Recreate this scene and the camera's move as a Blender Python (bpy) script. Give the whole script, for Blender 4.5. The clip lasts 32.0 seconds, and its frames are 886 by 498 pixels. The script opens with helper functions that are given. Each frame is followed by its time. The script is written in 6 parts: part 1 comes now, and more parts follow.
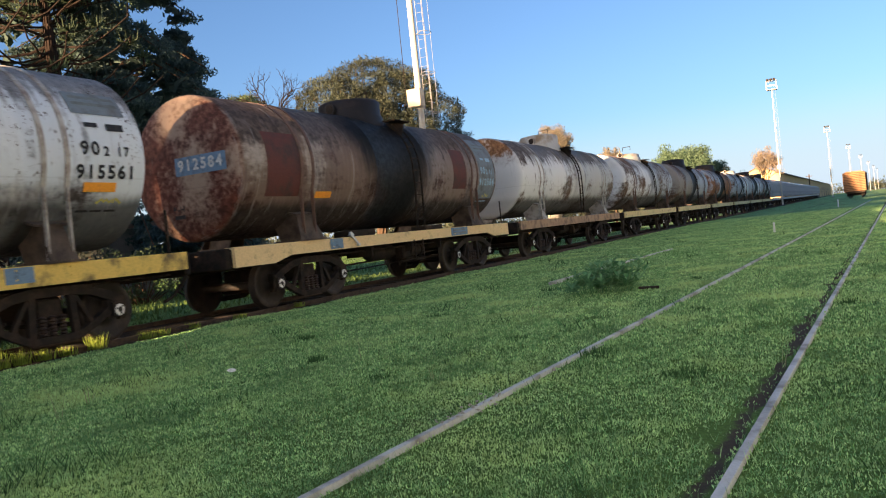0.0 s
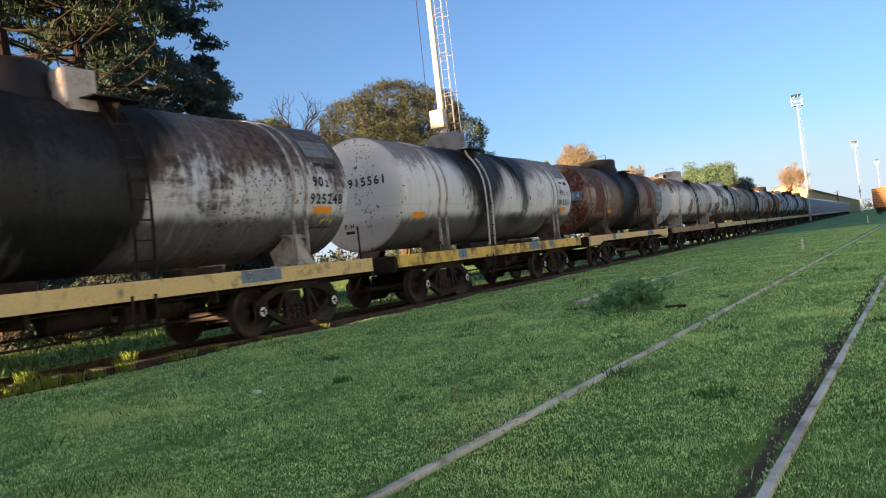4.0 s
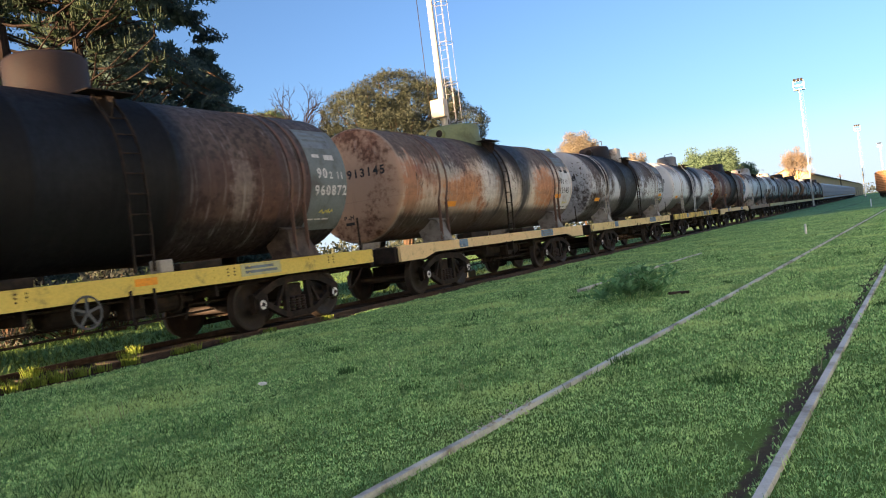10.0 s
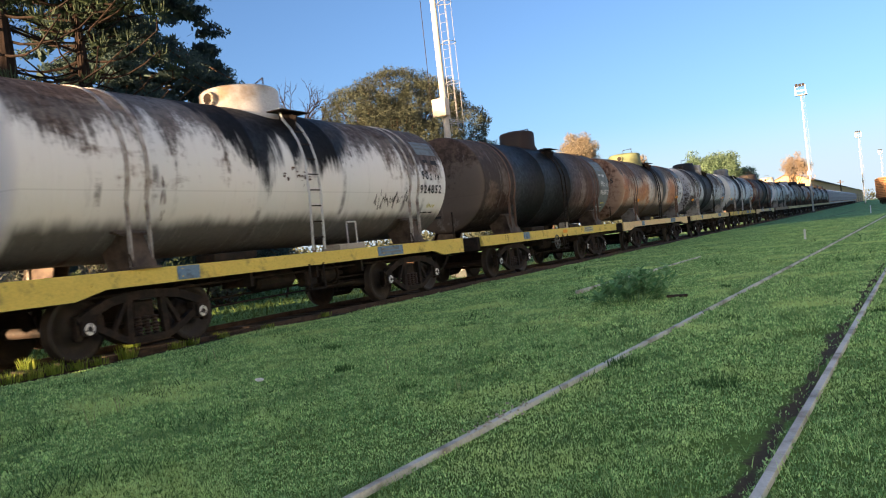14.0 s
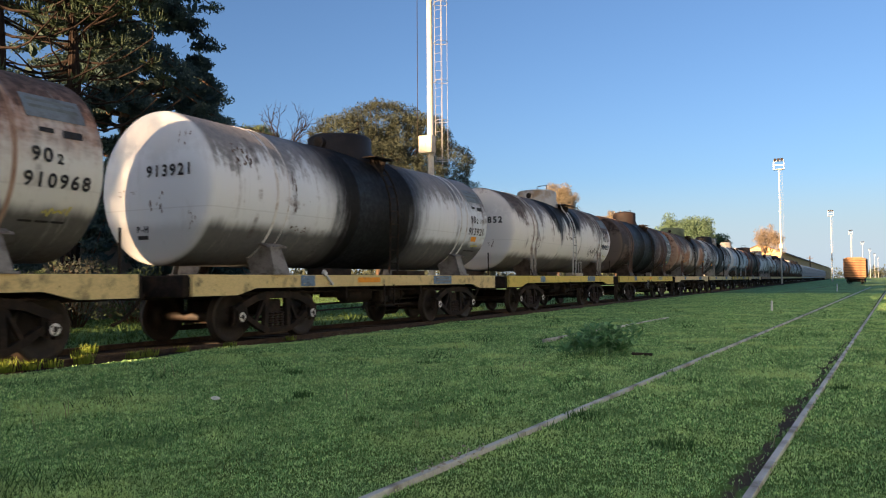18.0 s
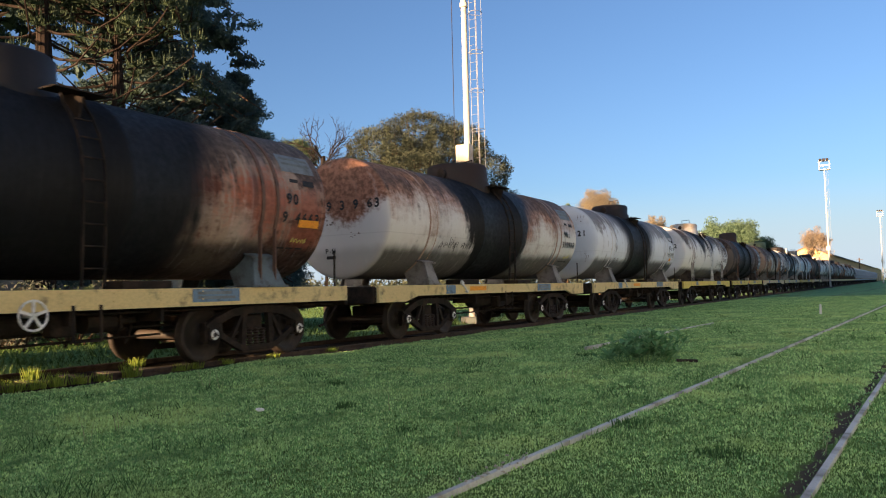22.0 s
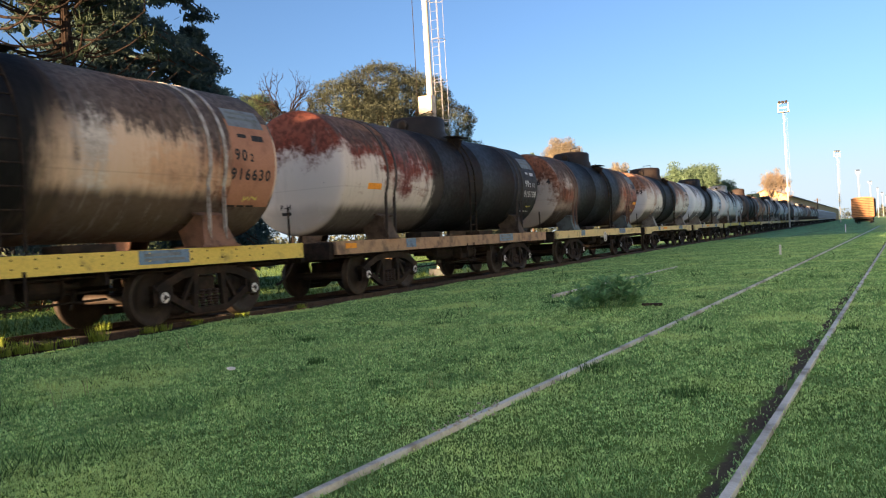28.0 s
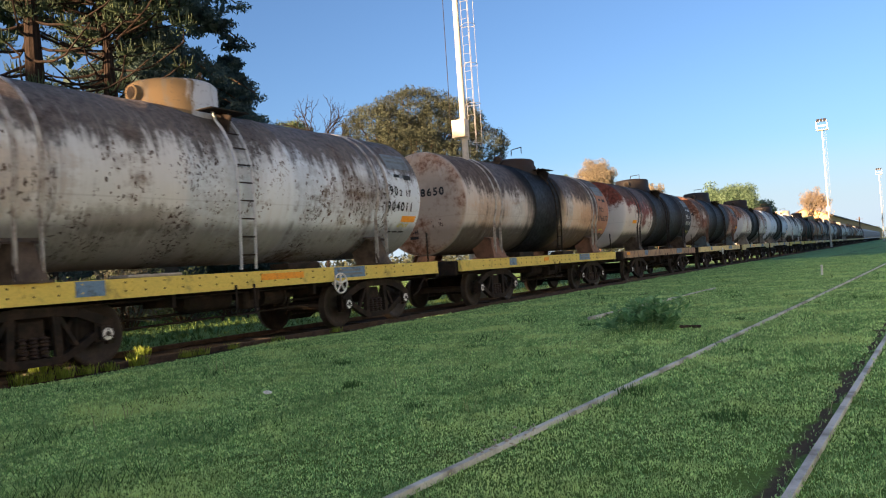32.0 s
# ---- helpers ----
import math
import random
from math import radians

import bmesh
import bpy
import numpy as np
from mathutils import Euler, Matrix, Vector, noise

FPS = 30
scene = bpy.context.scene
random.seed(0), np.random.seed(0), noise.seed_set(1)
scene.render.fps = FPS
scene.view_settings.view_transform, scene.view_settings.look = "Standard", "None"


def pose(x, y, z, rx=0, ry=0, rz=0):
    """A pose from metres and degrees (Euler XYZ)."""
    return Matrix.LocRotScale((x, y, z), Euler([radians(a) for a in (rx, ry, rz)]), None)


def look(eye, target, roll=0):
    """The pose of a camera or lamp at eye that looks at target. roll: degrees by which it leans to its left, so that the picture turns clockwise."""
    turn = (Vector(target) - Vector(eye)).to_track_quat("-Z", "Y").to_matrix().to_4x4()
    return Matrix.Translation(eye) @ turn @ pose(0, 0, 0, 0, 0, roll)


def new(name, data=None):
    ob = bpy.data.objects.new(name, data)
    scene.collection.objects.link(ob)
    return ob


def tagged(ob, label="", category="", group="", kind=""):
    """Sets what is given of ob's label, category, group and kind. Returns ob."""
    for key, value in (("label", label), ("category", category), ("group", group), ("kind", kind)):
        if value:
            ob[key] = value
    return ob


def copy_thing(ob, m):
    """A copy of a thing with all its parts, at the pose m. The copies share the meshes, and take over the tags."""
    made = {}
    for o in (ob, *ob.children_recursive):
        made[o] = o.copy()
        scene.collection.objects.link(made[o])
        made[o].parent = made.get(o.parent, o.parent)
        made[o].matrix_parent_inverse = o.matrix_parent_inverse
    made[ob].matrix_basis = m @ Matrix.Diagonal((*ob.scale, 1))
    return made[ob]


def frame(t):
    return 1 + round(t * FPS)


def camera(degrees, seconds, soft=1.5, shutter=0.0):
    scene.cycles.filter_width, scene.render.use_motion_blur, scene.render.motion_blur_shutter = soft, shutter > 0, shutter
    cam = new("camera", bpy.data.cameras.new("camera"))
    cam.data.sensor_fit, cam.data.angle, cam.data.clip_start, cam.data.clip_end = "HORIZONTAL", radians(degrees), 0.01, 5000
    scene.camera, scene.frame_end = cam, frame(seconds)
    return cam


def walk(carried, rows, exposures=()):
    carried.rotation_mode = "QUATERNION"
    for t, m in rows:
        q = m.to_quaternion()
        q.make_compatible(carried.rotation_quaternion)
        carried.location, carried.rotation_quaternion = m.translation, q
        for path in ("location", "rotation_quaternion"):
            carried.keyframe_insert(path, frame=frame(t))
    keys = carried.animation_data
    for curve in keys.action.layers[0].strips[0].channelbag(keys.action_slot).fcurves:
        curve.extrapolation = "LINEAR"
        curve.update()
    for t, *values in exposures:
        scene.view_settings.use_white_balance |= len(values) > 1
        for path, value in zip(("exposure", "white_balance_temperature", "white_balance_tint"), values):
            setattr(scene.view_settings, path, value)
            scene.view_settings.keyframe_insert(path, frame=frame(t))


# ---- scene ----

# ---- the camera: held by hand at the platform's edge, turning a little ----
EYE = (0.0, 0.0, 1.11)

cam = camera(59.0, 32.0, soft=1.1, shutter=0.3)
EXPOSURES = [(t, e + 0.12, k - 1000, tint - 6) for t, e, k, tint in [(0.0, 2.50, 7100, 24), (6.0, 2.44, 7100, 24), (9.0, 2.66, 7100, 24), (11.0, 2.69, 7100, 24), (12.0, 2.60, 7100, 24), (13.0, 2.60, 7100, 24), (15.0, 2.42, 7000, 24), (17.5, 2.21, 7150, 24), (20.0, 2.19, 7150, 24), (21.0, 2.19, 7150, 24), (22.0, 2.29, 7150, 24), (23.5, 2.26, 7150, 24), (25.0, 2.30, 7150, 24), (28.0, 2.57, 7200, 24), (29.0, 2.62, 7200, 24), (30.0, 2.47, 7150, 24), (31.0, 2.45, 7100, 24), (32.0, 2.45, 7100, 24)]]
walk(cam, [(t, pose(*EYE, rx, ry, rz)) for t, rx, ry, rz in [
    (0, 88.91, 5.99, 27.56), (0.5, 89.26, 5.95, 27.64), (1, 89.75, 5.98, 28.00), (1.5, 90.08, 6.13, 28.33), (2, 90.34, 6.23, 28.76),
    (2.5, 90.58, 6.35, 29.22), (3, 90.72, 6.33, 29.37), (3.5, 90.71, 6.32, 29.27), (5.5, 90.00, 7.40, 29.82), (6, 90.07, 7.54, 29.76),
    (6.5, 90.17, 7.51, 29.60), (7, 89.83, 7.32, 29.38), (7.5, 89.53, 7.37, 29.37), (8, 89.47, 7.43, 29.48), (8.5, 89.47, 7.44, 29.49),
    (9, 89.60, 7.43, 29.50), (9.5, 89.73, 7.31, 29.51), (10, 89.85, 7.31, 29.52), (10.5, 89.91, 7.30, 29.55), (11, 90.02, 7.20, 29.68),
    (11.5, 90.07, 7.18, 29.67), (12, 90.04, 7.04, 29.58), (12.5, 89.97, 6.92, 29.56), (13, 89.61, 6.65, 29.60), (13.5, 89.40, 6.38, 29.42),
    (14, 89.78, 6.33, 29.46), (14.5, 90.17, 6.11, 29.72), (15, 91.10, 5.50, 31.15), (15.5, 91.87, 3.62, 32.35), (17.5, 92.55, 0.34, 27.09),
    (18, 92.35, 0.58, 27.43), (18.5, 92.49, 0.84, 28.52), (19, 92.34, 0.87, 29.24), (19.5, 92.16, 1.05, 29.46), (20, 92.16, 1.02, 29.55),
    (20.5, 92.26, 1.16, 29.49), (21, 92.53, 1.55, 29.69), (21.5, 92.84, 1.59, 30.20), (22, 93.07, 1.57, 30.35), (22.5, 92.98, 1.62, 30.24),
    (23, 92.52, 1.92, 29.67), (23.5, 91.49, 1.45, 27.40), (24, 90.21, 1.61, 25.13), (24.5, 89.42, 2.40, 24.31), (25, 89.33, 2.67, 24.15),
    (25.5, 88.61, 2.11, 24.11), (27.5, 88.81, 3.20, 25.85), (28, 89.50, 3.46, 27.95), (28.5, 90.30, 3.63, 28.64), (29, 90.74, 3.65, 28.93),
    (29.5, 90.92, 3.47, 29.14), (30, 90.98, 3.47, 29.22), (30.5, 91.29, 3.72, 29.09), (31, 91.57, 4.00, 29.63), (31.5, 91.39, 3.96, 30.19),
    (32, 91.34, 3.92, 30.46),
]], EXPOSURES)

# ---- world and sun ----
SUN_TO = Vector((-0.32, -1.0, 0.112)).normalized()
world = bpy.data.worlds.new("evening_sky")
scene.world = world
world.use_nodes = True
wn = world.node_tree.nodes
wl = world.node_tree.links
sky = wn.new("ShaderNodeTexSky")
sky.sky_type = "NISHITA"
sky.sun_disc = False
sky.sun_elevation = math.asin(SUN_TO.z)
sky.sun_rotation = math.atan2(SUN_TO.x, SUN_TO.y)
sky.air_density, sky.dust_density, sky.ozone_density = 0.78, 1.6, 2.4
wn["Background"].inputs[1].default_value = 0.05
wl.new(sky.outputs[0], wn["Background"].inputs[0])
sun = new("sun", bpy.data.lights.new("sun", "SUN"))
sun.data.energy, sun.data.angle, sun.data.color = 5.0, radians(0.6), (1.0, 0.66, 0.33)
sun.matrix_world = look((0, 0, 50), Vector((0, 0, 50)) - SUN_TO)


# ---- materials ----
class Nodes:
    """Short hand for a node material."""

    def __init__(self, name, rough=0.8, metal=0.0, spec=0.3):
        self.m = bpy.data.materials.new(name)
        self.m.use_nodes = True
        self.t = self.m.node_tree
        self.b = self.t.nodes["Principled BSDF"]
        self.b.inputs["Roughness"].default_value = rough
        self.b.inputs["Metallic"].default_value = metal
        self.b.inputs["Specular IOR Level"].default_value = spec

    def add(self, kind, **inputs):
        n = self.t.nodes.new(kind)
        for k, v in inputs.items():
            self.put(n.inputs[k.replace("_", " ")], v)
        return n

    def put(self, socket, v):
        if isinstance(v, bpy.types.NodeSocket):
            self.t.links.new(v, socket)
        else:
            socket.default_value = v

    def coords(self, sx=1.0, sy=1.0, sz=1.0):
        tc = self.add("ShaderNodeTexCoord")
        mp = self.add("ShaderNodeMapping", Scale=(sx, sy, sz))
        self.put(mp.inputs["Vector"], tc.outputs["Object"])
        return mp.outputs[0]

    def noise(self, vec, scale, detail=4.0, rough=0.55):
        n = self.add("ShaderNodeTexNoise", Scale=scale, Detail=detail, Roughness=rough)
        self.put(n.inputs["Vector"], vec)
        return n.outputs["Fac"]

    def math(self, op, a, b=0.0, clamp=False):
        n = self.t.nodes.new("ShaderNodeMath")
        n.operation, n.use_clamp = op, clamp
        self.put(n.inputs[0], a)
        self.put(n.inputs[1], b)
        return n.outputs[0]

    def ramp(self, v, lo, hi, out0=0.0, out1=1.0):
        n = self.t.nodes.new("ShaderNodeMapRange")
        n.interpolation_type = "SMOOTHSTEP"
        for k, x in zip(("Value", "From Min", "From Max", "To Min", "To Max"), (v, lo, hi, out0, out1)):
            self.put(n.inputs[k], x)
        return n.outputs[0]

    def mix(self, f, a, b):
        n = self.t.nodes.new("ShaderNodeMix")
        n.data_type = "RGBA"
        self.put(n.inputs[0], f)
        for k, c in ((6, a), (7, b)):
            self.put(n.inputs[k], (*c, 1.0) if isinstance(c, tuple) and len(c) == 3 else c)
        return n.outputs[2]

    def done(self, colour, bump=None, strength=0.3, dist=0.01, rough=None):
        self.put(self.b.inputs["Base Color"], (*colour, 1.0) if isinstance(colour, tuple) else colour)
        if rough is not None:
            self.put(self.b.inputs["Roughness"], rough)
        if bump is not None:
            bp = self.add("ShaderNodeBump", Strength=strength, Distance=dist)
            self.put(bp.inputs["Height"], bump)
            self.put(self.b.inputs["Normal"], bp.outputs[0])
        return self.m


def worn(name, paint, dirt, scale=3.0, amount=0.5, rough=0.75, metal=0.0, spec=0.3, fine=30.0, bump=0.25):
    """Paint or metal with two scales of dirt."""
    n = Nodes(name, rough, metal, spec)
    v = n.coords()
    big = n.ramp(n.noise(v, scale, 6.0, 0.65), 0.62 - 0.4 * amount, 0.78 - 0.2 * amount)
    small = n.noise(v, fine, 4.0)
    c = n.mix(big, paint, dirt)
    c = n.mix(n.ramp(small, 0.35, 0.75, 0.0, 0.35), c, tuple(x * 0.5 for x in paint))
    return n.done(c, small, bump, 0.01)


def tank_paint(name, paint, second, rust, rust_amount=0.4, band=(-1.6, 1.0), soot=0.5, black=1.0, spots=0.0, split=0.0, under=0.85, widen=0.25, reach=0.0, band2=None, rust_up=0.0, soot_z=3.05, end=None, belly=2.02, edge=0.25, blots=(), soft=1.0):
    """Old tank paint: two colours fore and aft, rust, a black oil spill round the dome, soot on top, darker low on the
    belly.
    """
    n = Nodes(name, 0.62, 0.0, 0.17)
    v = n.coords()
    tc = n.add("ShaderNodeTexCoord")
    info = n.add("ShaderNodeObjectInfo")
    sep = n.add("ShaderNodeSeparateXYZ")
    n.put(sep.inputs[0], tc.outputs["Object"])
    y, z = sep.outputs[1], sep.outputs[2]
    shift = n.add("ShaderNodeCombineXYZ", X=n.math("MULTIPLY", info.outputs["Random"], 37.0), Y=n.math("MULTIPLY", info.outputs["Random"], 91.0), Z=0.0)
    def moved(sx, sy, sz):
        q = n.t.nodes.new("ShaderNodeVectorMath")
        n.put(q.inputs[0], n.coords(sx, sy, sz))
        n.put(q.inputs[1], shift.outputs[0])
        return q.outputs[0]
    def centred(s):
        return n.math("SUBTRACT", s, 0.5)
    streak = n.noise(moved(0.5, 2.6, 0.30), 1.5, 6.0, 0.66)
    streak2 = n.noise(moved(0.8, 8.0, 0.45), 1.5, 6.0, 0.70)
    cloud = n.noise(moved(1, 1, 1), 0.50, 6.0, 0.58)
    grain = n.noise(moved(1, 1, 1), 8.0, 8.0, 0.72)
    smear = n.noise(moved(0.8, 0.55, 2.2), 1.6, 6.0, 0.66)
    wob = n.math("ADD", n.math("MULTIPLY", centred(streak), 3.2), n.math("MULTIPLY", centred(cloud), 2.2))
    side = n.ramp(n.math("ADD", y, n.math("MULTIPLY", wob, 1.6)), split - 0.7, split + 0.7)
    c = n.mix(side, second, paint)
    c = n.mix(n.ramp(streak2, 0.50, 0.72, 0.0, 0.20), c, tuple(min(0.85, x * 1.3 + 0.05) for x in paint))
    c = n.mix(n.ramp(n.math("ADD", streak, n.math("MULTIPLY", centred(grain), 0.35)), 0.56, 0.70, 0.0, 0.24), c, tuple(x * 0.42 for x in second))
    # rust in clouds and runs
    mixr = n.math("ADD", n.math("MULTIPLY", centred(cloud), 1.8), n.math("ADD", n.math("ADD", n.math("MULTIPLY", centred(streak), 0.45), n.math("MULTIPLY", centred(smear), 0.75)), n.math("MULTIPLY", centred(grain), 0.30)))
    mixr = n.math("ADD", mixr, n.math("MULTIPLY", n.math("SUBTRACT", z, 2.8), rust_up))
    lo = 0.50 - rust_amount
    mixr = n.math("ADD", mixr, n.math("MULTIPLY", centred(streak2), 0.16))
    rmask = n.ramp(mixr, lo - 0.15 * soft, lo + 0.18 * soft)
    rcol = n.mix(n.ramp(n.math("ADD", n.math("MULTIPLY", grain, 0.5), n.math("MULTIPLY", streak2, 0.5)), 0.40, 0.62), rust, tuple(x * 0.42 for x in rust))
    c = n.mix(rmask, c, rcol)
    # large stains of their own: bared rust, old undercoat, pale runs
    for y0, z0, ry, rz, tint, amount in blots:
        a = n.math("DIVIDE", n.math("SUBTRACT", y, y0), ry)
        b = n.math("DIVIDE", n.math("SUBTRACT", z, z0), rz)
        d = n.math("SQRT", n.math("ADD", n.math("MULTIPLY", a, a), n.math("MULTIPLY", b, b)))
        d = n.math("ADD", d, n.math("MULTIPLY", n.math("ADD", n.math("MULTIPLY", centred(smear), 1.3), n.math("ADD", n.math("MULTIPLY", centred(streak2), 1.0), centred(grain))), 1.3))
        c = n.mix(n.ramp(d, 0.45, 1.15, amount, 0.0), c, n.mix(n.ramp(n.math("ADD", n.math("MULTIPLY", grain, 0.5), n.math("MULTIPLY", smear, 0.5)), 0.38, 0.60), tint, tuple(0.55 * q for q in tint)))
    if end:
        # the rear end has a coat of its own
        e0, e1, amount, up = end
        em = n.math("ADD", n.math("MULTIPLY", centred(cloud), 1.6), n.math("ADD", n.math("MULTIPLY", centred(grain), 0.4), n.math("MULTIPLY", n.math("SUBTRACT", z, 2.8), up)))
        ec = n.mix(n.ramp(em, 0.38 - amount, 0.62 - amount), e0, n.mix(n.ramp(grain, 0.40, 0.62), e1, tuple(x * 0.45 for x in e1)))
        c = n.mix(n.ramp(y, -5.74, -5.68, 1.0, 0.0), c, ec)
    # scratches, chips and small dark specks
    where = n.ramp(n.noise(moved(1, 1, 0.6), 0.9, 3.0, 0.5), 0.40, 0.62, -0.07, 0.05 + 0.05 * spots)
    chip = n.ramp(n.math("ADD", n.noise(moved(1.0, 1.6, 0.7), 5.0, 7.0, 0.74), where), 0.71 - 0.03 * spots, 0.735 - 0.03 * spots, 0.0, 0.88)
    c = n.mix(chip, c, (0.055, 0.032, 0.022))
    if spots > 0:
        sp = n.ramp(n.math("ADD", n.noise(moved(1, 1.2, 0.8), 17.0, 4.0, 0.6), where), 0.655, 0.685)
        c = n.mix(sp, c, (0.05, 0.028, 0.018))
    seam = n.ramp(n.math("ABSOLUTE", n.math("SUBTRACT", z, 2.42)), 0.006, 0.016, 0.12, 0.0)
    c = n.mix(seam, c, (0.06, 0.045, 0.036))
    # grime on the upper side, and a darker colour low on the belly
    ragged = n.math("ADD", n.math("MULTIPLY", centred(streak2), 0.45), n.math("ADD", n.math("MULTIPLY", centred(grain), 0.55), n.math("MULTIPLY", centred(cloud), 0.6)))
    top = n.ramp(n.math("ADD", n.math("ADD", z, ragged), n.math("MULTIPLY", wob, 0.42)), soot_z + 0.05, soot_z + 0.50, 0.0, soot)
    top = n.math("MULTIPLY", top, n.ramp(y, -5.74, -5.62, 0.25, 1.0))
    c = n.mix(top, c, n.mix(n.ramp(grain, 0.35, 0.65), (0.118, 0.086, 0.068), (0.046, 0.037, 0.033)))
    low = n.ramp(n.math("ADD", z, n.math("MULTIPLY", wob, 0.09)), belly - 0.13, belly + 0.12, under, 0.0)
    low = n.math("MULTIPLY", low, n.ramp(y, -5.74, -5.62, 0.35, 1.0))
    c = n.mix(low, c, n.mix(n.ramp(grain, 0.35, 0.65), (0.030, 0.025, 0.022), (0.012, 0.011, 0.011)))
    # dark runs along the ring seams
    for ring in (-4.55, -3.55, -1.2, 1.2, 3.55, 4.42):
        near = n.math("ABSOLUTE", n.math("ADD", n.math("SUBTRACT", y, ring), n.math("MULTIPLY", centred(cloud), 0.10)))
        run = n.math("MULTIPLY", n.ramp(near, 0.025, 0.085, 1.0, 0.0), n.ramp(n.noise(moved(0.6, 0.6, 1.3), 1.7, 6.0, 0.7), 0.46, 0.64, 0.0, 0.62))
        c = n.mix(run, c, (0.050, 0.036, 0.028))
    thin = n.noise(moved(0.9, 5.5, 0.16), 1.8, 7.0, 0.72)
    c = n.mix(n.ramp(thin, 0.58, 0.66, 0.0, 0.20), c, n.mix(0.5, c, (0.03, 0.025, 0.022)))
    c = n.mix(n.ramp(thin, 0.44, 0.36, 0.0, 0.22), c, n.mix(0.6, c, (0.70, 0.69, 0.67)))
    # spill from the dome
    def spilled(span):
        mid, half = (span[0] + span[1]) / 2, (span[1] - span[0]) / 2
        off = n.math("ABSOLUTE", n.math("SUBTRACT", y, mid))
        off = n.math("ADD", off, n.math("MULTIPLY", wob, 0.40))
        off = n.math("ADD", off, n.math("MULTIPLY", ragged, 0.6))
        off = n.math("SUBTRACT", off, n.math("MULTIPLY", n.math("SUBTRACT", z, 2.8), widen))
        f = n.ramp(off, half - 0.7 * edge, half + 0.7 * edge, black, 0.0)
        if reach > 0:
            f = n.math("MULTIPLY", f, n.ramp(n.math("ADD", z, n.math("MULTIPLY", wob, 0.8)), reach - 0.35, reach + 0.25))
        return f
    spill = spilled(band)
    if band2:
        spill = n.math("MAXIMUM", spill, spilled(band2))
    c = n.mix(spill, c, n.mix(n.ramp(streak2, 0.42, 0.75), (0.0080, 0.0085, 0.0096), (0.0130, 0.0134, 0.0146)))
    rg = n.math("SUBTRACT", n.ramp(grain, 0.3, 0.7, 0.58, 0.82), n.math("MULTIPLY", spill, 0.06))
    return n.done(c, n.math("ADD", grain, n.math("MULTIPLY", streak2, 0.12)), 0.20, 0.012, rg)


SLOPE = 0.0455          # the station's own tracks lean this much from the train's line
GRASS_A, GRASS_B = (0.105, 0.20, 0.052), (0.14, 0.26, 0.066)


def ground_material():
    n = Nodes("grass_ground", 0.95, 0.0, 0.1)
    v = n.coords()
    tc = n.add("ShaderNodeTexCoord")
    sep = n.add("ShaderNodeSeparateXYZ")
    n.put(sep.inputs[0], tc.outputs["Object"])
    x, y = sep.outputs[0], sep.outputs[1]
    big = n.noise(v, 0.22, 5.0, 0.6)
    mid = n.noise(v, 1.6, 6.0, 0.65)
    fine = n.noise(v, 28.0, 6.0, 0.7)
    c = n.mix(n.ramp(big, 0.35, 0.65), GRASS_A, GRASS_B)
    # the ground's green lightens steadily with distance, from y 5 to 30
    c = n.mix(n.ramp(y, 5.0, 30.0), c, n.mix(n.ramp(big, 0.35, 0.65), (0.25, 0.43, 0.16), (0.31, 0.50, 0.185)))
    c = n.mix(n.ramp(fine, 0.38, 0.62, 0.0, 0.6), c, (0.05, 0.09, 0.022))
    patch = n.noise(n.coords(0.5, 0.22, 1.0), 0.9, 5.0, 0.6)
    c = n.mix(n.ramp(patch, 0.52, 0.66, 0.0, 0.45), c, (0.07, 0.12, 0.03))
    dry = n.ramp(n.math("ADD", n.math("MULTIPLY", mid, 0.6), n.math("MULTIPLY", patch, 0.4)), 0.57, 0.66, 0.0, 0.65)
    c = n.mix(dry, c, (0.11, 0.095, 0.05))
    # bare earth inside the worn flangeways and under the train
    across = n.math("SUBTRACT", x, n.math("MULTIPLY", y, SLOPE))
    d2 = n.math("ABSOLUTE", n.math("ADD", across, 0.755))
    near = n.ramp(n.math("ADD", d2, n.math("MULTIPLY", n.math("SUBTRACT", mid, 0.42), 0.5)), 0.05, 0.11, 1.0, 0.0)
    c = n.mix(near, c, n.mix(fine, (0.035, 0.030, 0.025), (0.11, 0.092, 0.072)))
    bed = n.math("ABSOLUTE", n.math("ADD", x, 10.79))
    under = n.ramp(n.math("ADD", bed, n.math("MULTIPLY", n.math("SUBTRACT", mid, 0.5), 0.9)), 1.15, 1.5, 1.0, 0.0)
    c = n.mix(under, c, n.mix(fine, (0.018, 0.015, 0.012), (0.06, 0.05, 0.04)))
    return n.done(c, fine, 0.8, 0.03)


def leafy(name, a, b, rough=0.7, thinness=0.35, dim=0.6, few=0.0, mottle=0.0, gloss=0.2):
    """Leaves that differ one from the next."""
    n = Nodes(name, rough, 0.0, gloss)
    geo = n.add("ShaderNodeNewGeometry")
    c = n.mix(n.ramp(geo.outputs["Random Per Island"], few, 1.0), a, b)
    c = n.mix(n.ramp(n.noise(n.coords(), 0.35, 3.0), 0.35, 0.65), c, tuple(dim * x for x in a))
    if mottle:
        c = n.mix(n.ramp(n.noise(n.coords(), 11.0, 4.0, 0.62), 0.44, 0.60, 0.0, mottle), c, tuple(0.38 * x for x in a))
    thin = n.add("ShaderNodeBsdfTranslucent", Color=c)
    both = n.add("ShaderNodeMixShader", Fac=thinness)
    m = n.done(c)
    n.put(both.inputs[1], n.b.outputs[0])
    n.put(both.inputs[2], thin.outputs[0])
    n.put(n.t.nodes["Material Output"].inputs["Surface"], both.outputs[0])
    return m


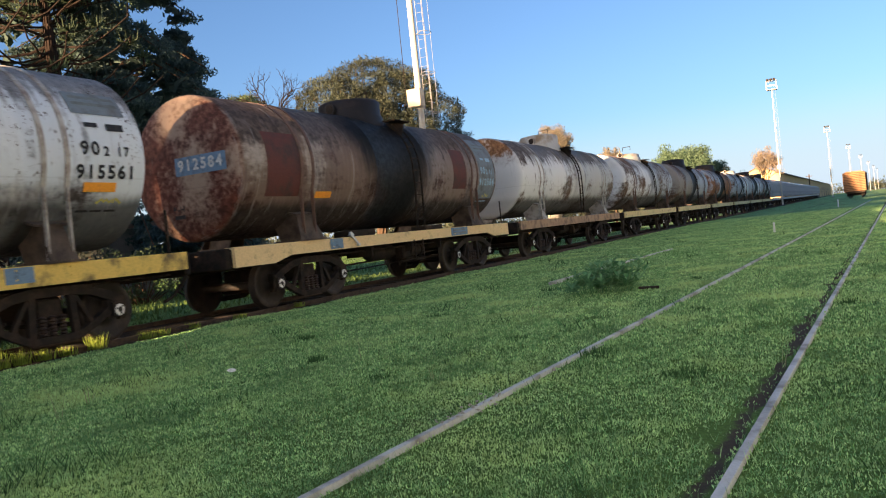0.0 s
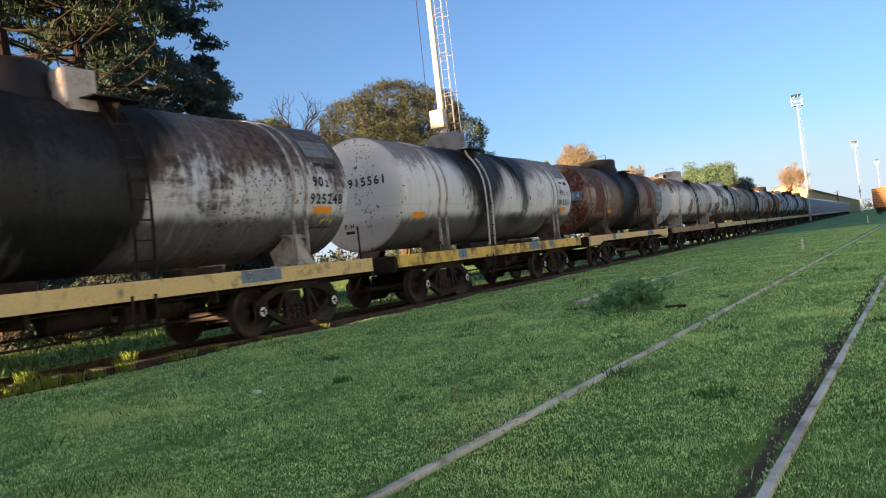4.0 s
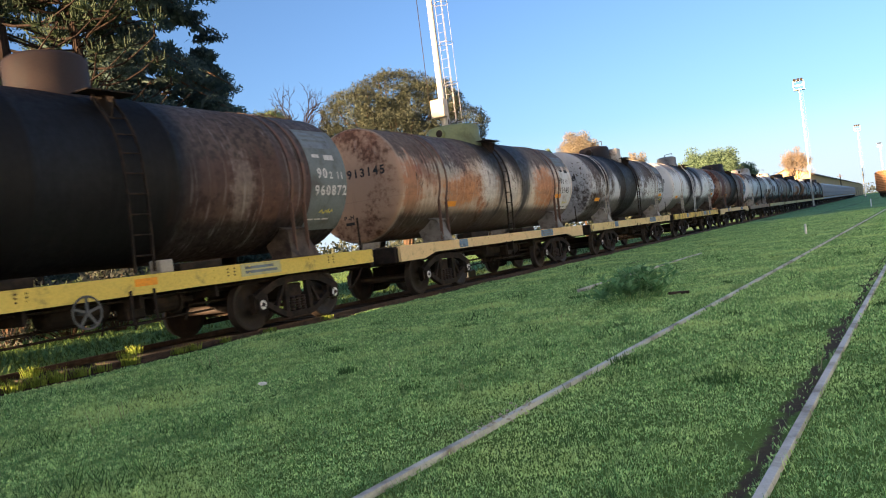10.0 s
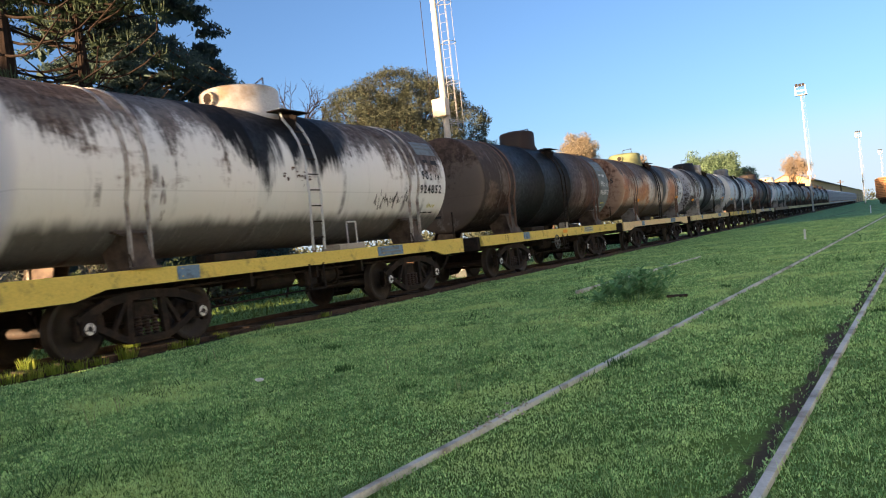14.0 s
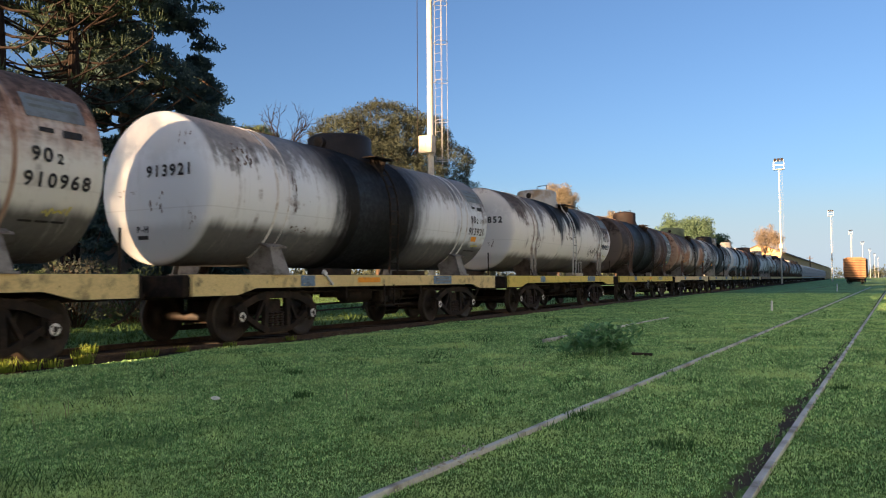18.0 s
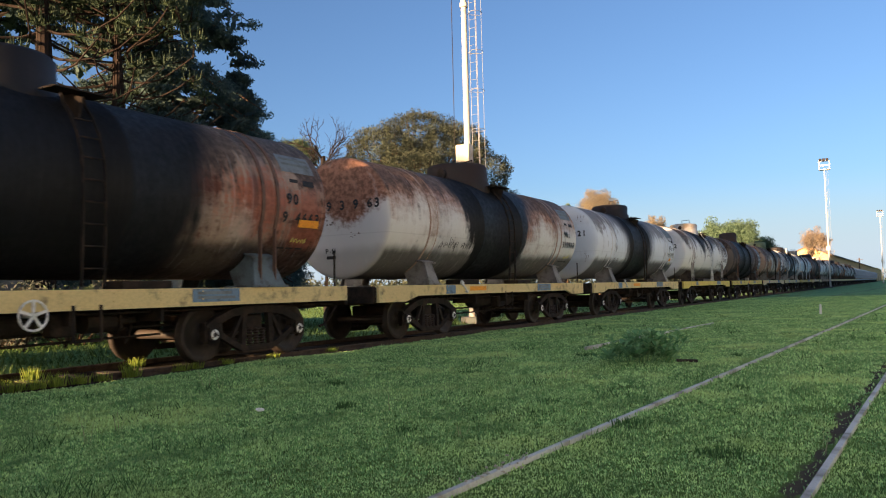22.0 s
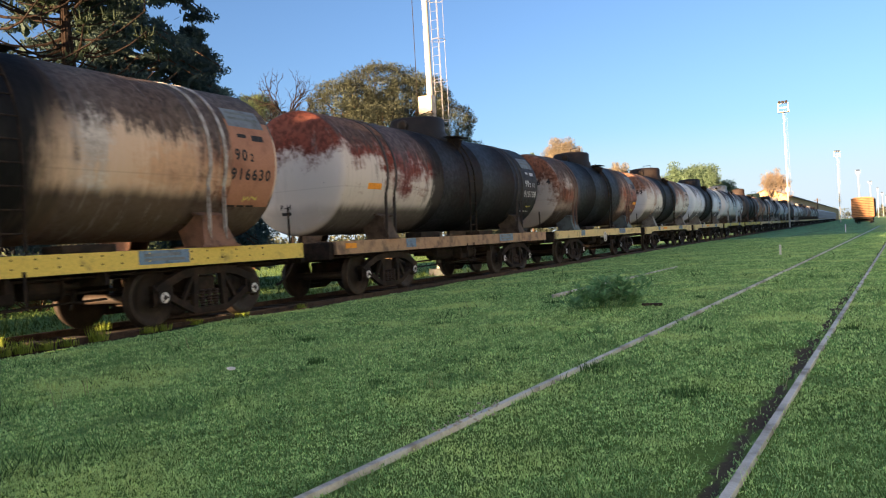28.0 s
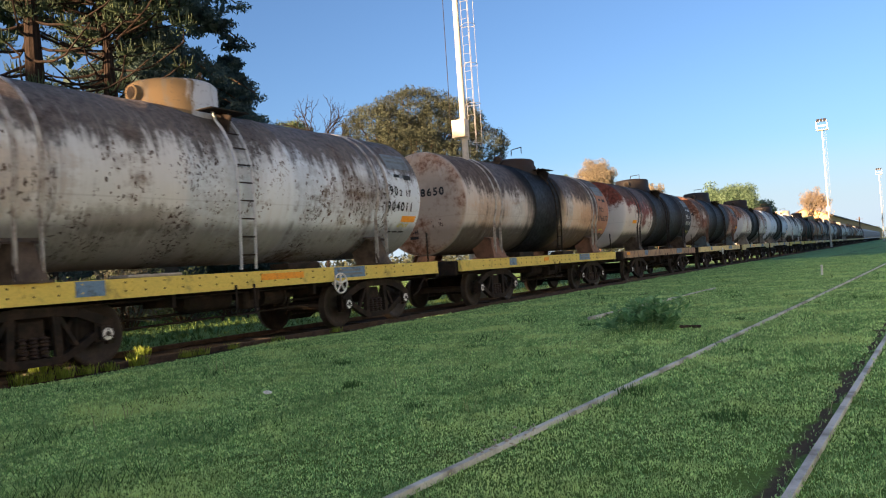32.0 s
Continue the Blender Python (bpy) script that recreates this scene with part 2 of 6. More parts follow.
def turf(name, young, old, lush):
    """Blades that differ one from the next, in paler and darker patches."""
    n = Nodes(name, 0.5, 0.0, 0.3)
    geo = n.add("ShaderNodeNewGeometry")
    v = n.coords()
    c = n.mix(n.ramp(geo.outputs["Random Per Island"], 0.05, 1.0), old, young)
    c = n.mix(n.ramp(n.noise(v, 11.0, 4.0, 0.62), 0.44, 0.60, 0.0, 0.55), c, tuple(0.40 * x for x in old))
    c = n.mix(n.ramp(n.noise(v, 0.7, 5.0, 0.62), 0.50, 0.64, 0.0, 0.70), c, n.mix(geo.outputs["Random Per Island"], lush, young))
    c = n.mix(n.ramp(n.noise(n.coords(1.0, 0.6, 1.0), 1.9, 6.0, 0.66), 0.53, 0.63, 0.0, 0.55), c, tuple(0.55 * x for x in old))
    thin = n.add("ShaderNodeBsdfTranslucent", Color=c)
    both = n.add("ShaderNodeMixShader", Fac=0.3)
    m = n.done(c)
    n.put(both.inputs[1], n.b.outputs[0])
    n.put(both.inputs[2], thin.outputs[0])
    n.put(n.t.nodes["Material Output"].inputs["Surface"], both.outputs[0])
    return m


def bark(name, a, b):
    n = Nodes(name, 0.95, 0.0, 0.1)
    v = n.coords(6.0, 6.0, 1.0)
    f = n.noise(v, 3.0, 6.0, 0.65)
    return n.done(n.mix(n.ramp(f, 0.35, 0.65), a, b), f, 0.6, 0.02)


M = {}
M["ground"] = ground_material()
M["blades"] = turf("grass_blades", (0.55, 0.79, 0.33), (0.16, 0.355, 0.125), (0.50, 0.61, 0.21))
# darker copy of the blade green, with tree shade put into its colour
M["rough_dim_blades"] = leafy("rough_grass_blades_dimmed", (0.06, 0.12, 0.025), (0.15, 0.22, 0.06), 0.7, 0.25)
M["dark_blades"] = leafy("dark_weed_leaves", (0.05, 0.13, 0.04), (0.10, 0.21, 0.065), 0.7, 0.2)
M["dry_blades"] = leafy("dry_stalks", (0.42, 0.40, 0.24), (0.34, 0.34, 0.18))
M["weed"] = leafy("weed_leaves", (0.20, 0.30, 0.04), (0.36, 0.42, 0.08))
M["bush"] = leafy("bush_leaves", (0.13, 0.30, 0.13), (0.30, 0.50, 0.24), 0.6, 0.35, 0.8)
M["rail_top"] = worn("old_rail_steel", (0.56, 0.57, 0.56), (0.19, 0.165, 0.14), 2.2, 0.5, 0.6, 0.15, 0.4, 60.0, 0.6)
M["rail_rust"] = worn("rusty_rail", (0.075, 0.05, 0.036), (0.035, 0.025, 0.02), 6.0, 0.5, 0.75, 0.2)
M["sleeper"] = worn("sleeper_wood", (0.05, 0.04, 0.032), (0.025, 0.02, 0.017), 8.0, 0.5, 0.95)
M["black_iron"] = worn("sooty_iron", (0.022, 0.018, 0.0155), (0.048, 0.034, 0.025), 4.0, 0.5, 0.9, 0.0, 0.12)
M["wheel"] = worn("dark_wheel_steel", (0.026, 0.021, 0.018), (0.048, 0.034, 0.026), 5.0, 0.5, 0.65, 0.1)
def cap_paint():
    """White paint worn off the bearing cap's middle and rim."""
    n = Nodes("white_painted_cap", 0.6)
    tc = n.add("ShaderNodeTexCoord")
    sep = n.add("ShaderNodeSeparateXYZ")
    n.put(sep.inputs[0], tc.outputs["Object"])
    y, z = sep.outputs[1], sep.outputs[2]
    r = n.math("SQRT", n.math("ADD", n.math("MULTIPLY", y, y), n.math("MULTIPLY", z, z)))
    f = n.noise(n.coords(), 25.0, 4.0)
    r = n.math("ADD", r, n.math("MULTIPLY", n.math("SUBTRACT", f, 0.5), 0.03))
    ring = n.math("MULTIPLY", n.ramp(r, 0.036, 0.046), n.ramp(r, 0.092, 0.084))
    for a in (90, 210, 330):
        dy = n.math("SUBTRACT", y, 0.062 * math.cos(radians(a)))
        dz = n.math("SUBTRACT", z, 0.062 * math.sin(radians(a)))
        ring = n.math("MULTIPLY", ring, n.ramp(n.math("SQRT", n.math("ADD", n.math("MULTIPLY", dy, dy), n.math("MULTIPLY", dz, dz))), 0.013, 0.018))
    return n.done(n.mix(ring, (0.035, 0.027, 0.022), (0.70, 0.68, 0.64)), f, 0.3)


M["white_cap"] = cap_paint()
M["spring"] = worn("rusty_spring", (0.06, 0.04, 0.03), (0.03, 0.02, 0.018), 8.0, 0.5, 0.7, 0.3)
M["blue_patch"] = worn("blue_grey_patch", (0.16, 0.25, 0.36), (0.07, 0.09, 0.11), 7.0, 0.35)
M["faded_beam"] = worn("faded_lime_patch", (0.50, 0.48, 0.26), (0.40, 0.34, 0.12), 7.0, 0.35)
M["orange_patch"] = worn("orange_patch", (0.90, 0.36, 0.03), (0.6, 0.24, 0.05), 9.0, 0.3)
M["yellow_text"] = worn("yellow_chalk", (0.62, 0.55, 0.12), (0.4, 0.36, 0.15), 9.0, 0.5)
M["faded_blue"] = worn("faded_blue_grey_panel", (0.19, 0.23, 0.26), (0.12, 0.12, 0.12), 3.0, 0.45, 0.7)
M["white_panel"] = worn("chalky_white_panel", (0.66, 0.68, 0.68), (0.42, 0.38, 0.34), 2.5, 0.35, 0.7)
M["grey_panel"] = worn("grey_green_panel", (0.17, 0.20, 0.20), (0.10, 0.10, 0.09), 2.0, 0.4, 0.7)
M["red_panel"] = worn("brick_red_panel", (0.42, 0.21, 0.13), (0.28, 0.13, 0.08), 2.0, 0.4, 0.75)
M["maroon_panel"] = worn("maroon_panel", (0.115, 0.036, 0.028), (0.06, 0.035, 0.03), 2.4, 0.5, 0.75)
M["saddle"] = worn("dirty_saddle_paint", (0.105, 0.078, 0.058), (0.042, 0.028, 0.022), 4.0, 0.55, 0.75)
M["ink"] = worn("black_stencil_paint", (0.018, 0.018, 0.019), (0.05, 0.05, 0.05), 22.0, 0.4, 0.7)
M["white_ink"] = worn("white_stencil_paint", (0.62, 0.62, 0.60), (0.25, 0.24, 0.22), 22.0, 0.35, 0.7)
M["blue_ink"] = worn("pale_blue_stencil_paint", (0.32, 0.50, 0.66), (0.20, 0.28, 0.34), 22.0, 0.3, 0.7)
M["scuff"] = worn("dark_rust_scuff", (0.13, 0.085, 0.065), (0.06, 0.036, 0.027), 12.0, 0.5, 0.85)
M["mast"] = worn("white_mast_paint", (0.50, 0.47, 0.42), (0.36, 0.32, 0.26), 2.5, 0.3, 0.5)
M["mast_ladder"] = worn("grey_ladder_paint", (0.24, 0.24, 0.25), (0.16, 0.16, 0.16), 4.0, 0.3, 0.7)
M["mast_box"] = worn("cream_box_paint", (0.60, 0.53, 0.43), (0.42, 0.34, 0.25), 3.0, 0.3, 0.6)
M["steel"] = worn("galvanised_steel", (0.58, 0.59, 0.60), (0.36, 0.35, 0.34), 5.0, 0.3, 0.5)
M["silver"] = worn("pale_grey_wagon_paint", (0.40, 0.42, 0.46), (0.24, 0.25, 0.28), 1.2, 0.4, 0.5, 0.1)
M["rusty_box"] = worn("orange_rusted_boards", (0.27, 0.14, 0.065), (0.17, 0.085, 0.045), 2.0, 0.45, 0.85)
M["roof"] = worn("brown_roof_sheet", (0.17, 0.12, 0.09), (0.10, 0.075, 0.06), 1.0, 0.5, 0.8)
M["plaster"] = worn("ochre_plaster", (0.62, 0.40, 0.19), (0.46, 0.29, 0.14), 0.6, 0.4, 0.9)
M["paving"] = worn("worn_platform_paving", (0.68, 0.42, 0.23), (0.48, 0.30, 0.17), 1.6, 0.4, 0.95, 0.0, 0.1, 22.0, 0.5)
# blue chosen to cool the light that the added wall throws back
M["station"] = worn("pale_blue_bounce_paint", (0.60, 0.78, 0.94), (0.54, 0.70, 0.84), 0.5, 0.4, 0.9)
M["kerb"] = worn("concrete_kerb", (0.40, 0.36, 0.31), (0.24, 0.21, 0.18), 2.0, 0.4, 0.9)
M["white_post"] = worn("white_post_paint", (0.75, 0.74, 0.72), (0.4, 0.38, 0.34), 8.0, 0.3, 0.7)
M["litter"] = worn("white_paper", (0.75, 0.75, 0.75), (0.55, 0.55, 0.52), 20.0, 0.3, 0.8)
M["bark"] = bark("brown_bark", (0.10, 0.065, 0.042), (0.05, 0.034, 0.024))
M["pine_bark"] = bark("reddish_pine_bark", (0.030, 0.021, 0.017), (0.015, 0.011, 0.009))
M["grey_bark"] = bark("grey_bare_bark", (0.026, 0.021, 0.019), (0.014, 0.011, 0.010))
M["dark_needles"] = leafy("dark_conifer_needles", (0.066, 0.110, 0.106), (0.120, 0.178, 0.155))
M["pine_needles"] = leafy("olive_pine_needles", (0.08, 0.12, 0.06), (0.14, 0.18, 0.09))
M["blossom"] = leafy("white_blossom", (0.13, 0.135, 0.115), (0.07, 0.10, 0.05))
M["hut"] = worn("grey_hut_wall", (0.12, 0.12, 0.12), (0.08, 0.10, 0.095), 1.5, 0.5, 0.9)
M["arauc"] = leafy("araucaria_tufts", (0.042, 0.070, 0.042), (0.100, 0.138, 0.066))
M["oak_leaves"] = leafy("dark_olive_leaves", (0.054, 0.064, 0.042), (0.082, 0.094, 0.060), 0.7, 0.2, 0.65)
M["green_leaves"] = leafy("fresh_green_leaves", (0.125, 0.20, 0.12), (0.17, 0.25, 0.15))
M["orange_leaves"] = leafy("orange_dry_leaves", (0.27, 0.225, 0.155), (0.23, 0.20, 0.145), 0.8, 0.4, 0.85)
M["tan_leaves"] = leafy("tan_twigs", (0.36, 0.28, 0.20), (0.28, 0.22, 0.16))
M["brown_leaves"] = leafy("reddish_brown_leaves", (0.10, 0.075, 0.055), (0.155, 0.11, 0.078))


# ---- building helpers ----
def mesh_of(bm, name, smooth=False):
    me = bpy.data.meshes.new(name)
    bm.normal_update()
    bm.to_mesh(me)
    bm.free()
    if smooth:
        me.polygons.foreach_set("use_smooth", [True] * len(me.polygons))
    return me


def part(name, bm, material, parent=None, label="", smooth=False):
    """Links a bmesh, or a mesh, as one mesh object under a thing or a part."""
    me = mesh_of(bm, name, smooth) if isinstance(bm, bmesh.types.BMesh) else bm
    if material is not None and not me.materials:
        me.materials.append(material)
    ob = new(name, me)
    if parent is not None:
        ob.parent = parent
    if label:
        ob["label"] = label
    return ob


def box(x0, x1, y0, y1, z0, z1, bevel=0.0, bm=None):
    own = bm is None
    bm = bm or bmesh.new()
    r = bmesh.ops.create_cube(bm, size=1.0, matrix=Matrix.LocRotScale(((x0 + x1) / 2, (y0 + y1) / 2, (z0 + z1) / 2), None, (x1 - x0, y1 - y0, z1 - z0)))
    if bevel > 0 and own:
        bmesh.ops.bevel(bm, geom=bm.edges[:], offset=bevel, segments=1, affect="EDGES")
    return bm


def rod(a, b, r, segs=8, bm=None, r2=None, caps=True):
    bm = bm or bmesh.new()
    a, b = Vector(a), Vector(b)
    m = Matrix.Translation((a + b) / 2) @ (b - a).to_track_quat("Z", "Y").to_matrix().to_4x4()
    bmesh.ops.create_cone(bm, cap_ends=caps, segments=segs, radius1=r, radius2=r if r2 is None else r2, depth=(b - a).length, matrix=m)
    return bm


def bar(a, b, w, h, bm=None):
    """A square bar from a to b."""
    bm = bm or bmesh.new()
    a, b = Vector(a), Vector(b)
    m = Matrix.Translation((a + b) / 2) @ (b - a).to_track_quat("Z", "Y").to_matrix().to_4x4()
    bmesh.ops.create_cube(bm, size=1.0, matrix=m @ Matrix.Diagonal((w, h, (b - a).length, 1)))
    return bm


def lathe(profile, segs=32, axis="Y", bm=None):
    """Turns (radius, place along the axis) round the axis."""
    bm = bm or bmesh.new()
    rings = []
    for r, h in profile:
        if r < 1e-4:
            p = (0, h, 0) if axis == "Y" else ((h, 0, 0) if axis == "X" else (0, 0, h))
            rings.append([bm.verts.new(p)])
        else:
            ring = []
            for k in range(segs):
                a = 2 * math.pi * k / segs
                ca, sa = r * math.cos(a), r * math.sin(a)
                ring.append(bm.verts.new((ca, h, sa) if axis == "Y" else ((h, ca, sa) if axis == "X" else (ca, sa, h))))
            rings.append(ring)
    for p, q in zip(rings, rings[1:]):
        for k in range(segs):
            f = [p[k % len(p)], p[(k + 1) % len(p)], q[(k + 1) % len(q)], q[k % len(q)]]
            f = list(dict.fromkeys(f))
            if len(f) > 2:
                bm.faces.new(f)
    bmesh.ops.recalc_face_normals(bm, faces=bm.faces)
    return bm


def outline(points, lo, hi, axis="X", bm=None):
    """A flat outline (two coordinates) drawn out from lo to hi along the axis."""
    bm = bm or bmesh.new()
    def put(u, v, w):
        return (w, u, v) if axis == "X" else ((u, w, v) if axis == "Y" else (u, v, w))
    a = [bm.verts.new(put(u, v, lo)) for u, v in points]
    b = [bm.verts.new(put(u, v, hi)) for u, v in points]
    bm.faces.new(a)
    bm.faces.new(b[::-1])
    for k in range(len(a)):
        bm.faces.new((a[k], b[k], b[(k + 1) % len(a)], a[(k + 1) % len(a)]))
    bmesh.ops.recalc_face_normals(bm, faces=bm.faces)
    return bm


def tube(pts, radii, bm, segs=6):
    """A bent tapered limb."""
    rings = []
    for k, (p, r) in enumerate(zip(pts, radii)):
        d = (pts[min(k + 1, len(pts) - 1)] - pts[max(k - 1, 0)]).normalized()
        q = d.to_track_quat("Z", "Y")
        rings.append([bm.verts.new(p + q @ Vector((r * math.cos(2 * math.pi * j / segs), r * math.sin(2 * math.pi * j / segs), 0))) for j in range(segs)])
    for a, b in zip(rings, rings[1:]):
        for j in range(segs):
            bm.faces.new((a[j], a[(j + 1) % segs], b[(j + 1) % segs], b[j]))
    bm.faces.new(rings[0][::-1])
    bm.faces.new(rings[-1])


def soup(name, verts, sizes):
    """A mesh of loose faces out of arrays: sizes says how many corners each face has."""
    me = bpy.data.meshes.new(name)
    verts = np.asarray(verts, dtype=np.float32).reshape(-1, 3)
    n = len(verts)
    k = n // sizes
    me.vertices.add(n)
    me.vertices.foreach_set("co", verts.ravel())
    me.loops.add(n)
    me.loops.foreach_set("vertex_index", np.arange(n, dtype=np.int32))
    me.polygons.add(k)
    me.polygons.foreach_set("loop_start", np.arange(0, n, sizes, dtype=np.int32))
    me.polygons.foreach_set("loop_total", np.full(k, sizes, dtype=np.int32))
    me.update(calc_edges=True)
    return me

# ---- ground, tracks, platform ----
TRAIN_X = -10.79        # middle of the train's track
rng = np.random.default_rng(7)


def lay_ground():
    near = np.arange(-14, 6.01, 0.25)
    xs = np.concatenate([[-2500, -900, -300, -120, -60, -35, -22], near, [9, 14, 25, 60, 150, 500, 2500]])
    ys = np.concatenate([[-2500, -600, -150, -50, -15, -5], np.arange(0, 40.01, 0.25), [44, 50, 60, 80, 110, 160, 250, 450, 1000, 3000]])
    verts = []
    for y in ys:
        for x in xs:
            z = 0.0
            if -16 < x < 8 and -6 < y < 60:
                z = 0.035 * noise.noise((x * 0.45, y * 0.45, 0)) + 0.012 * noise.noise((x * 1.9, y * 1.9, 3))
                rail = min(abs(x - SLOPE * y + 2.34), abs(x - SLOPE * y + 0.67))
                z *= min(1.0, rail / 0.5)
                if abs(x - TRAIN_X) < 2.0:
                    z -= 0.08 * (1 - abs(x - TRAIN_X) / 2.0)
            verts.append((x, y, z))
    nx = len(xs)
    faces = [(j * nx + i, j * nx + i + 1, (j + 1) * nx + i + 1, (j + 1) * nx + i) for j in range(len(ys) - 1) for i in range(nx - 1)]
    me = bpy.data.meshes.new("ground")
    me.from_pydata(verts, [], faces)
    me.polygons.foreach_set("use_smooth", [True] * len(me.polygons))
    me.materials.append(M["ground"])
    tagged(new("ground", me), "short green grass with bare earth along the rails", "ground", kind="structure")
    return xs, ys, np.array([v[2] for v in verts]).reshape(len(ys), nx)


GX, GY, GZ = lay_ground()


def lie(x, y):
    """The ground's height under many points."""
    i = np.clip(np.searchsorted(GX, x) - 1, 0, len(GX) - 2)
    j = np.clip(np.searchsorted(GY, y) - 1, 0, len(GY) - 2)
    u, v = (x - GX[i]) / (GX[i + 1] - GX[i]), (y - GY[j]) / (GY[j + 1] - GY[j])
    return (GZ[j, i] * (1 - u) + GZ[j, i + 1] * u) * (1 - v) + (GZ[j + 1, i] * (1 - u) + GZ[j + 1, i + 1] * u) * v


def blade_field(name, label, count, area, height, width, material, lean=0.5, keep=None):
    """Many single blades as one object; area gives the x and y range, thinning out with distance."""
    x0, x1, y0, y1 = area
    u = rng.random(count)
    y = y0 * (y1 / y0) ** u
    x = x0 + (x1 - x0) * rng.random(count)
    if keep is not None:
        ok = keep(x, y)
        x, y = x[ok], y[ok]
    n = len(x)
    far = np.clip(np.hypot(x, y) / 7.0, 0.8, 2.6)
    patch = 0.75 + 0.5 * np.sin(x * 1.7 + np.sin(y * 0.9) * 2) * np.sin(y * 1.3 + x * 0.4)
    cell = np.floor(x / 0.08 + 0.5 * np.sin(y * 17)) * 57.0 + np.floor(y / 0.10 + 0.5 * np.sin(x * 21)) * 113.0
    clump = np.abs(np.sin(cell * 12.9898) * 43758.5453) % 1.0
    h = height * (0.5 + rng.random(n)) * np.clip(patch, 0.45, 1.4) * (0.22 + 1.5 * clump ** 1.4)
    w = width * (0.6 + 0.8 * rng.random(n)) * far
    a = rng.random(n) * 2 * np.pi
    b = rng.random(n) * 2 * np.pi
    base = np.stack([x, y, lie(x, y) - 0.012], 1)
    side = np.stack([np.cos(a) * w / 2, np.sin(a) * w / 2, np.zeros(n)], 1)
    tip = base + np.stack([np.cos(b) * h * lean, np.sin(b) * h * lean, h + 0.012], 1)
    v = np.stack([base - side, base + side, tip], 1).reshape(-1, 3)
    me = soup(name, v, 3)
    me.materials.append(material)
    return tagged(new(name, me), label, "grass", kind="stuff")


def off_rails(x, y):
    across = x - SLOPE * y
    return (np.abs(across + 2.34) > 0.008 + 0.012 * np.sin(y * 7.3) * np.sin(y * 2.9) + 0.0052 * np.hypot(x, y)) & (np.abs(across + 0.67) > 0.014 + 0.012 * np.sin(y * 6.1) + 0.0018 * np.hypot(x, y)) & ~((np.abs(across + 0.755 + 0.02 * np.sin(y * 1.9)) < (0.055 + 0.024 * np.sin(y * 2.7 + 1) + 0.018 * np.sin(y * 9.1)) * np.clip(1.4 - y / 14.0, 0.3, 1.0)) & (rng.random(len(x)) < 0.90)) & (x < 0.12 + 0.0522 * y)


BARE = [(-2.6, 8.3, 0.20), (-0.62, 7.4, 0.20), (-0.66, 3.9, 0.18), (-0.2, 10.5, 0.22), (-4.9, 13.5, 0.45), (-6.5, 17.0, 0.6), (-5.6, 21.0, 0.8), (-3.6, 16.0, 0.35)]


def worn_spots(x, y):
    """True where the turf still stands; it is thin in a few worn spots."""
    ok = np.ones(len(x), bool)
    for bx, by, r in BARE:
        ok &= (np.hypot(x - bx, (y - by) * 0.8) > r * (0.6 + 0.8 * rng.random(len(x)))) | (rng.random(len(x)) < 0.15)
    return ok


def in_sight(x, y):
    return off_rails(x, y) & worn_spots(x, y) & (x > -1.95 * y - 0.3) & (x < 0.14 * y + 0.6)


def clover_field(count, y0, y1, size, lift, tilt, seed):
    """Short blades standing in clumps at all heights in the turf, as one object."""
    g = np.random.default_rng(seed)
    y = y0 * (y1 / y0) ** g.random(count)
    x = -9.45 + 11.65 * g.random(count)
    ok = in_sight(x, y)
    x, y = x[ok], y[ok]
    n = len(x)
    cell = np.floor(x / 0.075 + 0.5 * np.sin(y * 19)) * 57.0 + np.floor(y / (0.075 * 1.3) + 0.5 * np.sin(x * 23)) * 113.0
    clump = np.abs(np.sin(cell * 12.9898) * 43758.5453) % 1.0
    wave = 0.75 + 0.35 * np.sin(x * 1.7 + np.sin(y * 0.9) * 2) * np.sin(y * 1.3 + x * 0.4)
    z = lift * g.random(n) ** 0.6 * (0.08 + 1.25 * clump ** 1.5) * wave
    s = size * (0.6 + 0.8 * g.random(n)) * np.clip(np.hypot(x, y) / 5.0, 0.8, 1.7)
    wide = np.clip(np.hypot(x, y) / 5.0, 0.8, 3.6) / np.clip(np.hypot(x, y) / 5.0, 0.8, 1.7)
    a = g.random(n) * 2 * np.pi
    tl = np.abs(tilt * g.normal(size=n))
    w = np.stack([np.cos(a) * np.sin(tl), np.sin(a) * np.sin(tl), np.maximum(np.cos(tl), 0.12)], 1)
    b = g.random(n) * 2 * np.pi
    u = np.stack([np.cos(b), np.sin(b), np.zeros(n)], 1)
    p = np.stack([x, y, z + lie(x, y) - 0.004], 1)
    s, half = s[:, None], (0.23 * s * wide)[:, None]
    v = np.stack([p, p - u * half + w * s * 0.55, p + w * s, p + u * half + w * s * 0.55], 1)
    me = soup("grass", v.reshape(-1, 3), 4)
    me.materials.append(M["blades"])
    return tagged(new("grass", me), "short dense green grass between the tracks", "grass", kind="stuff")


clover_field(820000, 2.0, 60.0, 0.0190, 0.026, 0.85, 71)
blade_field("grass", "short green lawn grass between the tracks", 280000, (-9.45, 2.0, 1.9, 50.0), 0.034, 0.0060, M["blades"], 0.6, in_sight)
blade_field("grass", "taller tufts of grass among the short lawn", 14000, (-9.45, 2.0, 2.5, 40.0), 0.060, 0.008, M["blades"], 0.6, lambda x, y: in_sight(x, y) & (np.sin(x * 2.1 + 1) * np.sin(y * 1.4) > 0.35))

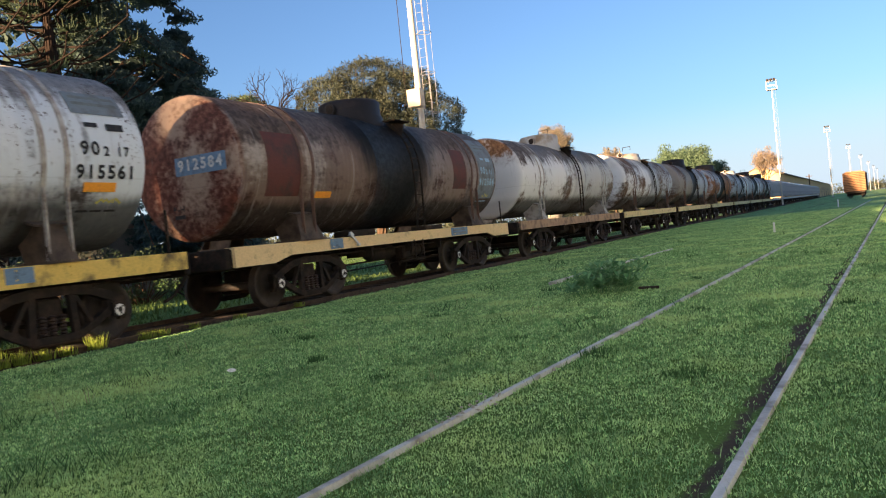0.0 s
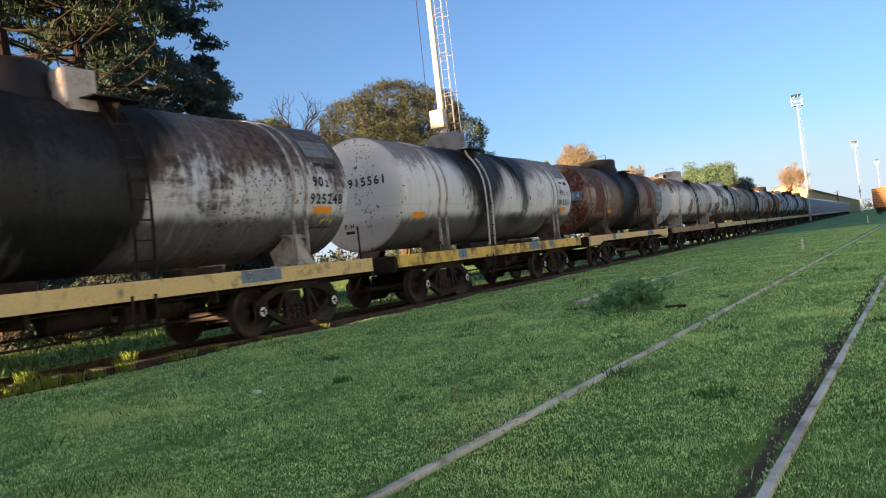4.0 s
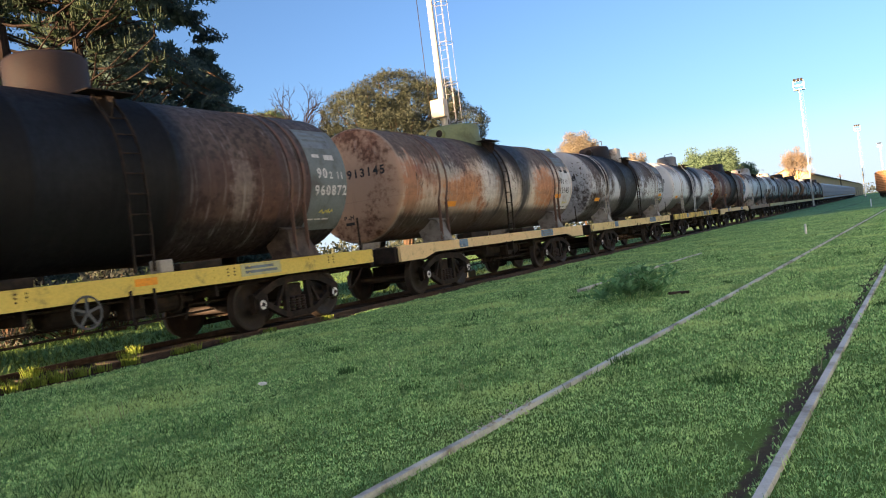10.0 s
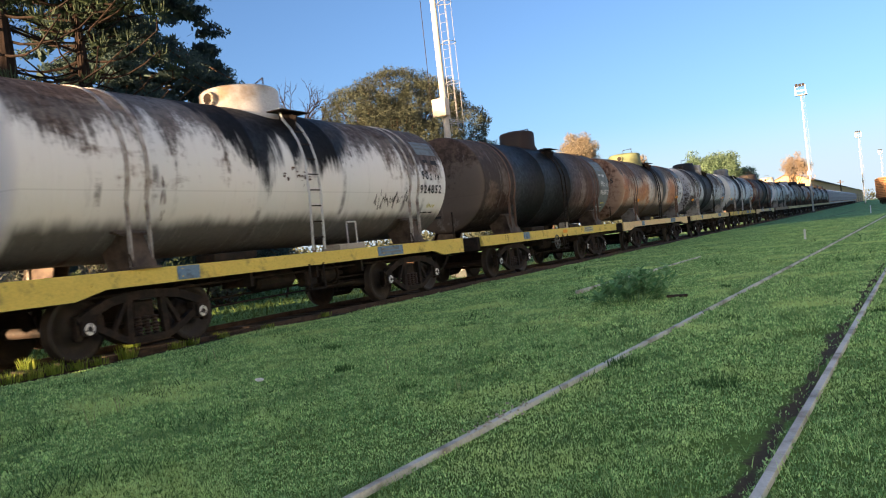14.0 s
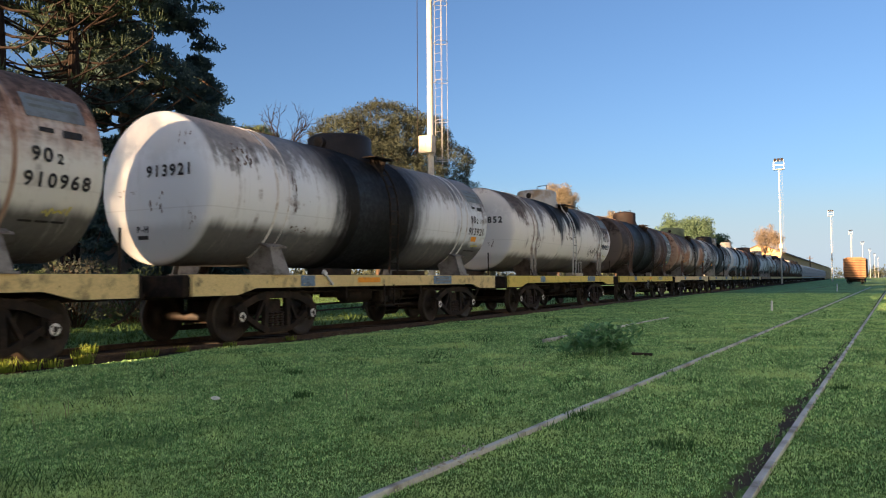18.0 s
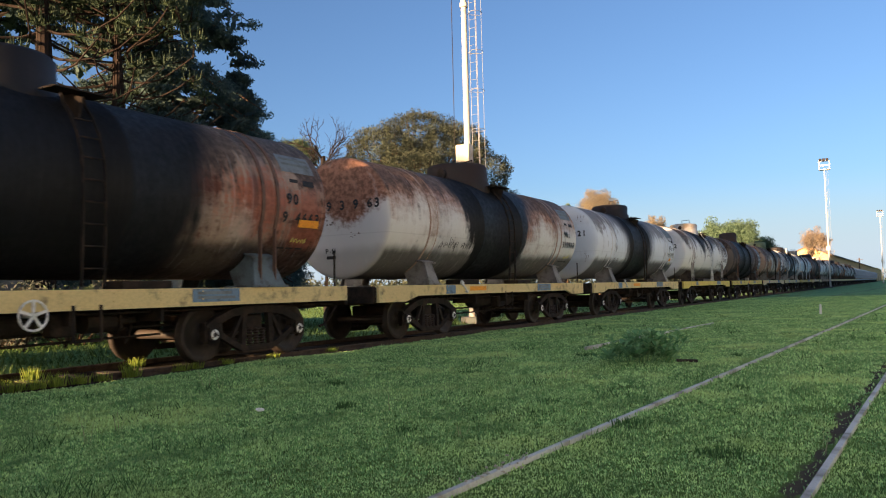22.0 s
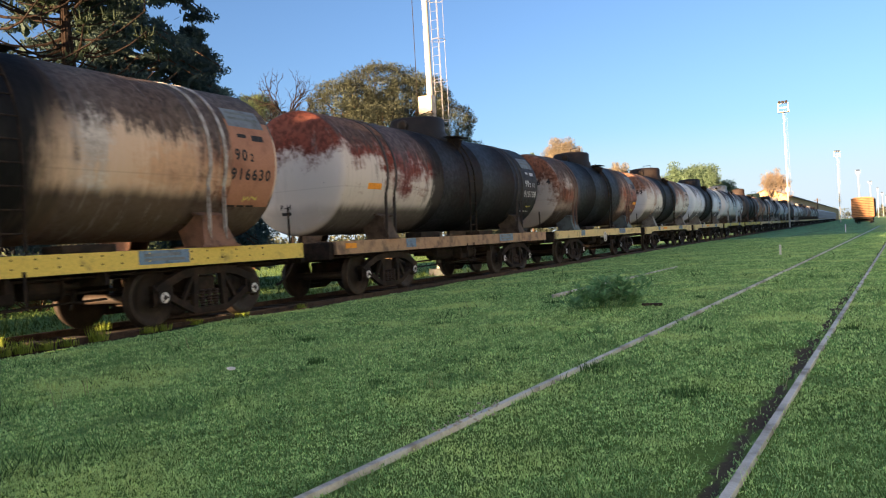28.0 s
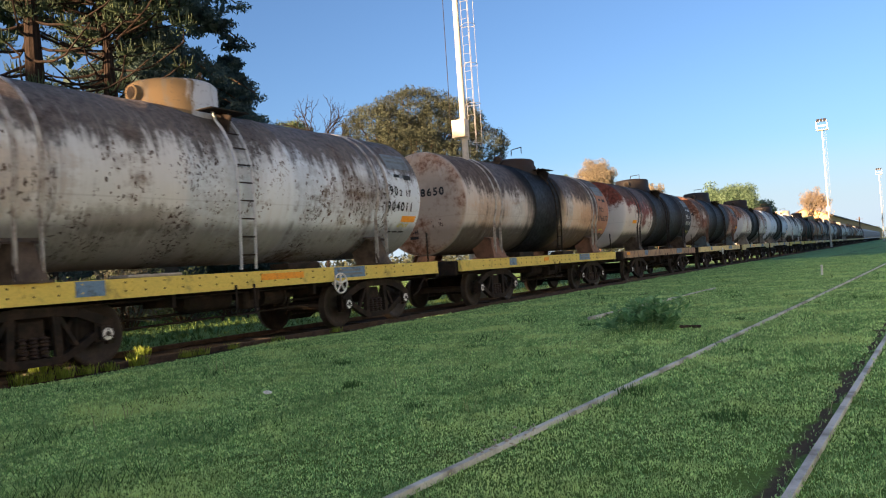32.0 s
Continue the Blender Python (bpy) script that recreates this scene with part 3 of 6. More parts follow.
blade_field("grass", "darker weed patches in the lawn", 70000, (-9.45, 2.0, 2.2, 40.0), 0.075, 0.012, M["dark_blades"], 0.7, lambda x, y: in_sight(x, y) & (np.sin(x * 3.1 + 2 * np.sin(y * 0.8)) * np.sin(y * 2.3 + 1.5 * np.sin(x * 1.1)) > 0.60))
blade_field("grass", "rough grass beyond the train, in a green darkened for shade", 70000, (-42.0, -12.2, 6.0, 60.0), 0.10, 0.016, M["rough_dim_blades"], 0.6, lambda x, y: (x > -2.2 * y) & (x < -0.25 * y + 2))

RAIL_SHAPE = [(-0.026, 0.0), (-0.026, -0.03), (-0.01, -0.045), (-0.01, -0.10), (0.01, -0.10), (0.01, -0.045), (0.026, -0.03), (0.026, 0.0), (0.023, 0.004), (-0.023, 0.004)]


def rail(name, off, slope, top, y0, y1, material, parent):
    bm = bmesh.new()
    rings = []
    for y in np.arange(y0, y1 + 0.1, (y1 - y0) / 60):
        rings.append([bm.verts.new((off + 0.86 * u + slope * y, y, top + w)) for u, w in RAIL_SHAPE])
    for p, q in zip(rings, rings[1:]):
        for k in range(len(p)):
            bm.faces.new((p[k], p[(k + 1) % len(p)], q[(k + 1) % len(p)], q[k]))
    bm.faces.new(rings[0])
    bm.faces.new(rings[-1][::-1])
    bmesh.ops.recalc_face_normals(bm, faces=bm.faces)
    return part(name, bm, material, parent)


def thing(name, m=Matrix(), **tags):
    ob = new(name)
    ob.matrix_world = m
    return tagged(ob, **tags)


old_track = thing("railway_track", label="old pair of steel rails sunk flush in the grass", category="railway track", kind="structure")
rail("rail", -2.34, SLOPE, 0.030, -6, 95, M["rail_top"], old_track)
rail("rail", -0.67, SLOPE, 0.026, -6, 95, M["rail_top"], old_track)
lost_track = thing("railway_track", label="nearly buried rails overgrown with grass", category="railway track", kind="structure")
rail("rail", -5.46, SLOPE, 0.058, 13.2, 22.0, M["rail_top"], lost_track)
rail("rail", -7.14, SLOPE, 0.010, 20, 140, M["rail_rust"], lost_track)
main_track = thing("railway_track", label="dark rails on sleepers under the moving train", category="railway track", kind="structure")
for off in (-0.84, 0.84):
    rail("rail", TRAIN_X + off, 0.0, 0.044, -40, 600, M["rail_rust"], main_track)
sleeper_mesh = mesh_of(box(-1.35, 1.35, -0.12, 0.12, -0.14, -0.055, 0.01), "sleeper")
for k in range(75):
    ob = part("sleeper", sleeper_mesh, M["sleeper"], main_track)
    ob.matrix_local = pose(TRAIN_X + random.uniform(-0.05, 0.05), 1.0 + 0.66 * k, random.uniform(-0.01, 0.02), 0, 0, random.uniform(-1, 1))

platform = thing("platform", label="low paved station platform with a concrete kerb", category="platform", kind="structure")
EDGE, LEAN = 0.14, 0.0522
part("paving", outline([(EDGE + 0.10 + LEAN * -40, -40), (6.500 + LEAN * -40, -40), (6.500 + LEAN * 120, 120), (EDGE + 0.10 + LEAN * 120, 120)], -0.2, 0.14, "Z"), M["paving"], platform)
part("kerb", outline([(EDGE + LEAN * -40, -40), (EDGE + 0.097 + LEAN * -40, -40), (EDGE + 0.097 + LEAN * 120, 120), (EDGE + LEAN * 120, 120)], -0.2, 0.145, "Z"), M["paving"], platform)
# unseen wall added beside the platform to bounce sunlight onto the train's side
station = thing("wall_east", label="plain pale blue wall, unseen, added along the platform to bounce light", category="wall", kind="structure")
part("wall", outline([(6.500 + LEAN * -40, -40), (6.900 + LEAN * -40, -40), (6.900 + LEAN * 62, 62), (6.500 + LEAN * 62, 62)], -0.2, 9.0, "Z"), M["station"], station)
part("plinth", outline([(6.440 + LEAN * -40, -40), (6.498 + LEAN * -40, -40), (6.498 + LEAN * 62, 62), (6.440 + LEAN * 62, 62)], 0.14, 0.75, "Z"), M["kerb"], station)

# ---- wagons ----
R_TANK, Z_TANK, BEAM = 1.37, 2.80, 6.125
DISH = [(0.0, 5.68), (0.5, 5.678), (0.9, 5.668), (1.12, 5.652), (1.25, 5.628), (1.32, 5.60), (1.36, 5.56), (1.37, 5.52)]
SET_BACK = 0.14


def dish_y(r):
    return float(np.interp(r, [p[0] for p in DISH], [p[1] for p in DISH]))


def letters(text, size, spacing=1.0, bold=0.0):
    """Flat lettering with the built-in font, as a mesh in its own plane, its middle at the origin."""
    cu = bpy.data.curves.new("letters", "FONT")
    cu.body, cu.size, cu.align_x, cu.align_y, cu.space_character, cu.offset, cu.resolution_u = text, size, "CENTER", "CENTER", spacing, bold, 3
    ob = new("letters", cu)
    me = bpy.data.meshes.new_from_object(ob)
    bpy.data.objects.remove(ob)
    bpy.data.curves.remove(cu)
    return me


def numerals(wagon, text, size, material, place, bold=0.008, spacing=1.08):
    """Each character is a part of its own; place() lays it at its step along the line."""
    step = size * 0.60 * spacing
    for k, ch in enumerate(text):
        if ch != " ":
            part("numeral", place(letters(ch, size, 1.0, bold), (k - (len(text) - 1) / 2) * step), material, wagon)


def on_shell(me, y, z, lift=0.012):
    """Wraps a flat mesh on the tank's side that faces the platform."""
    a0 = math.asin((z - Z_TANK) / R_TANK)
    for v in me.vertices:
        a, r = a0 + v.co.y / R_TANK, R_TANK + lift
        v.co = Vector((r * math.cos(a), y + v.co.x, Z_TANK + r * math.sin(a)))
    return me


def on_end(me, x, z, lift=0.014):
    """Lays a flat mesh on the tank's rear end."""
    for v in me.vertices:
        px, pz = x + v.co.x, z + v.co.y
        v.co = Vector((px, -SET_BACK - dish_y(math.hypot(px, pz - Z_TANK)) - lift, pz))
    return me


def plate(w, h, nx=8, ny=6):
    bm = bmesh.new()
    bmesh.ops.create_grid(bm, x_segments=nx, y_segments=ny, size=0.5)
    for v in bm.verts:
        v.co.x *= w
        v.co.y *= h
    return mesh_of(bm, "patch")


def arc_strip(r, half_width, a0, a1, y, thick=0.014, segs=20):
    """A strap round the tank from angle a0 to a1 (0 is the platform side)."""
    bm = bmesh.new()
    rings = []
    for k in range(segs + 1):
        a = radians(a0 + (a1 - a0) * k / segs)
        ring = []
        for rr, yy in ((r - 0.01, y - half_width), (r + thick, y - half_width), (r + thick, y + half_width), (r - 0.01, y + half_width)):
            ring.append(bm.verts.new((rr * math.cos(a), yy, Z_TANK + rr * math.sin(a))))
        rings.append(ring)
    for p, q in zip(rings, rings[1:]):
        for k in range(4):
            bm.faces.new((p[k], p[(k + 1) % 4], q[(k + 1) % 4], q[k]))
    bm.faces.new(rings[0])
    bm.faces.new(rings[-1][::-1])
    bmesh.ops.recalc_face_normals(bm, faces=bm.faces)
    return bm


def wheel_mesh():
    r = 0.457
    return mesh_of(lathe([(0.08, -0.09), (0.11, -0.09), (0.12, -0.03), (0.33, 0.0), (0.37, -0.06), (r - 0.008, -0.06), (r, -0.05), (r + 0.002, 0.03), (r + 0.028, 0.045), (r + 0.028, 0.065), (0.38, 0.065), (0.34, 0.03), (0.13, 0.02), (0.12, 0.06), (0.08, 0.06)], 36, "X"), "wheel", True)


def cap_mesh():
    bm = lathe([(0.0, 0.05), (0.030, 0.05), (0.040, 0.035), (0.082, 0.032), (0.095, 0.02), (0.10, -0.03), (0.0, -0.03)], 20, "X")
    for k in range(3):
        a = 2 * math.pi * k / 3
        rod((0.03, 0.05 * math.cos(a), 0.05 * math.sin(a)), (0.05, 0.05 * math.cos(a), 0.05 * math.sin(a)), 0.013, 6, bm)
    return mesh_of(bm, "axle_cap")


def side_frame_mesh():
    """A cast bogie side frame: bowed top and bottom members, columns and pedestals."""
    bm = bmesh.new()
    def limb(pts, h, x0=0.0, x1=0.13):
        for (ya, za), (yb, zb) in zip(pts, pts[1:]):
            d = Vector((0, yb - ya, zb - za))
            n = Vector((0, -d.z, d.y)).normalized() * h / 2
            c = [(ya - n.y, za - n.z), (yb - n.y, zb - n.z), (yb + n.y, zb + n.z), (ya + n.y, za + n.z)]
            outline(c, x0, x1, "X", bm)
    limb([(-1.16, 0.60), (-0.98, 0.70), (-0.62, 0.84), (-0.3, 0.885), (0.3, 0.885), (0.62, 0.84), (0.98, 0.70), (1.16, 0.60)], 0.13)
    limb([(-0.90, 0.52), (-0.62, 0.36), (-0.36, 0.235), (0.36, 0.235), (0.62, 0.36), (0.90, 0.52)], 0.10, 0.012, 0.118)
    for s in (-1, 1):
        limb([(s * 0.34, 0.23), (s * 0.30, 0.86)], 0.10, 0.02, 0.11)
        limb([(s * 0.62, 0.36), (s * 0.36, 0.80)], 0.06, 0.03, 0.10)
        box(-0.02, 0.10, s * 1.03 - 0.16, s * 1.03 + 0.16, 0.40, 0.70, bm=bm)
        box(-0.01, 0.16, s * 1.03 - 0.11, s * 1.03 + 0.11, 0.43, 0.62, bm=bm)
        box(-0.01, 0.07, s * 1.14 - 0.05, s * 1.14 + 0.05, 0.36, 0.62, bm=bm)
    return mesh_of(bm, "side_frame")


def spring_mesh():
    prof = [(0.0, 0.0)]
    for k in range(6):
        prof += [(0.043, 0.047 * k), (0.064, 0.047 * k + 0.016), (0.043, 0.047 * k + 0.034)]
    prof += [(0.0, 0.28)]
    return mesh_of(lathe(prof, 9, "Z"), "spring")


WHEEL, CAP, SIDE_FRAME, SPRING = wheel_mesh(), cap_mesh(), side_frame_mesh(), spring_mesh()
AXLE = mesh_of(lathe([(0.0, -1.12), (0.06, -1.12), (0.06, -0.95), (0.085, -0.9), (0.085, -0.7), (0.075, 0.0), (0.085, 0.7), (0.085, 0.9), (0.06, 0.95), (0.06, 1.12), (0.0, 1.12)], 12, "X"), "axle", True)
BOLSTER = mesh_of(box(-1.05, 1.05, -0.2, 0.2, 0.52, 0.80, 0.03), "bolster")
BRAKE_BEAM = mesh_of(bar((-0.75, 0, 0.38), (0.75, 0, 0.38), 0.09, 0.06), "brake_beam")


def running_gear(wagon, centres):
    """Two bogies and four wheelsets."""
    for yc in centres:
        bogie = part("bogie", BOLSTER, M["black_iron"], wagon)
        bogie.location = (0, yc, 0)
        for s in (1, -1):
            f = part("side_frame", SIDE_FRAME, M["black_iron"], bogie)
            f.matrix_local = pose(1.02 * s, 0, 0, 0, 0, 0 if s > 0 else 180)
            for k in (-0.15, 0.0, 0.15):
                sp = part("spring", SPRING, M["spring"], bogie)
                sp.location = (1.08 * s, k, 0.29)
        for dy in (-0.55, 0.55):
            part("brake_beam", BRAKE_BEAM, M["black_iron"], bogie).location = (0, dy, 0)
        for dy in (-1.03, 1.03):
            ws = part("wheelset", AXLE, M["wheel"], wagon)
            ws.location = (0, yc + dy, 0.507)
            for s in (1, -1):
                part("wheel", WHEEL, M["wheel"], ws).matrix_local = pose(0.84 * s, 0, 0, 0, 0, 0 if s < 0 else 180)
                part("axle_cap", CAP, M["white_cap"], ws, "white painted bearing cap").matrix_local = pose(1.15 * s, 0, 0, 0, 0, 0 if s > 0 else 180)


def side_beam_mesh(notched):
    z1, zlow, zend = 1.26, 1.02, 0.90
    if notched:
        pts = [(-BEAM, zend), (-BEAM, z1), (BEAM, z1), (BEAM, zend), (BEAM - 1.05, zend), (BEAM - 1.55, zlow), (-BEAM + 1.55, zlow), (-BEAM + 1.05, zend)]
    else:
        pts = [(-BEAM, zlow - 0.04), (-BEAM, z1), (BEAM, z1), (BEAM, zlow - 0.04)]
    bm = outline(pts, 1.22, 1.29, "X")
    lo = zlow if notched else zlow - 0.04
    box(1.06, 1.22, -BEAM + 0.01, BEAM - 0.01, z1 - 0.04, z1 - 0.002, bm=bm)
    box(1.06, 1.22, -BEAM + 1.6, BEAM - 1.6, lo + 0.002, lo + 0.03, bm=bm)
    for y in np.arange(-5.6, 5.7, 0.8):
        for dz in (0.05, 0.17):
            rod((1.285, y, z1 - dz), (1.305, y, z1 - dz), 0.014, 6, bm)
    return mesh_of(bm, "side_beam")


def tank_mesh():
    prof = [(r, -y) for r, y in DISH]
    for y in (-3.55, -1.2, 1.2, 3.55):
        prof += [(R_TANK, y - 0.06), (R_TANK + 0.012, y - 0.045), (R_TANK + 0.012, y + 0.045), (R_TANK, y + 0.06)]
    prof += [(r, y) for r, y in DISH[::-1]]
    bm = lathe(prof, 64, "Y")
    bmesh.ops.translate(bm, verts=bm.verts, vec=(0, -SET_BACK, Z_TANK))
    return mesh_of(bm, "tank", True)


def saddle_mesh(top, foot):
    """A sloping trapezoid plate from the tank's belly to the beam, with gussets behind and a lip on top."""
    bm = bmesh.new()
    for y in (-top + 0.02, top - 0.02):
        outline([(0.70, 1.25), (1.24, 1.25), (1.12, 1.74), (1.0, 1.84), (0.55, 1.62)], y - 0.013, y + 0.013, "Y", bm)
    front = [(1.15, -top, 1.80), (1.15, top, 1.80), (1.325, foot, 1.30), (1.325, -foot, 1.30)]
    out = [bm.verts.new(p) for p in front]
    back = [bm.verts.new((x - 0.035, y, z)) for x, y, z in front]
    bm.faces.new(out)
    bm.faces.new(back[::-1])
    for k in range(4):
        bm.faces.new((out[k], back[k], back[(k + 1) % 4], out[(k + 1) % 4]))
    box(0.68, 1.345, -foot - 0.06, foot + 0.06, 1.262, 1.298, bm=bm)
    outline([(1.00, 1.86), (1.19, 1.80), (1.20, 1.77), (1.00, 1.82)], -0.30, 0.30, "Y", bm)
    for y in (-0.2, -0.1, 0.0, 0.1, 0.2):
        rod((1.18, y, 1.79), (1.205, y, 1.80), 0.016, 6, bm)
    bmesh.ops.recalc_face_normals(bm, faces=bm.faces)
    return mesh_of(bm, "saddle")


def dome_mesh(r, z1):
    return mesh_of(lathe([(0.0, z1 + 0.07), (0.6 * r, z1 + 0.05), (r - 0.06, z1 + 0.01), (r, z1 - 0.05), (r, 4.2), (r + 0.05, 4.12), (r + 0.08, 3.75)], 40, "Z"), "dome", True)


TANK, SADDLE, SADDLE_NARROW = tank_mesh(), saddle_mesh(0.22, 0.38), saddle_mesh(0.15, 0.22)
BEAM_NOTCH, BEAM_PLAIN = side_beam_mesh(True), side_beam_mesh(False)
STRAP_BM = arc_strip(R_TANK + 0.004, 0.035, -22, 202, 0.0, 0.016, 44)
for side in (1, -1):
    bar((side * 1.283, 0, 2.29), (side * 1.255, 0, 1.26), 0.024, 0.07, STRAP_BM)
STRAP = mesh_of(STRAP_BM, "strap")
STRAP_PLAIN = mesh_of(arc_strip(R_TANK + 0.002, 0.030, -62, 242, 0.0, 0.008, 44), "strap")
SILL = mesh_of(box(-0.28, 0.28, -6.42, 6.42, 0.84, 1.22, 0.01), "centre_sill")
FLOOR = mesh_of(box(-1.05, 1.05, -6.1, 6.1, 1.19, 1.235), "deck")
HEADSTOCK = mesh_of(box(-1.22, 1.22, 6.13, 6.26, 0.88, 1.25, 0.02), "headstock")
COUPLER = mesh_of(box(-0.12, 0.12, 6.26, 6.68, 0.90, 1.10, 0.03), "coupler")
RUNG = mesh_of(rod((0, -0.17, 0), (0, 0.17, 0), 0.013, 6), "rung")


def ladder_path():
    pts = [(0.95, 4.06)]
    for a in (45, 36, 24, 12, 4):
        r = R_TANK + 0.09
        pts.append((r * math.cos(radians(a)), Z_TANK + r * math.sin(radians(a))))
    pts += [(1.47, 2.4), (1.45, 1.9), (1.42, 1.30)]
    return pts


def add_ladder(wagon, y, material, low=1.30):
    pts = ladder_path()
    bm = bmesh.new()
    for s in (-0.17, 0.17):
        rings = []
        for k, (px, pz) in enumerate(pts):
            (xa, za), (xb, zb) = pts[max(k - 1, 0)], pts[min(k + 1, len(pts) - 1)]
            nrm = Vector((zb - za, 0, -(xb - xa))).normalized() * 0.021
            rings.append([bm.verts.new((px + i * nrm.x, y + s + j * 0.012, pz + i * nrm.z)) for i, j in ((-1, -1), (1, -1), (1, 1), (-1, 1))])
        for p, q in zip(rings, rings[1:]):
            for k in range(4):
                bm.faces.new((p[k], p[(k + 1) % 4], q[(k + 1) % 4], q[k]))
        bm.faces.new(rings[0])
        bm.faces.new(rings[-1][::-1])
    bmesh.ops.recalc_face_normals(bm, faces=bm.faces)
    lad = part("ladder", bm, material, wagon, "steel ladder bent over the tank")
    length = [0.0]
    for (xa, za), (xb, zb) in zip(pts, pts[1:]):
        length.append(length[-1] + math.hypot(xb - xa, zb - za))
    for d in np.arange(0.55, length[-1] - 0.1, 0.30):
        x = float(np.interp(d, length, [p[0] for p in pts]))
        z = float(np.interp(d, length, [p[1] for p in pts]))
        part("rung", RUNG, material, lad).location = (x, y, z)
    return lad


def hand_wheel(wagon, y, z, material, r=0.19):
    bm = bmesh.new()
    n = 20
    for k in range(n):
        a, b = 2 * math.pi * k / n, 2 * math.pi * (k + 1) / n
        rod((1.40, y + r * math.cos(a), z + r * math.sin(a)), (1.40, y + r * math.cos(b), z + r * math.sin(b)), 0.016, 6, bm)
    for k in range(5):
        a = 2 * math.pi * k / 5 + 0.3
        bar((1.40, y, z), (1.40, y + r * math.cos(a), z + r * math.sin(a)), 0.02, 0.035, bm)
    rod((1.2, y, z), (1.43, y, z), 0.03, 8, bm)
    return part("hand_wheel", bm, material, wagon, "spoked brake hand wheel")


def base_wagon():
    """The common parts of a tank wagon; the paint comes later."""
    w = thing("tank_wagon")
    part("tank", TANK, None, w)
    part("deck", FLOOR, M["black_iron"], w)
    part("centre_sill", SILL, M["black_iron"], w)
    for s in (1, -1):
        rot = pose(0, 0, 0, 0, 0, 0 if s > 0 else 180)
        part("headstock", HEADSTOCK, M["black_iron"], w).matrix_local = rot
        part("coupler", COUPLER, M["black_iron"], w).matrix_local = rot
        for y in (-3.9, 3.9):
            part("saddle", SADDLE, None, w).matrix_local = Matrix.Translation((0, y, 0)) @ rot
    for y in (-4.08, -3.72, 3.72, 4.08):
        part("strap", STRAP, None, w).location = (0, y, 0)
    # brake gear under the frame
    part("air_tank", lathe([(0.0, -0.55), (0.15, -0.52), (0.19, -0.45), (0.19, 0.45), (0.15, 0.52), (0.0, 0.55)], 16, "Y"), M["black_iron"], w).location = (0.72, -0.6, 0.84)
    part("brake_cylinder", lathe([(0.0, -0.3), (0.16, -0.28), (0.16, 0.2), (0.2, 0.21), (0.2, 0.26), (0.06, 0.3), (0.05, 0.6), (0.0, 0.6)], 14, "Y"), M["black_iron"], w).location = (0.75, 0.95, 0.80)
    part("brake_rod", rod((0.55, -3.0, 0.62), (0.6, 3.0, 0.70), 0.022, 6), M["black_iron"], w)
    part("brake_pipe", rod((1.0, -6.0, 0.92), (1.0, 6.0, 0.92), 0.022, 6), M["black_iron"], w)
    for y in (-1.6, 0.2, 1.7):
        part("bracket", box(0.5, 1.2, y - 0.03, y + 0.03, 0.78, 1.2), M["black_iron"], w)
    for y in (-2.2, -0.1, 0.5, 1.5):
        part("brake_lever", bar((0.62, y, 0.45), (0.66, y + 0.16, 1.0), 0.05, 0.025), M["black_iron"], w)
    part("brake_rod", rod((0.66, -2.3, 0.50), (0.66, 2.1, 0.56), 0.018, 6), M["black_iron"], w)
    part("brake_rod", rod((0.45, -4.5, 0.48), (0.62, -2.2, 0.52), 0.018, 6), M["black_iron"], w)
    part("brake_valve", box(0.78, 1.02, 0.05, 0.42, 0.62, 0.95, 0.03), M["black_iron"], w)
    bm = bmesh.new()
    hang = [Vector((0.32, -6.25 - 0.11 * k, 0.95 - 0.5 * math.sin(math.pi * k / 8 * 0.62))) for k in range(7)]
    tube(hang, [0.028] * 7, bm, 8)
    part("brake_hose", bm, M["black_iron"], w)
    running_gear(w, (-3.79, 3.79))
    return w


def paint(ob, material):
    """A paint of its own for one object that shares its mesh."""
    if not ob.data.materials:
        ob.data.materials.append(M["black_iron"])
    ob.material_slots[0].link = "OBJECT"
    ob.material_slots[0].material = material


BEAM_PAINTS = {
    "yellow": worn("old_yellow_beam", (0.74, 0.52, 0.13), (0.12, 0.09, 0.05), 2.6, 0.46, 0.75),
    "cream": worn("cream_beam", (0.78, 0.57, 0.29), (0.30, 0.21, 0.12), 4.5, 0.18, 0.7),
    "pale": worn("pale_yellow_beam", (0.72, 0.56, 0.26), (0.16, 0.12, 0.075), 3.2, 0.26, 0.7),
    "lime": worn("lime_yellow_beam", (0.74, 0.56, 0.12), (0.30, 0.22, 0.07), 3.5, 0.22, 0.7),
    "rusty": worn("faded_pinkish_beam", (0.42, 0.27, 0.16), (0.13, 0.09, 0.07), 2.4, 0.45, 0.75),
}
WHITE, GREY = (0.72, 0.72, 0.71), (0.45, 0.46, 0.47)
RUST, BROWN, BLACK = (0.40, 0.165, 0.07), (0.17, 0.10, 0.06), (0.040, 0.037, 0.037)
ORANGE_RUST = (0.48, 0.20, 0.085)

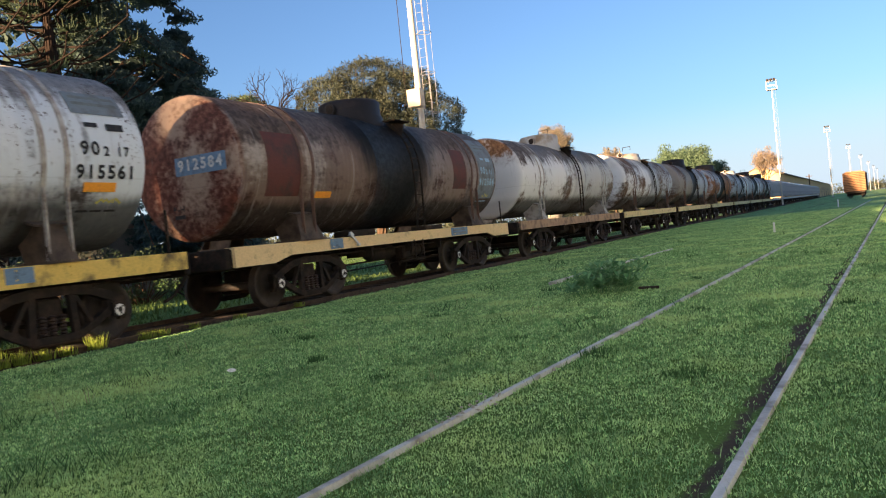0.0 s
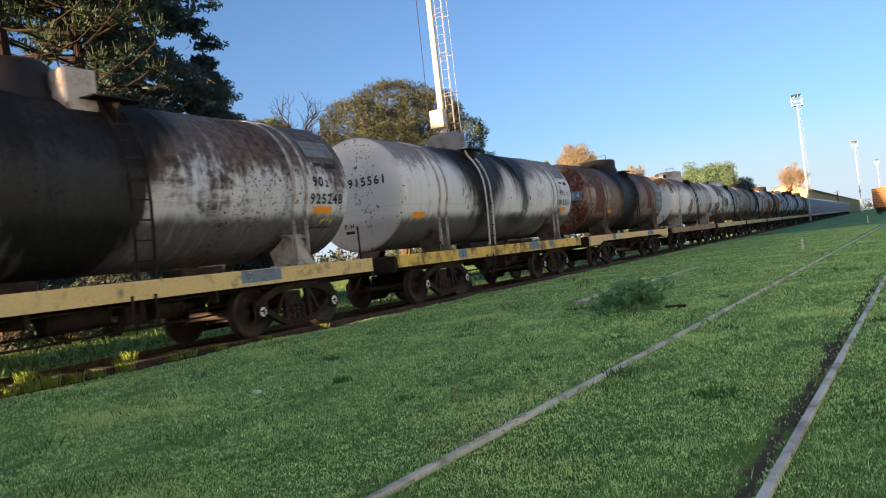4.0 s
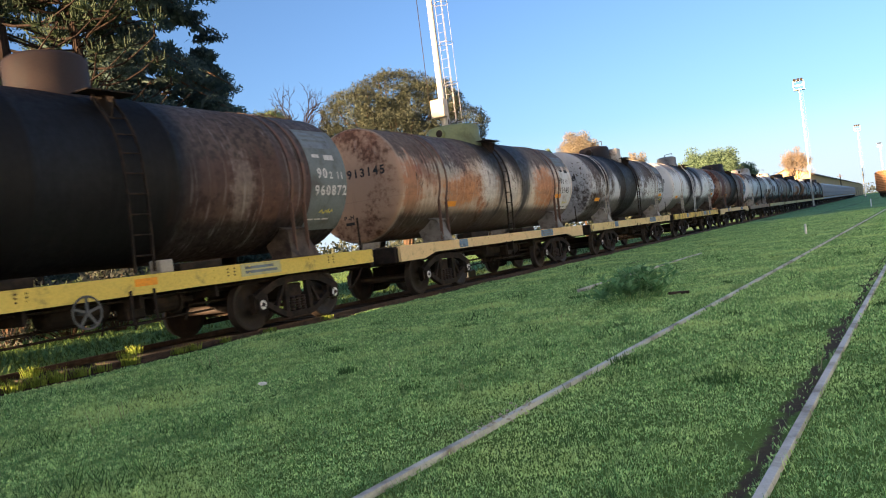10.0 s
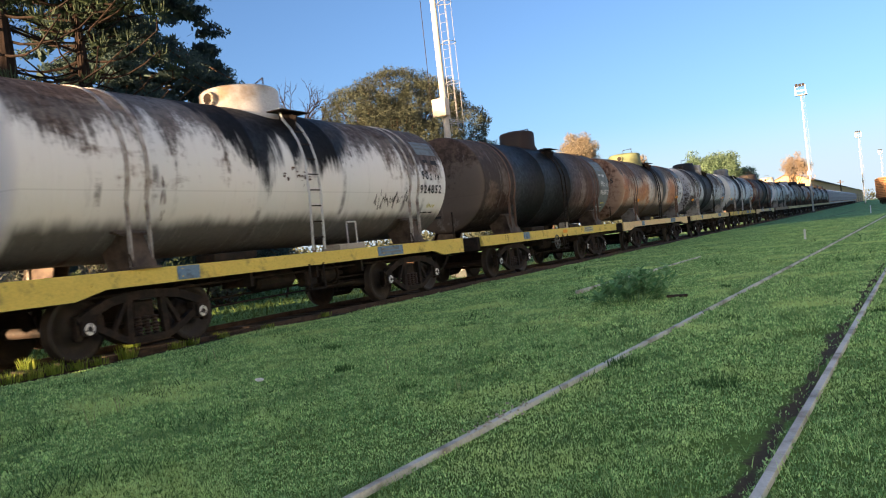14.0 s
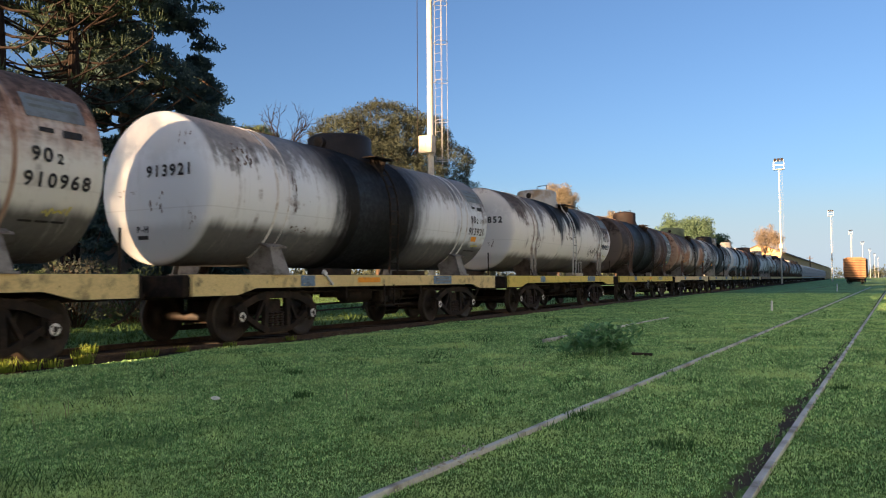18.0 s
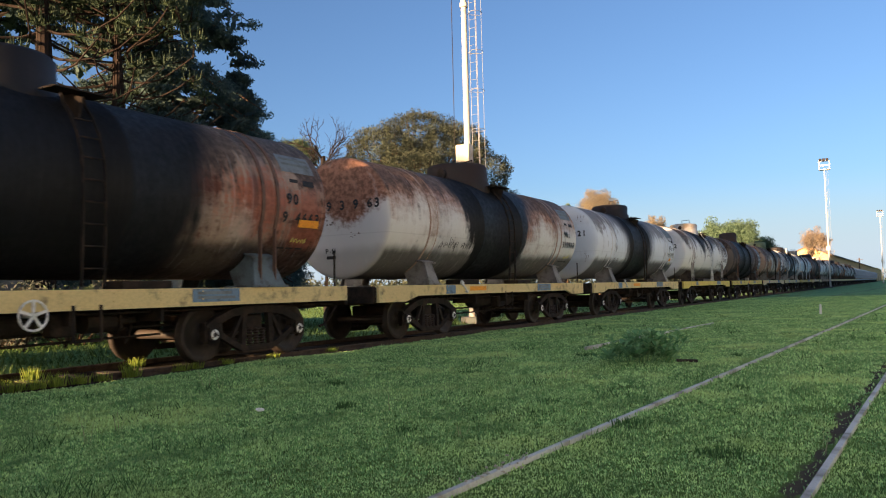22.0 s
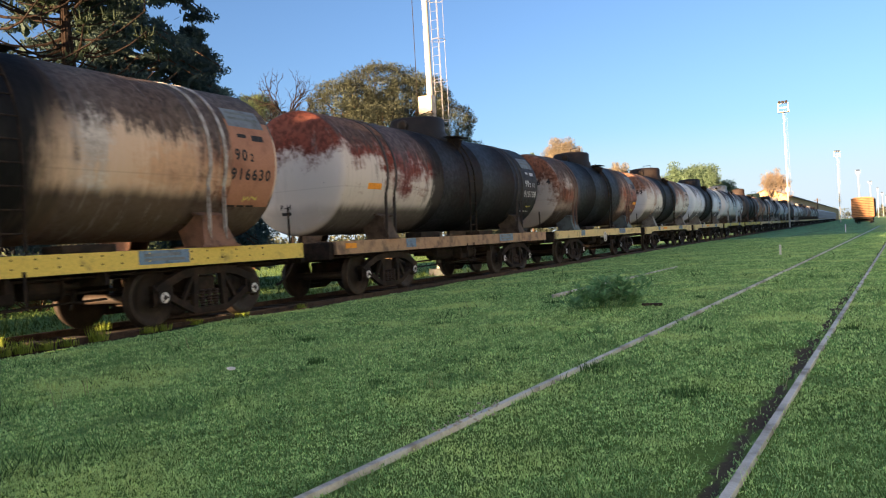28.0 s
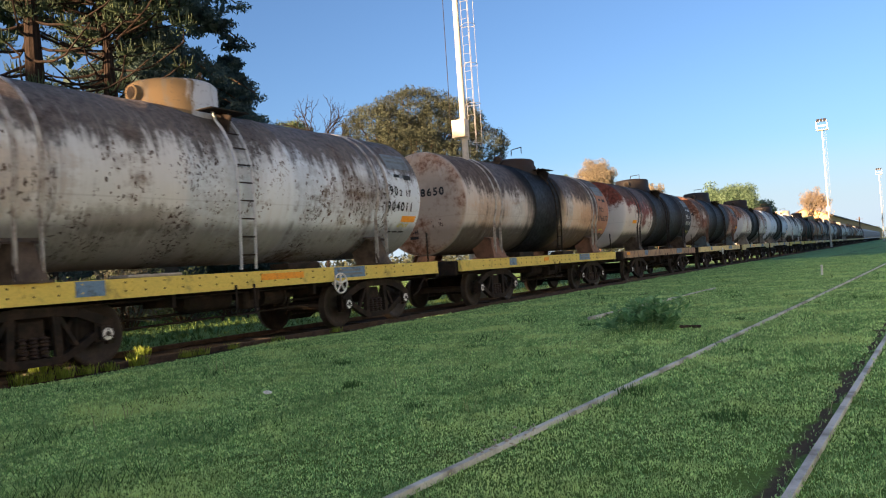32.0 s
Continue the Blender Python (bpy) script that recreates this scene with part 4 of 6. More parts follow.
def scribble(length, height, seed):
    """A hand-drawn looping line as a flat ribbon, for paint on a tank."""
    rnd = random.Random(seed)
    pts, x, k = [], -length / 2, 0
    while x < length / 2:
        up = height * rnd.uniform(0.15, 0.5) * (1 if k % 2 else -1) * (1.4 if rnd.random() < 0.2 else 0.8)
        pts.append((x + rnd.uniform(-0.03, 0.03), up))
        x += rnd.uniform(0.015, 0.07)
        k += 1
    bm = bmesh.new()
    rows = []
    for k, p in enumerate(pts):
        a, b = pts[max(k - 1, 0)], pts[min(k + 1, len(pts) - 1)]
        d = Vector((b[0] - a[0], b[1] - a[1] + 1e-5, 0)).normalized() * 0.019
        rows.append((bm.verts.new((p[0] - d.y, p[1] + d.x, 0)), bm.verts.new((p[0] + d.y, p[1] - d.x, 0))))
    for p, q in zip(rows, rows[1:]):
        bm.faces.new((p[0], q[0], q[1], p[1]))
    return mesh_of(bm, "scribble")


def blotch(width, height, seed, count=9, big=1.0):
    """A scuffed patch: ragged flecks of paint lost or rust run down, as one flat mesh."""
    rnd = random.Random(seed)
    bm = bmesh.new()
    for k in range(count):
        cx, cy = rnd.uniform(-0.5, 0.5) * width, rnd.uniform(-0.5, 0.5) * height
        rx, ry = big * width * rnd.uniform(0.02, 0.08), big * height * rnd.uniform(0.03, 0.20)
        ring = [bm.verts.new((cx + rx * rnd.uniform(0.5, 1.2) * math.cos(a), cy + ry * rnd.uniform(0.5, 1.2) * math.sin(a), 0)) for a in np.arange(0, 6.2, 0.7)]
        bm.faces.new(ring)
    return mesh_of(bm, "blotch")


END_SCUFFS = {5: [(-0.55, 2.72, 0.62, 0.12), (0.12, 2.55, 0.30, 0.40), (0.95, 2.2, 0.2, 0.3), (0.75, 3.55, 0.25, 0.35)], 6: [(-0.45, 2.75, 0.7, 0.2), (0.5, 2.4, 0.3, 0.12)], 4: [(0.6, 2.3, 0.3, 0.25)], 1: [(0.85, 2.95, 0.5, 0.6), (0.2, 3.1, 0.5, 0.35), (-0.3, 2.2, 0.7, 0.5)], 0: [(0.5, 2.4, 0.4, 0.3)], 9: [(0.5, 2.3, 0.4, 0.3)]}
SIDE_SCUFFS = {0: [(-2.6, 2.75, 0.5, 0.9), (1.6, 2.5, 0.5, 0.6)], 1: [(-4.5, 2.7, 0.5, 0.9), (-3.9, 2.9, 0.25, 1.0), (-4.9, 2.35, 0.4, 0.5)], 4: [(-0.3, 2.75, 0.9, 0.25), (-3.4, 2.25, 0.12, 0.7)], 5: [(-3.3, 2.15, 0.5, 0.12), (-4.9, 3.4, 0.5, 0.5), (-3.6, 2.8, 0.2, 0.9)], 10: [(-3.6, 2.55, 0.14, 1.0), (-1.3, 2.9, 0.35, 0.7), (1.9, 2.6, 0.9, 0.9), (2.9, 2.75, 0.7, 1.0), (0.9, 3.05, 0.5, 0.4)], 2: [(0.4, 2.9, 0.3, 0.8), (-5.0, 2.7, 0.3, 0.5)]}
SCRIBBLES = {0: [(-1.9, 2.85, 1.0, 0.26), (-1.7, 2.45, 1.0, 0.24)], 4: [(3.0, 2.27, 1.3, 0.34)], 6: [(-3.05, 2.22, 0.9, 0.34), (-2.15, 2.25, 0.6, 0.22)]}
DOTS = {10: [(-4.6, 2.75, 1.1, 0.9), (-2.4, 2.75, 1.2, 0.9), (0.1, 2.6, 0.9, 0.9), (2.6, 2.5, 1.6, 1.0), (-0.9, 2.3, 0.9, 0.6)], 1: [(-4.6, 2.6, 0.9, 1.0)]}
BEAM_BARS = {3: (0.05, 0.45), 5: (-1.3, -0.4), 6: (-2.1, -1.2), 9: (-0.85, -0.5), 10: (0.2, 1.3), 8: (-5.8, -5.4)}

# place in the train, label, tank paint, beam, notched, dome paint, ladder, text above, number, end number, ink
TANKS = []


def in_train(*facts):
    TANKS.append(facts)


in_train(-8, "dull grey tank wagon with dark streaks", dict(paint=GREY, second=GREY, rust=BROWN, rust_amount=0.4), "pale", False, "dark", -0.1, "", "", "", "ink")
in_train(-7, "pale grey tank wagon with dark streaks", dict(paint=WHITE, second=GREY, rust=BROWN, rust_amount=0.3), "pale", False, "dark", -0.1, "", "", "", "ink")
in_train(-6, "white and grey tank wagon", dict(paint=WHITE, second=GREY, rust=BROWN, rust_amount=0.35, band=(-0.6, 0.6)), "pale", False, "white", 0.0, "", "", "", "ink")
in_train(-5, "orange rusted tank wagon", dict(paint=ORANGE_RUST, second=GREY, rust=RUST, rust_amount=0.5, band=(-1.0, 0.8)), "pale", False, "dark", 0.0, "", "", "", "ink")
in_train(-4, "grey brown tank wagon with soot", dict(paint=GREY, second=(0.28, 0.25, 0.22), rust=BROWN, rust_amount=0.4, band=(-1.0, 0.6)), "pale", False, "dark", 0.0, "", "", "", "ink")
in_train(-3, "pale grey tank wagon with brown streaks", dict(paint=GREY, second=WHITE, rust=BROWN, rust_amount=0.4, band=(-0.3, 0.3), black=0.5), "pale", False, "white", 0.0, "", "", "", "ink")
in_train(-2, "white tank wagon with brown streaks and a pale dome", dict(paint=(0.5, 0.5, 0.48), second=WHITE, rust=BROWN, rust_amount=0.38, band=(-0.2, 0.2), black=0.3, soot=0.9, end=(WHITE, (0.40, 0.19, 0.08), 0.10, 0.45)), "rusty", False, "white", 0.0, "", "", "904334", "ink")
in_train(-1, "maroon and soot brown tank wagon with a black oil spill", dict(paint=(0.22, 0.17, 0.145), second=(0.17, 0.12, 0.095), rust=(0.085, 0.040, 0.030), rust_amount=0.42, band=(-1.7, 1.1), blots=((-5.4, 3.0, 0.35, 0.6, (0.50, 0.45, 0.40), 0.6), (-3.6, 2.8, 0.35, 0.8, (0.46, 0.39, 0.33), 0.6), (4.6, 2.6, 0.8, 0.6, (0.42, 0.38, 0.34), 0.5)), soot=0.9, soot_z=2.95, edge=0.8, widen=0.5, end=((0.36, 0.26, 0.19), (0.16, 0.052, 0.033), 0.54, -0.05)), "cream", True, "dark", 0.2, "902  11", "912584", "912584", "blue_ink")
in_train(0, "silver white tank wagon with black spill and white ladder", dict(blots=((2.6, 3.0, 0.9, 0.6, (0.70, 0.74, 0.76), 0.6), (1.4, 2.5, 0.25, 0.4, (0.06, 0.055, 0.05), 0.6), (0.9, 2.0, 0.8, 0.25, (0.05, 0.045, 0.04), 0.7), (3.4, 2.1, 0.8, 0.3, (0.30, 0.26, 0.21), 0.5)), paint=(0.64, 0.69, 0.73), second=(0.62, 0.67, 0.71), rust=(0.10, 0.08, 0.07), rust_amount=0.22, band=(-2.3, -0.45), band2=(0.95, 1.5), edge=0.75, soot=0.75, soot_z=3.15, spots=0.2, widen=0.8, belly=2.14, end=((0.66, 0.65, 0.62), (0.42, 0.36, 0.28), 0.10, 0.25)), "yellow", False, "grey", -1.65, "902  17", "915561", "915561", "ink")
in_train(1, "dirty white tank wagon with black streaks", dict(blots=((3.0, 2.7, 0.9, 0.6, (0.60, 0.65, 0.68), 0.6), (-3.9, 2.9, 0.16, 0.9, (0.16, 0.10, 0.06), 0.8), (-4.8, 2.2, 0.5, 0.4, (0.07, 0.06, 0.055), 0.6)), paint=(0.58, 0.62, 0.65), second=(0.53, 0.56, 0.59), rust=(0.09, 0.06, 0.045), rust_amount=0.31, band=(-2.2, 0.7), band2=(-4.2, -3.6), soot=0.95, soot_z=2.75, black=0.96, widen=0.6, belly=2.20, spots=0.4, end=((0.52, 0.52, 0.53), (0.13, 0.11, 0.10), 0.30, 0.05)), "pale", False, "dark", 0.0, "902", "925248", "925248", "ink")
in_train(2, "rusted and cream streaked tank wagon with a green dome", dict(paint=(0.62, 0.53, 0.43), second=(0.50, 0.40, 0.31), rust=(0.40, 0.16, 0.07), rust_amount=0.33, band=(-0.75, -0.1), band2=(0.75, 1.7), soot=0.9, soot_z=2.95, black=0.92, widen=0.5, edge=0.45, end=((0.42, 0.27, 0.18), (0.22, 0.095, 0.052), 0.48, 0.10), blots=((-2.9, 2.55, 1.3, 0.55, (0.56, 0.235, 0.09), 0.85), (-5.3, 2.6, 0.5, 1.0, (0.40, 0.16, 0.075), 0.8), (3.1, 2.6, 1.3, 0.75, (0.50, 0.20, 0.08), 0.85), (-4.5, 3.15, 0.8, 0.5, (0.21, 0.075, 0.05), 0.7), (-3.6, 3.05, 1.0, 0.3, (0.46, 0.46, 0.40), 0.7), (-1.2, 2.75, 0.6, 0.7, (0.72, 0.70, 0.66), 0.7), (0.4, 2.6, 0.35, 0.9, (0.66, 0.64, 0.60), 0.7), (-4.6, 1.95, 1.2, 0.35, (0.20, 0.15, 0.11), 0.6))), "cream", True, "green", -0.45, "902  11", "913145", "913145", "ink")
in_train(3, "dark brown sooty tank wagon with grey front", dict(paint=(0.085, 0.052, 0.042), second=(0.052, 0.041, 0.037), rust=(0.06, 0.034, 0.027), rust_amount=0.45, band=(-3.6, 1.4), soot=0.9, soot_z=2.9, edge=0.6, end=((0.15, 0.115, 0.09), (0.065, 0.04, 0.03), 0.42, 0.42), blots=((-5.2, 2.2, 0.35, 0.6, (0.20, 0.14, 0.105), 0.55), (-4.3, 2.75, 0.25, 0.6, (0.24, 0.19, 0.16), 0.35), (-5.6, 3.7, 0.4, 0.3, (0.30, 0.20, 0.13), 0.5), (2.5, 2.6, 0.3, 0.7, (0.30, 0.25, 0.22), 0.5), (3.5, 2.2, 0.7, 0.4, (0.18, 0.095, 0.07), 0.6))), "lime", False, "rust", 0.0, "902  11", "960872", "", "white_ink")
in_train(4, "white tank wagon with brown top and white dome", dict(paint=(0.76, 0.75, 0.73), second=(0.76, 0.75, 0.72), rust=(0.24, 0.145, 0.095), rust_amount=0.20, rust_up=0.35, band=(-1.5, -0.4), band2=(0.1, 1.05), reach=2.75, soot=0.9, soot_z=2.95, black=1.0, widen=0.6, edge=0.15, belly=1.97, end=((0.74, 0.72, 0.69), (0.30, 0.20, 0.13), 0.02, 0.22)), "lime", True, "white", -0.10, "902  14", "924852", "924852", "ink")
in_train(5, "white tank wagon with broad black oil band", dict(paint=(0.70, 0.74, 0.78), second=(0.72, 0.76, 0.80), rust=(0.20, 0.13, 0.09), rust_amount=0.12, band=(-2.3, 1.6), soot=0.75, soot_z=3.05, edge=0.9, belly=2.16, end=((0.71, 0.75, 0.79), (0.28, 0.17, 0.11), 0.03, 0.10)), "pale", True, "dark", -0.18, "902  11", "913921", "913921", "ink")
in_train(6, "rust and cream tank wagon with black oil band", dict(widen=0.42, paint=(0.66, 0.66, 0.62), second=(0.68, 0.66, 0.62), rust=(0.42, 0.225, 0.145), rust_amount=0.50, band=(-2.2, 1.65), soot=0.75, soot_z=3.15, rust_up=0.62, belly=2.12, soft=2.2, end=((0.62, 0.60, 0.58), (0.36, 0.17, 0.105), 0.36, 0.42)), "pale", True, "rust", 0.0, "902", "910968", "9 3 9 63", "ink")
in_train(7, "maroon and brown tank wagon with black centre", dict(paint=(0.36, 0.27, 0.21), second=(0.20, 0.155, 0.13), rust=(0.17, 0.066, 0.042), rust_amount=0.50, band=(-3.6, 2.5), soot=0.9, soot_z=3.0, edge=0.6, end=((0.50, 0.44, 0.38), (0.23, 0.085, 0.045), 0.52, 0.16), blots=((-4.75, 3.0, 0.45, 0.35, (0.60, 0.52, 0.46), 0.75), (-4.6, 2.55, 0.7, 0.35, (0.27, 0.10, 0.06), 0.8), (-5.0, 2.05, 0.6, 0.3, (0.40, 0.34, 0.29), 0.5), (3.7, 2.75, 0.9, 0.7, (0.38, 0.115, 0.062), 0.9), (4.9, 2.3, 0.6, 0.8, (0.33, 0.11, 0.065), 0.85), (3.3, 2.2, 0.3, 0.5, (0.50, 0.42, 0.36), 0.6))), "pale", False, "dark", 0.22, "90", "9 4663", "80 66 4", "ink")
in_train(8, "black tank wagon with maroon and white rear", dict(paint=(0.08, 0.072, 0.070), second=(0.60, 0.55, 0.50), rust=(0.22, 0.052, 0.032), rust_amount=0.54, band=(-1.9, 6.5), black=0.94, soot=0.9, soot_z=2.95, split=-1.5, rust_up=0.45, end=((0.64, 0.60, 0.56), (0.22, 0.055, 0.034), 0.40, 0.75)), "rusty", False, "dark", 0.0, "902  11", "915108", "", "white_ink")
in_train(9, "rust and cream tank wagon with black centre", dict(paint=(0.64, 0.48, 0.34), second=(0.56, 0.50, 0.45), rust=(0.38, 0.18, 0.10), rust_amount=0.24, band=(-1.9, 0.9), soot=0.95, soot_z=2.85, rust_up=0.05, edge=0.75, belly=2.16, end=((0.48, 0.38, 0.30), (0.38, 0.17, 0.09), 0.46, 0.02), blots=((-4.3, 2.5, 1.2, 0.5, (0.52, 0.36, 0.25), 0.7), (-2.6, 2.6, 0.5, 0.9, (0.60, 0.60, 0.60), 0.6), (1.5, 2.9, 0.35, 0.8, (0.66, 0.63, 0.58), 0.8), (3.2, 2.5, 1.1, 0.5, (0.58, 0.32, 0.17), 0.6), (4.2, 2.9, 0.9, 0.35, (0.30, 0.13, 0.08), 0.6))), "lime", False, "rust", 0.0, "902", "916630", "918650", "ink")
in_train(10, "speckled white tank wagon with brown top", dict(blots=((-4.2, 2.65, 1.2, 0.5, (0.46, 0.36, 0.28), 0.55), (-0.6, 2.6, 0.9, 0.8, (0.64, 0.71, 0.76), 0.6), (1.6, 2.8, 0.5, 0.8, (0.64, 0.71, 0.77), 0.6), (3.2, 2.75, 0.9, 0.5, (0.27, 0.22, 0.19), 0.6), (-2.3, 2.1, 1.2, 0.25, (0.16, 0.12, 0.09), 0.6)), paint=(0.68, 0.73, 0.77), second=(0.62, 0.62, 0.60), rust=(0.30, 0.22, 0.16), rust_amount=0.27, band=(-0.3, 0.4), black=0.2, under=0.65, soot=0.9, soot_z=3.0, spots=0.9, belly=2.08), "lime", False, "ochre", -0.36, "902  17", "904011", "", "ink")
# wagons 11 to 15 stay unseen, added to carry on the train's shadow
in_train(11, "dark sooty tank wagon", dict(paint=BLACK, second=BROWN, rust=BROWN, rust_amount=0.5), "yellow", False, "dark", 0.0, "", "", "", "ink")
in_train(12, "dark sooty tank wagon", dict(paint=BLACK, second=BROWN, rust=BROWN, rust_amount=0.5), "pale", False, "dark", 0.0, "", "", "", "ink")
in_train(13, "dull grey tank wagon", dict(paint=GREY, second=BROWN, rust=BROWN, rust_amount=0.4), "pale", False, "dark", 0.0, "", "", "", "ink")
in_train(14, "dark sooty tank wagon", dict(paint=BLACK, second=BROWN, rust=BROWN, rust_amount=0.5), "yellow", False, "dark", 0.0, "", "", "", "ink")
in_train(15, "dull grey tank wagon", dict(paint=GREY, second=BROWN, rust=BROWN, rust_amount=0.4), "pale", False, "dark", 0.0, "", "", "", "ink")
SADDLE_PAINTS = {
    "dark": M["saddle"],
    "pale": worn("pale_saddle_paint", (0.42, 0.40, 0.37), (0.10, 0.075, 0.06), 3.0, 0.5, 0.75),
    "rust": worn("rusty_saddle_paint", (0.26, 0.14, 0.09), (0.10, 0.06, 0.045), 3.0, 0.5, 0.8),
    "grey": worn("grey_saddle_paint", (0.25, 0.235, 0.22), (0.08, 0.065, 0.055), 3.0, 0.5, 0.8),
    "blue": worn("blue_grey_saddle_paint", (0.13, 0.17, 0.19), (0.06, 0.06, 0.06), 3.0, 0.5, 0.8),
}
SADDLE_KIND = {-2: "pale", 1: "pale", 2: "grey", 5: "grey", 6: "grey", 7: "blue", 9: "rust"}
STRAP_PAINTS = {True: worn("pale_strap", (0.46, 0.43, 0.39), (0.16, 0.11, 0.085), 4.0, 0.5, 0.6), False: worn("rusty_strap", (0.15, 0.085, 0.06), (0.06, 0.045, 0.04), 3.0, 0.4, 0.7)}

STRAP_SEAMS = {8: worn("sooty_strap", (0.045, 0.038, 0.035), (0.085, 0.065, 0.055), 4.0, 0.4, 0.7), 5: worn("white_strap", (0.70, 0.70, 0.69), (0.34, 0.28, 0.23), 4.0, 0.4, 0.7), 6: worn("rose_strap", (0.40, 0.28, 0.21), (0.24, 0.13, 0.09), 2.0, 0.5, 0.75)}


def two_coats(name, rear, front):
    """A dome painted white over ochre, the white worn off its rear and run down in streaks."""
    n = Nodes(name, 0.8)
    tc = n.add("ShaderNodeTexCoord")
    sep = n.add("ShaderNodeSeparateXYZ")
    n.put(sep.inputs[0], tc.outputs["Object"])
    f = n.noise(n.coords(3.0, 3.0, 0.5), 2.0, 5.0, 0.65)
    g = n.noise(n.coords(), 9.0, 5.0, 0.65)
    side = n.ramp(n.math("ADD", sep.outputs[1], n.math("MULTIPLY", n.math("SUBTRACT", f, 0.5), 1.0)), -0.35, -0.15)
    c = n.mix(side, rear, front)
    c = n.mix(n.ramp(f, 0.52, 0.66, 0.0, 0.7), c, (0.13, 0.12, 0.10))
    c = n.mix(n.ramp(g, 0.58, 0.70, 0.0, 0.6), c, (0.10, 0.075, 0.05))
    return n.done(c, g, 0.3)


# radius and height of the domes that differ
DOME_SIZES = {3: (0.60, 4.70), 6: (0.85, 4.62), 1: (0.64, 4.56), 0: (0.54, 4.62)}
DOME_PAINTS = {
    "dark": worn("black_dome", (0.014, 0.012, 0.012), (0.032, 0.024, 0.020), 2.0, 0.4, 0.6),
    "white": worn("white_dome", (0.50, 0.49, 0.46), (0.27, 0.19, 0.11), 1.1, 0.5, 0.75),
    "ochre": two_coats("ochre_and_white_dome", (0.17, 0.115, 0.055), (0.50, 0.51, 0.51)),
    "grey": worn("grey_dome", (0.20, 0.20, 0.20), (0.07, 0.062, 0.056), 1.6, 0.5, 0.75),
    "green": worn("green_dome", (0.19, 0.22, 0.11), (0.11, 0.12, 0.06), 1.4, 0.4, 0.7),
    "rust": worn("rusty_dome", (0.034, 0.022, 0.018), (0.028, 0.026, 0.024), 1.6, 0.5, 0.75),
}

SIDE_PANELS = {-1: [(-4.6, 2.75, 1.0, 1.25, "maroon_panel"), (3.0, 2.85, 0.9, 1.1, "maroon_panel")]}
FRONT_PANELS = {-1: (4.75, 2.95, 1.1, 1.9, "faded_blue"), 2: (4.80, 2.50, 1.0, 1.35, "white_panel"), 3: (4.85, 2.75, 1.15, 2.2, "grey_panel"), 9: (4.80, 2.70, 1.1, 1.6, "red_panel")}
PITCH, LEAD0 = 13.35, 9.26
wagons = {}
proto = base_wagon()
for k, (n, label, spec, beam, notched, dome, lad, top, number, end, ink) in enumerate(TANKS):
    w = proto if k == 0 else copy_thing(proto, Matrix())
    tagged(w, label, "tank wagon", "tank wagons of the train")
    wagons[n] = w
for n, label, spec, beam, notched, dome, lad, top, number, end, ink in TANKS:
    w = wagons[n]
    w.location = (TRAIN_X, LEAD0 - BEAM - n * PITCH, 0)
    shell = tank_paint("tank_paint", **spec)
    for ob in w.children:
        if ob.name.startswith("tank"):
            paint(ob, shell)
        elif ob.name.startswith("strap"):
            if n in (5, 6):
                ob.data = STRAP_PLAIN
            paint(ob, STRAP_SEAMS[n] if n in STRAP_SEAMS else STRAP_PAINTS[n in (0, 1, 4, 9, 10, -2)])
        elif ob.name.startswith("saddle"):
            if n not in (3, 7, 9, -1):
                ob.data = SADDLE_NARROW
            paint(ob, SADDLE_PAINTS[SADDLE_KIND.get(n, "dark")])
    for s in (1, -1):
        b = part("side_beam", BEAM_NOTCH if notched else BEAM_PLAIN, None, w)
        b.matrix_local = pose(0, 0, 0, 0, 0, 0 if s > 0 else 180)
        paint(b, BEAM_PAINTS[beam])
    d_r, d_top = DOME_SIZES.get(n, (0.76, 4.56) if n % 3 else (0.80, 4.36))
    d = part("dome", dome_mesh(d_r, d_top), None, w)
    d.location = (0, {0: -0.85, 1: -0.8, 2: -0.42, 3: -0.02, 6: -0.28, 10: -0.35}.get(n, -0.12), 0)
    paint(d, DOME_PAINTS[dome])
    if n not in (0, 3):
        out = part("outlet", rod((0, 0.07 - d_r, 4.34), (0, -0.10 - d_r, 4.34), 0.14, 16), None, d)
        paint(out, DOME_PAINTS[dome])
        # dark disc stands for the shade inside the hollow outlet
        part("outlet_plug", lathe([(0.0, -0.985), (0.09, -0.985), (0.105, -0.975), (0.105, -0.93), (0.0, -0.93)], 14, "Y"), M["black_iron"], d, "dark disc for the outlet's shaded hollow").location = (0, 0.87 - d_r, 4.34)
    if n == 1:
        part("dome_box", box(0.56, 0.92, 0.30, 0.85, 3.72, 4.44, 0.03), STRAP_PAINTS[True], d, "white sheet metal box on the dome")
    part("dome_handle", rod((0.25, 0.45, 4.86), (-0.25, 0.75, 4.86), 0.014, 6, rod((0.25, 0.45, 4.66), (0.25, 0.45, 4.86), 0.014, 6, rod((-0.25, 0.75, 4.66), (-0.25, 0.75, 4.86), 0.014, 6))), M["black_iron"], d)
    part("step_plate", box(0.86, 1.22, lad + 0.15 - 0.42, lad + 0.15 + 0.42, 3.98, 4.0, bm=bar((0.9, lad + 0.15, 3.7), (1.0, lad + 0.15, 3.98), 0.03, 0.5)), M["black_iron"], w)
    add_ladder(w, lad + 0.15, M["steel"] if n in (0, 4, 10) else M["black_iron"])
    if n in (7, 10, 3):
        hand_wheel(w, {7: -0.45, 10: 2.25, 3: -0.85}[n], 0.84 if n == 3 else 0.94, M["white_post"] if n != 3 else M["hut"], 0.22 if n == 3 else 0.19)
